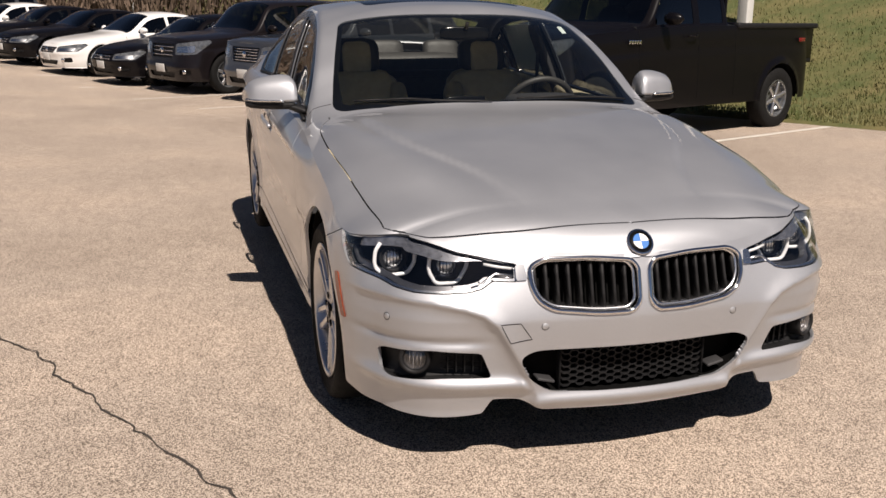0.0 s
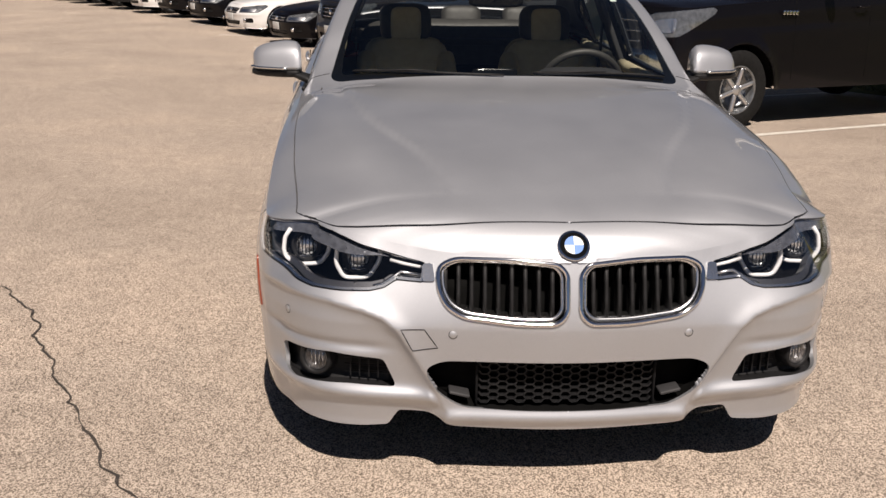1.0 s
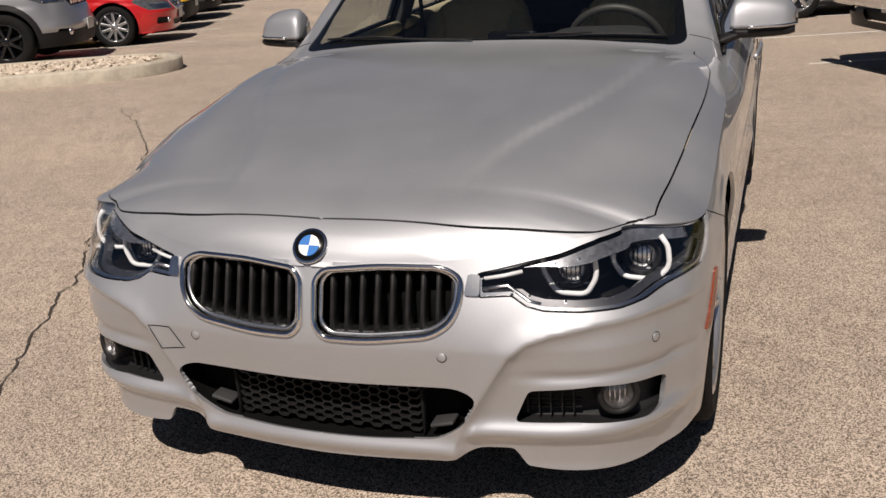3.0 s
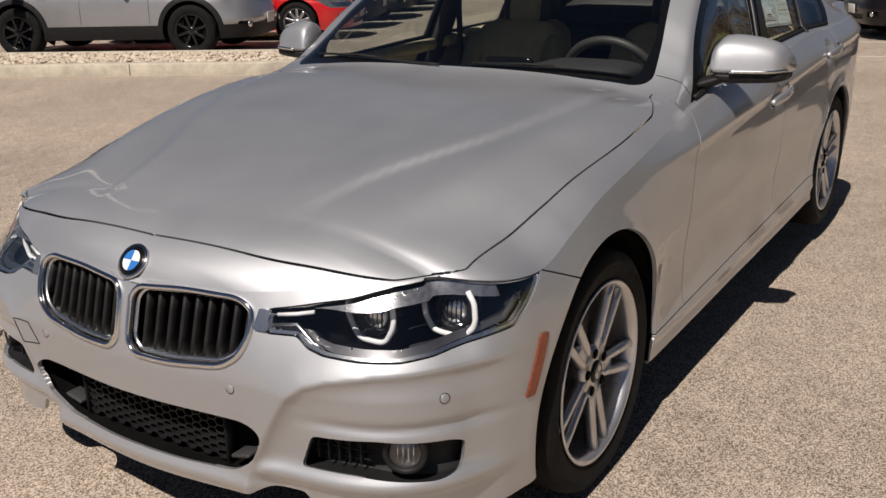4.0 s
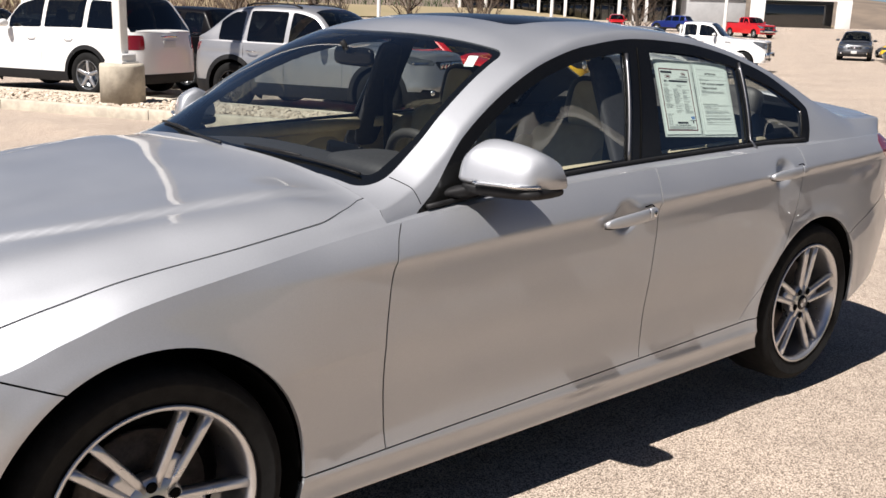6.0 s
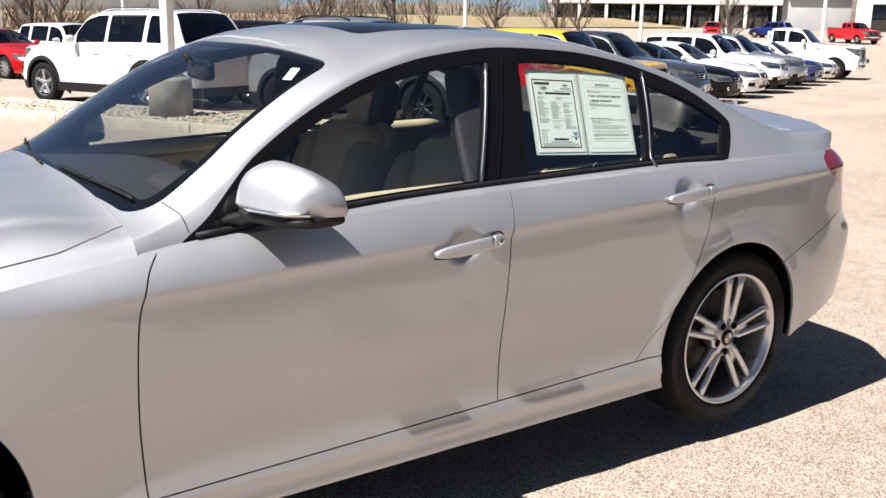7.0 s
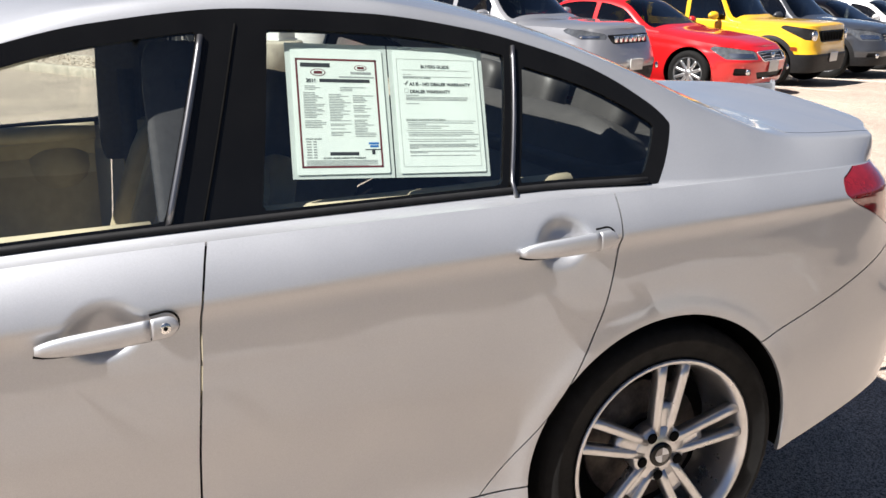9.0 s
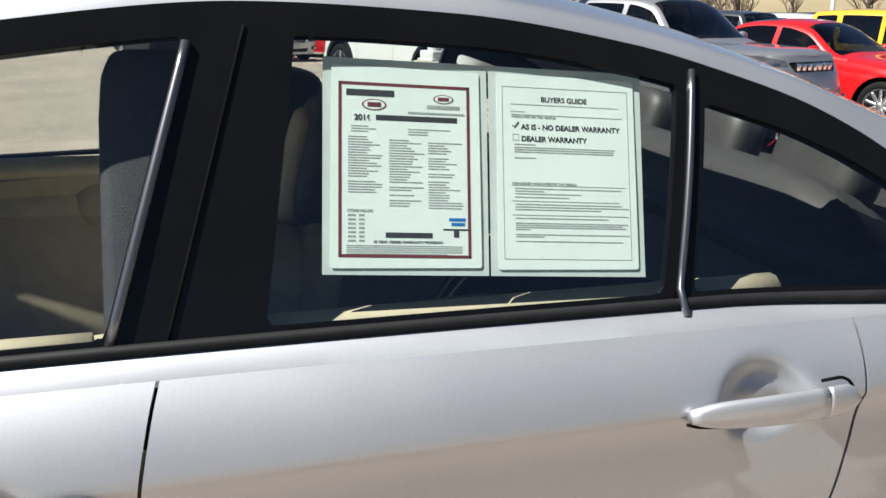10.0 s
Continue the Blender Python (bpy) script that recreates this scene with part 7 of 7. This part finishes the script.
CROSSOVER = dict(SUV, alloy=BLACK_ALLOY, upright=2, bars=7, grille=(0.12, 0.50), lamp=0.06, grille_rim=False, spokes=8, cladding=0.20, nose=0.96, cowl=1.10, belt=1.04, height=1.69, deck=1.12, screen=0.50, header=1.30, back_header=2.72, back=3.60, lean=0.36, wheel=0.375, rim=0.245, rails=BLACK_PLASTIC,
                 pillars=[(1.00, 1.66), (1.74, 2.46), (2.56, 3.02)], tail=(0.92, 1.06), lamp_side=(0.36, 0.22), lamp_in=0.70, handles=(1.42, 2.22), gaps=(0.62, 1.70, 2.50), handle_paint=CHROME)
PICKUP = dict(BIG_SUV, name="parked_pickup", category="pickup", front=0.95, wheelbase=3.68, rear=1.10, width=2.03, nose=1.20, cowl=1.34, belt=1.34, height=1.95, deck=1.34, lamp_side=(0.20, 0.16), lamp_in=0.80, screen=0.70, header=1.35, back_header=2.45, back=2.60, wheel=0.41, rim=0.245, bed=True, lean=0.24,
              grille=(0.34, 0.55), lamp=0.22, tail=(0.95, 1.25), pillars=[(1.05, 1.78), (1.90, 2.38)], mirror=1.15, gaps=(0.72, 1.85, 2.62), handles=(1.58,), clear=0.40, spokes=6, bars=3, rake=0.04, nose_power=6.0, flare=0.03)

KIND = {}


def park(style, paint, label, x, y, heading, glass=None, **more):
    """Stands a vehicle on the lot, its front axle's middle at x, y; heading in degrees from +x."""
    d = dict(style, paint=paint, label=label, **more)
    key = (id(style), tuple(sorted((k, str(v)) for k, v in more.items())))
    h = math.radians(heading)
    m = pose(x, y, 0, 0, 0, math.degrees(math.atan2(math.cos(h), -math.sin(h))))
    back = m @ Vector((0, d["wheelbase"], 0))
    z0, z1 = lot_z(x, y), lot_z(back.x, back.y)
    m = pose(x, y, z0, 0, 0, math.degrees(math.atan2(math.cos(h), -math.sin(h)))) @ Matrix.Rotation(math.atan2(z1 - z0, d["wheelbase"]), 4, "X")
    if key in KIND:
        root = copy_thing(KIND[key], m)
        tagged(root, label)
        for o in root.children_recursive:
            if o.type == "MESH" and o.material_slots and o.get("painted"):
                o.material_slots[0].link = "OBJECT"
                o.material_slots[0].material = paint
    else:
        root = vehicle(d)
        root.matrix_basis = m
        for o in root.children_recursive:
            if o.type == "MESH" and o.data.materials[0] == paint:
                o["painted"] = 1
        KIND[key] = root
    root["group"] = "parked vehicles"
    return root


def along(o, k, pitch=2.72):
    p = Vector((*o, 0)) + ACROSS * pitch * k
    return p.x, p.y


HEAD_A, HEAD_B = 204.2, 24.2
# near row, noses towards the drive
park(PICKUP, BLACK_PAINT, "black pickup truck with chrome bumper beside a grass bank", 2.74, 7.31, HEAD_A)
HEAD_C = 209.0
NOSE_ROW, ROW_STEP = Vector((-0.10, 13.96, 0)), Vector((-1.30, 2.24, 0))


def nose_in_row(k, front, forward=0.0):
    """Front axle of the k-th vehicle of the long row, whose nose stands on the row's line."""
    back = Vector((0.875, 0.485, 0))
    p = NOSE_ROW + ROW_STEP * k + back * (front - forward)
    return p.x, p.y


park(BIG_SUV, GREY_PAINT, "dark grey SUV with a wide chrome grille", *nose_in_row(0, 0.93), HEAD_C, bars=5)
park(BIG_SUV, BRONZE_PAINT, "black-brown SUV with a tall chrome grille", *nose_in_row(1.12, 0.93, -0.1), HEAD_C)
park(SEDAN, BLACK_PAINT, "black sedan with a thin grille in a stall", *nose_in_row(2, 0.94), HEAD_C)
park(SEDAN, WHITE_PAINT, "white sedan with a black grille in a stall", *nose_in_row(3, 0.94), HEAD_C)
far = [("black", BLACK_PAINT, SEDAN), ("black", BLACK_PAINT, SEDAN), ("white", WHITE_PAINT, SEDAN), ("dark grey", GREY_PAINT, SUV), ("white", WHITE_PAINT, SUV), ("silver", STEEL_PAINT, SEDAN), ("white", WHITE_PAINT, SEDAN), ("blue", BLUE_PAINT, SEDAN),
       ("white", WHITE_PAINT, SUV), ("silver", STEEL_PAINT, SUV), ("white", WHITE_PAINT, SEDAN), ("black", BLACK_PAINT, SUV), ("white", WHITE_PAINT, SUV), ("dark grey", GREY_PAINT, SEDAN), ("yellow", YELLOW_PAINT, SUV), ("black", BLACK_PAINT, SEDAN)]
for k, (word, paint, style) in enumerate(far):
    park(style, paint, f"{word} {'SUV' if style is SUV else 'sedan'} parked in the long row", *nose_in_row(4 + k, 0.94), HEAD_C)
# far row, noses towards the drive from the other side
B0 = (-9.29, 9.09)
B1 = (B0[0] + ROW.x * 0.65 - ACROSS.x * 0.45, B0[1] + ROW.y * 0.65 - ACROSS.y * 0.45)
park(CROSSOVER, STEEL_PAINT, "silver SUV with black wheels and cladding behind the kerb island", -9.43, 8.85, HEAD_B)
park(SEDAN, RED_PAINT, "bright red sedan with a chrome grille", *along(B1, 1), HEAD_B, bars=3, grille_rim=True)
park(BOXY, YELLOW_PAINT, "yellow boxy SUV with a black slotted grille", *along(B1, 2), HEAD_B)
park(SUV, GREY_PAINT, "dark grey SUV in a stall", *along(B1, 3), HEAD_B)
park(SEDAN, BLACK_PAINT, "black sedan in a stall", *along(B1, 4), HEAD_B)
park(SEDAN, WHITE_PAINT, "white sedan in a stall", *along(B1, 5), HEAD_B)
park(SUV, WHITE_PAINT, "white SUV in a stall", *along(B1, 6), HEAD_B)
park(SUV, STEEL_PAINT, "grey-silver SUV in a stall", *along(B1, 7), HEAD_B)
park(SEDAN, BLUE_PAINT, "blue sedan in a stall", *along(B1, 8), HEAD_B)
park(SEDAN, WHITE_PAINT, "white sedan at the row's end", *along(B1, 9), HEAD_B)
park(PICKUP, WHITE_PAINT, "white pickup truck at the row's end", -19.6, 34.6, HEAD_B)
# tail to tail with them
park(BIG_SUV, WHITE_PAINT, "white SUV with silver wheels behind the kerb island", -17.4, 5.3, HEAD_A, cladding=0.17, grille=(0.2, 0.40), bars=2, rails=CHROME, wheelbase=2.87)
for k, (word, paint, style) in enumerate([("black", BLACK_PAINT, SUV), ("white", WHITE_PAINT, SEDAN), ("dark grey", GREY_PAINT, SUV), ("white", WHITE_PAINT, SUV), ("black", BLACK_PAINT, SUV), ("silver", STEEL_PAINT, SEDAN)]):
    park(style, paint, f"{word} {'SUV' if style is SUV else 'sedan'} parked nose out", *along((-17.4, 5.3), k + 1), HEAD_A)
for k, (word, paint, style) in enumerate([("black", BLACK_PAINT, SUV), ("white", WHITE_PAINT, SEDAN), ("red", RED_PAINT, SEDAN), ("white", WHITE_PAINT, SUV), ("silver", STEEL_PAINT, SEDAN), ("black", BLACK_PAINT, SEDAN), ("red", RED_PAINT, SUV), ("white", WHITE_PAINT, SEDAN)]):
    park(style, paint, f"{word} {'SUV' if style is SUV else 'sedan'} in the row beyond", *along((-25.5, 1.5), k), HEAD_B)
park(SUV, GREY_PAINT, "grey SUV facing down the drive", -25.2, 54.8, -65)


# ---- bank, scrub, showroom and distance ----
def bank_height(u, v):
    return 0.10 + 2.6 * smooth(0.0, 9.0, u) + 1.2 * smooth(9, 25, u)


# grass bank behind the near row: u runs away from the lot, v along the row
bank_at = Vector((7.25, 7.75, 0))
us, vs = np.concatenate([[0, 0.05, 0.3], np.linspace(0.8, 12, 22), [16, 22, 30]]), np.linspace(-30, 60, 60)
Ug, Vg = np.meshgrid(us, vs)
bx, by = bank_at.x + ROW.x * Ug + ACROSS.x * Vg, bank_at.y + ROW.y * Ug + ACROSS.y * Vg
bz = lot_height(bx, by) + np.where(Ug == 0, -0.05, bank_height(Ug, Vg) - 0.06) + 0.08 * np.sin(bx * 1.3) * np.sin(by * 0.9) * smooth(0.5, 2, Ug)
bV, bT = grid_mesh(np.stack([bx, by, bz], -1))
if normals(bV, bT)[:, 2].sum() < 0:
    bT = bT[:, ::-1]
tagged(link_mesh("grass_bank", bV, bT, GRASS_GROUND), "sloping bank of green and dry grass", kind="structure")
rnd = random.Random(21)
V, F = [], []
for _ in range(60000):
    u, v = abs(rnd.gauss(0, 1)) * 3.4 + 0.06, rnd.uniform(-9, 13)
    p = bank_at + ROW * u + ACROSS * v
    z = lot_z(p.x, p.y) + float(bank_height(u, v)) - 0.06 + 0.08 * math.sin(p.x * 1.3) * math.sin(p.y * 0.9) * float(smooth(0.5, 2, u))
    a, h, w = rnd.uniform(0, 6.28), rnd.uniform(0.03, 0.085), rnd.uniform(0.006, 0.013)
    dx, dy, bend = math.cos(a) * w, math.sin(a) * w, rnd.uniform(-0.06, 0.06)
    o = len(V)
    V += [(p.x - dx, p.y - dy, z), (p.x + dx, p.y + dy, z), (p.x + bend, p.y + bend * 0.5, z + h)]
    F.append((o, o + 1, o + 2))
tagged(link_mesh("grass", V, F, GRASS, flat=True), "short green and straw grass on the bank", "grass", kind="stuff")
lamp_post(9.6, 13.6, base=False, height=7.0, width=0.22)

lamp_post(-2.5, 34.7, base=False, height=8.0, width=0.24)


def bare_tree(x, y, height, seed, z=None):
    """A leafless tree: tapered trunk, limbs and many fine twigs."""
    rnd = random.Random(seed)
    z = lot_z(x, y) if z is None else z
    tree = tagged(new("bare_tree"), "leafless brown tree in early spring", "tree", group="bare trees")
    tree.matrix_basis = Matrix.Translation((x, y, z))
    bm = bmesh.new()
    tw = bmesh.new()

    def limb(target, p, d, length, radius, depth):
        n = 4
        ring_prev = None
        for k in range(n + 1):
            t = k / n
            q = p + d * length * t
            r = radius * (1 - 0.6 * t)
            side = d.cross(Vector((0.3, 0.8, 0.2))).normalized()
            up = side.cross(d)
            m = 6 if depth < 2 else 3
            ring = [target.verts.new(q + r * (math.cos(6.283 * i / m) * side + math.sin(6.283 * i / m) * up)) for i in range(m)]
            if ring_prev:
                for i in range(m):
                    target.faces.new((ring_prev[i], ring_prev[(i + 1) % m], ring[(i + 1) % m], ring[i]))
            ring_prev = ring
            d = (d + Vector((rnd.uniform(-0.12, 0.12), rnd.uniform(-0.12, 0.12), rnd.uniform(-0.02, 0.10)))).normalized()
            if depth < 3 and k >= 1:
                for _ in range(2 if depth else 3):
                    e = (d + Vector((rnd.uniform(-1, 1), rnd.uniform(-1, 1), rnd.uniform(-0.1, 0.7))) * 0.9).normalized()
                    limb(bm if depth < 1 else tw, q, e, length * rnd.uniform(0.4, 0.62), r * 0.5, depth + 1)
    limb(bm, Vector((0, 0, -0.1)), Vector((0, 0, 1)), height * 0.55, height * 0.022, 0)
    part("trunk", bm, BARK, tree)
    part("twig_crown", tw, TWIG, tree)
    return tree


BARK = mat("grey_bark", (0.12, 0.095, 0.075), 0.95, vary=0.4, scale=12, bump=0.6, bump_scale=30)
TWIG = mat("brown_twigs", (0.15, 0.105, 0.075), 0.95, vary=0.3, scale=4)
LEAF = mat("evergreen_needles", (0.035, 0.055, 0.020), 0.9, scale=2, color2=(0.06, 0.08, 0.03))
WHITE_CLAD = mat("white_cladding", (0.80, 0.80, 0.78), 0.5, vary=0.06, scale=0.8)
GREY_CLAD = mat("grey_cladding", (0.42, 0.43, 0.44), 0.6, vary=0.12, scale=0.7)
FRAME_DARK = mat("dark_mullion", (0.03, 0.03, 0.032), 0.4, vary=0.2)
# Showroom windows, and the shade painted into the open gate.
GLASS_AND_SHADE = mat("dark_glass_and_gate_shade", (0.012, 0.014, 0.016), 0.05, coat=1.0, vary=0.3, scale=0.5)
SIGN_RED = mat("sign_red", (0.50, 0.02, 0.02), 0.5, vary=0.1)
ROOF_TAN = mat("tan_field", (0.30, 0.23, 0.14), 0.95, scale=0.05, color2=(0.22, 0.19, 0.10))
HILL = mat("far_woods", (0.12, 0.095, 0.075), 1.0, scale=0.08, color2=(0.20, 0.155, 0.115), bump=0.8, bump_scale=0.6)

# seed trees, then copies
t1, t2 = bare_tree(-30.0, 20.5, 6.5, 3), bare_tree(-41.0, 23.0, 7.5, 8)
rnd = random.Random(5)
for k, (x, y) in enumerate([(-46, 26), (-55, 33), (-50, 41), (-38, 36), (-60, 24), (-64, 45), (-47, 12), (-58, 6), (-70, 15), (-36, 48), (-58, 56), (-34.5, 8.0), (-44, 3.0)]):
    copy_thing(t1 if k % 2 else t2, pose(x, y, lot_z(x, y), 0, 0, rnd.uniform(0, 360)))


def scrub(name, label, a, b, depth, height, n, seed, material, size=0.5, base=None):
    """A band of tangled brush: many small upright twig clumps."""
    rnd = random.Random(seed)
    V, F = [], []
    a, b = Vector((*a, 0)), Vector((*b, 0))
    side = Vector((-(b - a).y, (b - a).x, 0)).normalized()
    for _ in range(n):
        p = a + (b - a) * rnd.random() + side * depth * rnd.random()
        z = lot_z(p.x, p.y) if base is None else base(p.x, p.y)
        h = height * rnd.uniform(0.35, 1.0)
        c = Vector((p.x, p.y, z + h * rnd.random()))
        d = Vector((rnd.uniform(-0.5, 0.5), rnd.uniform(-0.5, 0.5), 1)).normalized() * size * rnd.uniform(0.6, 1.6)
        w = Vector((rnd.uniform(-1, 1), rnd.uniform(-1, 1), 0)).normalized() * size * 0.07
        o = len(V)
        V += [c - w, c + w, c + d]
        F.append((o, o + 1, o + 2))
    return tagged(link_mesh(name, V, F, material, flat=True), label, "brush", kind="stuff")


scrub("brush", "brown leafless brush behind the parked row", (-8.5, 34.0), (15.0, 24.0), 10.0, 4.2, 9000, 7, TWIG, 0.9, base=lambda x, y: lot_z(x, y) + 0.6)
scrub("brush", "brown leafless brush far across the lot", (-75, -10), (-95, 60), 12.0, 2.0, 3500, 9, TWIG, 1.0)
scrub("brush", "dark far trees along the horizon", (-200, 60), (-120, 260), 30.0, 4.5, 2500, 10, LEAF, 2.2)
# low hills all round the horizon
a = np.linspace(0, 2 * math.pi, 181)
rad = np.array([210.0, 240.0, 330.0, 420.0])
hh = np.array([0.0, 1.0, 1.6, 1.8])
prof = 5.0 + 3.0 * np.sin(a * 3 + 1) + 2.0 * np.sin(a * 7) + 1.2 * np.sin(a * 17 + 2) + 0.6 * np.sin(a * 53)
P = np.stack([np.stack([r * np.cos(a), r * np.sin(a), 0.5 + h * prof * 0.7], -1) for r, h in zip(rad, hh)])
hV, hT = grid_mesh(P)
tagged(link_mesh("backdrop", hV, hT[:, ::-1], HILL), "low brown wooded hills on the horizon", kind="structure")


def showroom():
    """A low white showroom with a glazed front under a deep fascia, and a grey workshop wing with an open gate."""
    z = lot_z(-98, 108)
    house = tagged(new("showroom"), "white car showroom with dark glazed front and grey workshop wing", "building")
    u = Vector((0.731, 0.682, 0)).normalized()
    ang = math.degrees(math.atan2(u.y, u.x))
    house.matrix_basis = pose(-110.8, 97.8, z, 0, 0, ang)
    L = 34.0
    block("fascia", (L, 0.8, 3.0), pose(L / 2, 0, 5.0), WHITE_CLAD, house, bevel=0.05)
    block("roof_slab", (L, 16, 0.4), pose(L / 2, 8, 6.3), WHITE_CLAD, house, bevel=0.05)
    block("back_wall", (L, 0.4, 6.4), pose(L / 2, 16, 3.2), WHITE_CLAD, house)
    block("floor_slab", (L, 16, 0.3), pose(L / 2, 8, 0.0), CONCRETE, house)
    for k in range(9):
        x = 1.0 + k * (L - 2) / 8
        block("column", (0.45, 0.45, 3.6), pose(x, 0, 1.8), WHITE_CLAD, house, bevel=0.03)
        if k < 8:
            w = (L - 2) / 8
            win = block("show_window", (w - 0.5, 0.06, 3.4), pose(x + w / 2, 1.3, 1.75), GLASS_AND_SHADE, house, bevel=0.0)
            for j in range(4):
                block("mullion", (0.10, 0.12, 3.4), pose(x + 0.25 + (w - 0.5) * j / 3, 1.25, 1.75), FRAME_DARK, win, bevel=0.0)
            block("transom", (w - 0.5, 0.12, 0.10), pose(x + w / 2, 1.25, 2.6), FRAME_DARK, win, bevel=0.0)
    for x in (10.0, 24.0):
        block("sign_bar", (3.2, 0.1, 0.5), pose(x, -0.45, 5.2), SIGN_RED, house, bevel=0.02)
    block("workshop_wall", (9.0, 0.4, 6.5), pose(L + 5.0, 1.0, 3.25), GREY_CLAD, house)
    block("workshop_side", (0.4, 14, 6.5), pose(L + 0.4, 8, 3.25), GREY_CLAD, house)
    block("workshop_front", (14.0, 0.4, 2.9), pose(L + 16.5, -3.0, 5.2), WHITE_CLAD, house)
    for x in (L + 10.5, L + 22.5):
        block("workshop_pier", (2.0, 0.5, 3.8), pose(x, -3.0, 1.9), WHITE_CLAD, house)
    # Dark sheet stands for the shade inside the open gate.
    block("gate_shade_sheet", (10.0, 0.3, 3.8), pose(L + 16.5, -1.0, 1.9), GLASS_AND_SHADE, house)
    block("sign_bar", (3.4, 0.1, 0.5), pose(L + 16.5, -3.3, 5.3), SIGN_RED, house, bevel=0.02)
    block("workshop_roof", (24, 16, 0.4), pose(L + 12, 7, 6.7), GREY_CLAD, house)
    return house


showroom()
park(BOXY, RED_PAINT, "red SUV outside the showroom", -64.0, 80.0, -50)
park(SUV, BLUE_PAINT, "blue SUV outside the showroom", -64.0, 87.5, -170)
park(PICKUP, RED_PAINT, "red pickup truck outside the workshop", -49.0, 83.5, -20)
for x, y, h in ((-52, 40, 9), (-47, 52, 9), (-47.5, 62, 9), (-36.3, 58, 9), (-70, 22, 9), (-62, 12, 9)):
    lamp_post(x, y, base=False, height=h, width=0.2)
# low flat warehouse and field across the road
far_shed = tagged(new("warehouse"), "long pale grey warehouse far across the lot", "building")
far_shed.matrix_basis = pose(-128, 22, lot_z(-128, 22), 0, 0, 78)
block("long_wall", (70, 18, 5.0), pose(0, 0, 2.5), GREY_CLAD, far_shed)
block("roof_edge", (71, 18.6, 0.5), pose(0, 0, 5.2), WHITE_CLAD, far_shed)
fV, fT = grid_mesh(np.array([[(x, y, lot_z(x, y) + 0.15 + 1.2 * (k > 0)) for y in np.linspace(-40, 190, 24)] for k, x in enumerate((-96, -104, -125, -170))]))
if normals(fV, fT)[:, 2].sum() < 0:
    fT = fT[:, ::-1]
tagged(link_mesh("field", fV, fT, ROOF_TAN), "dry tan grass field beyond the lot", kind="structure")
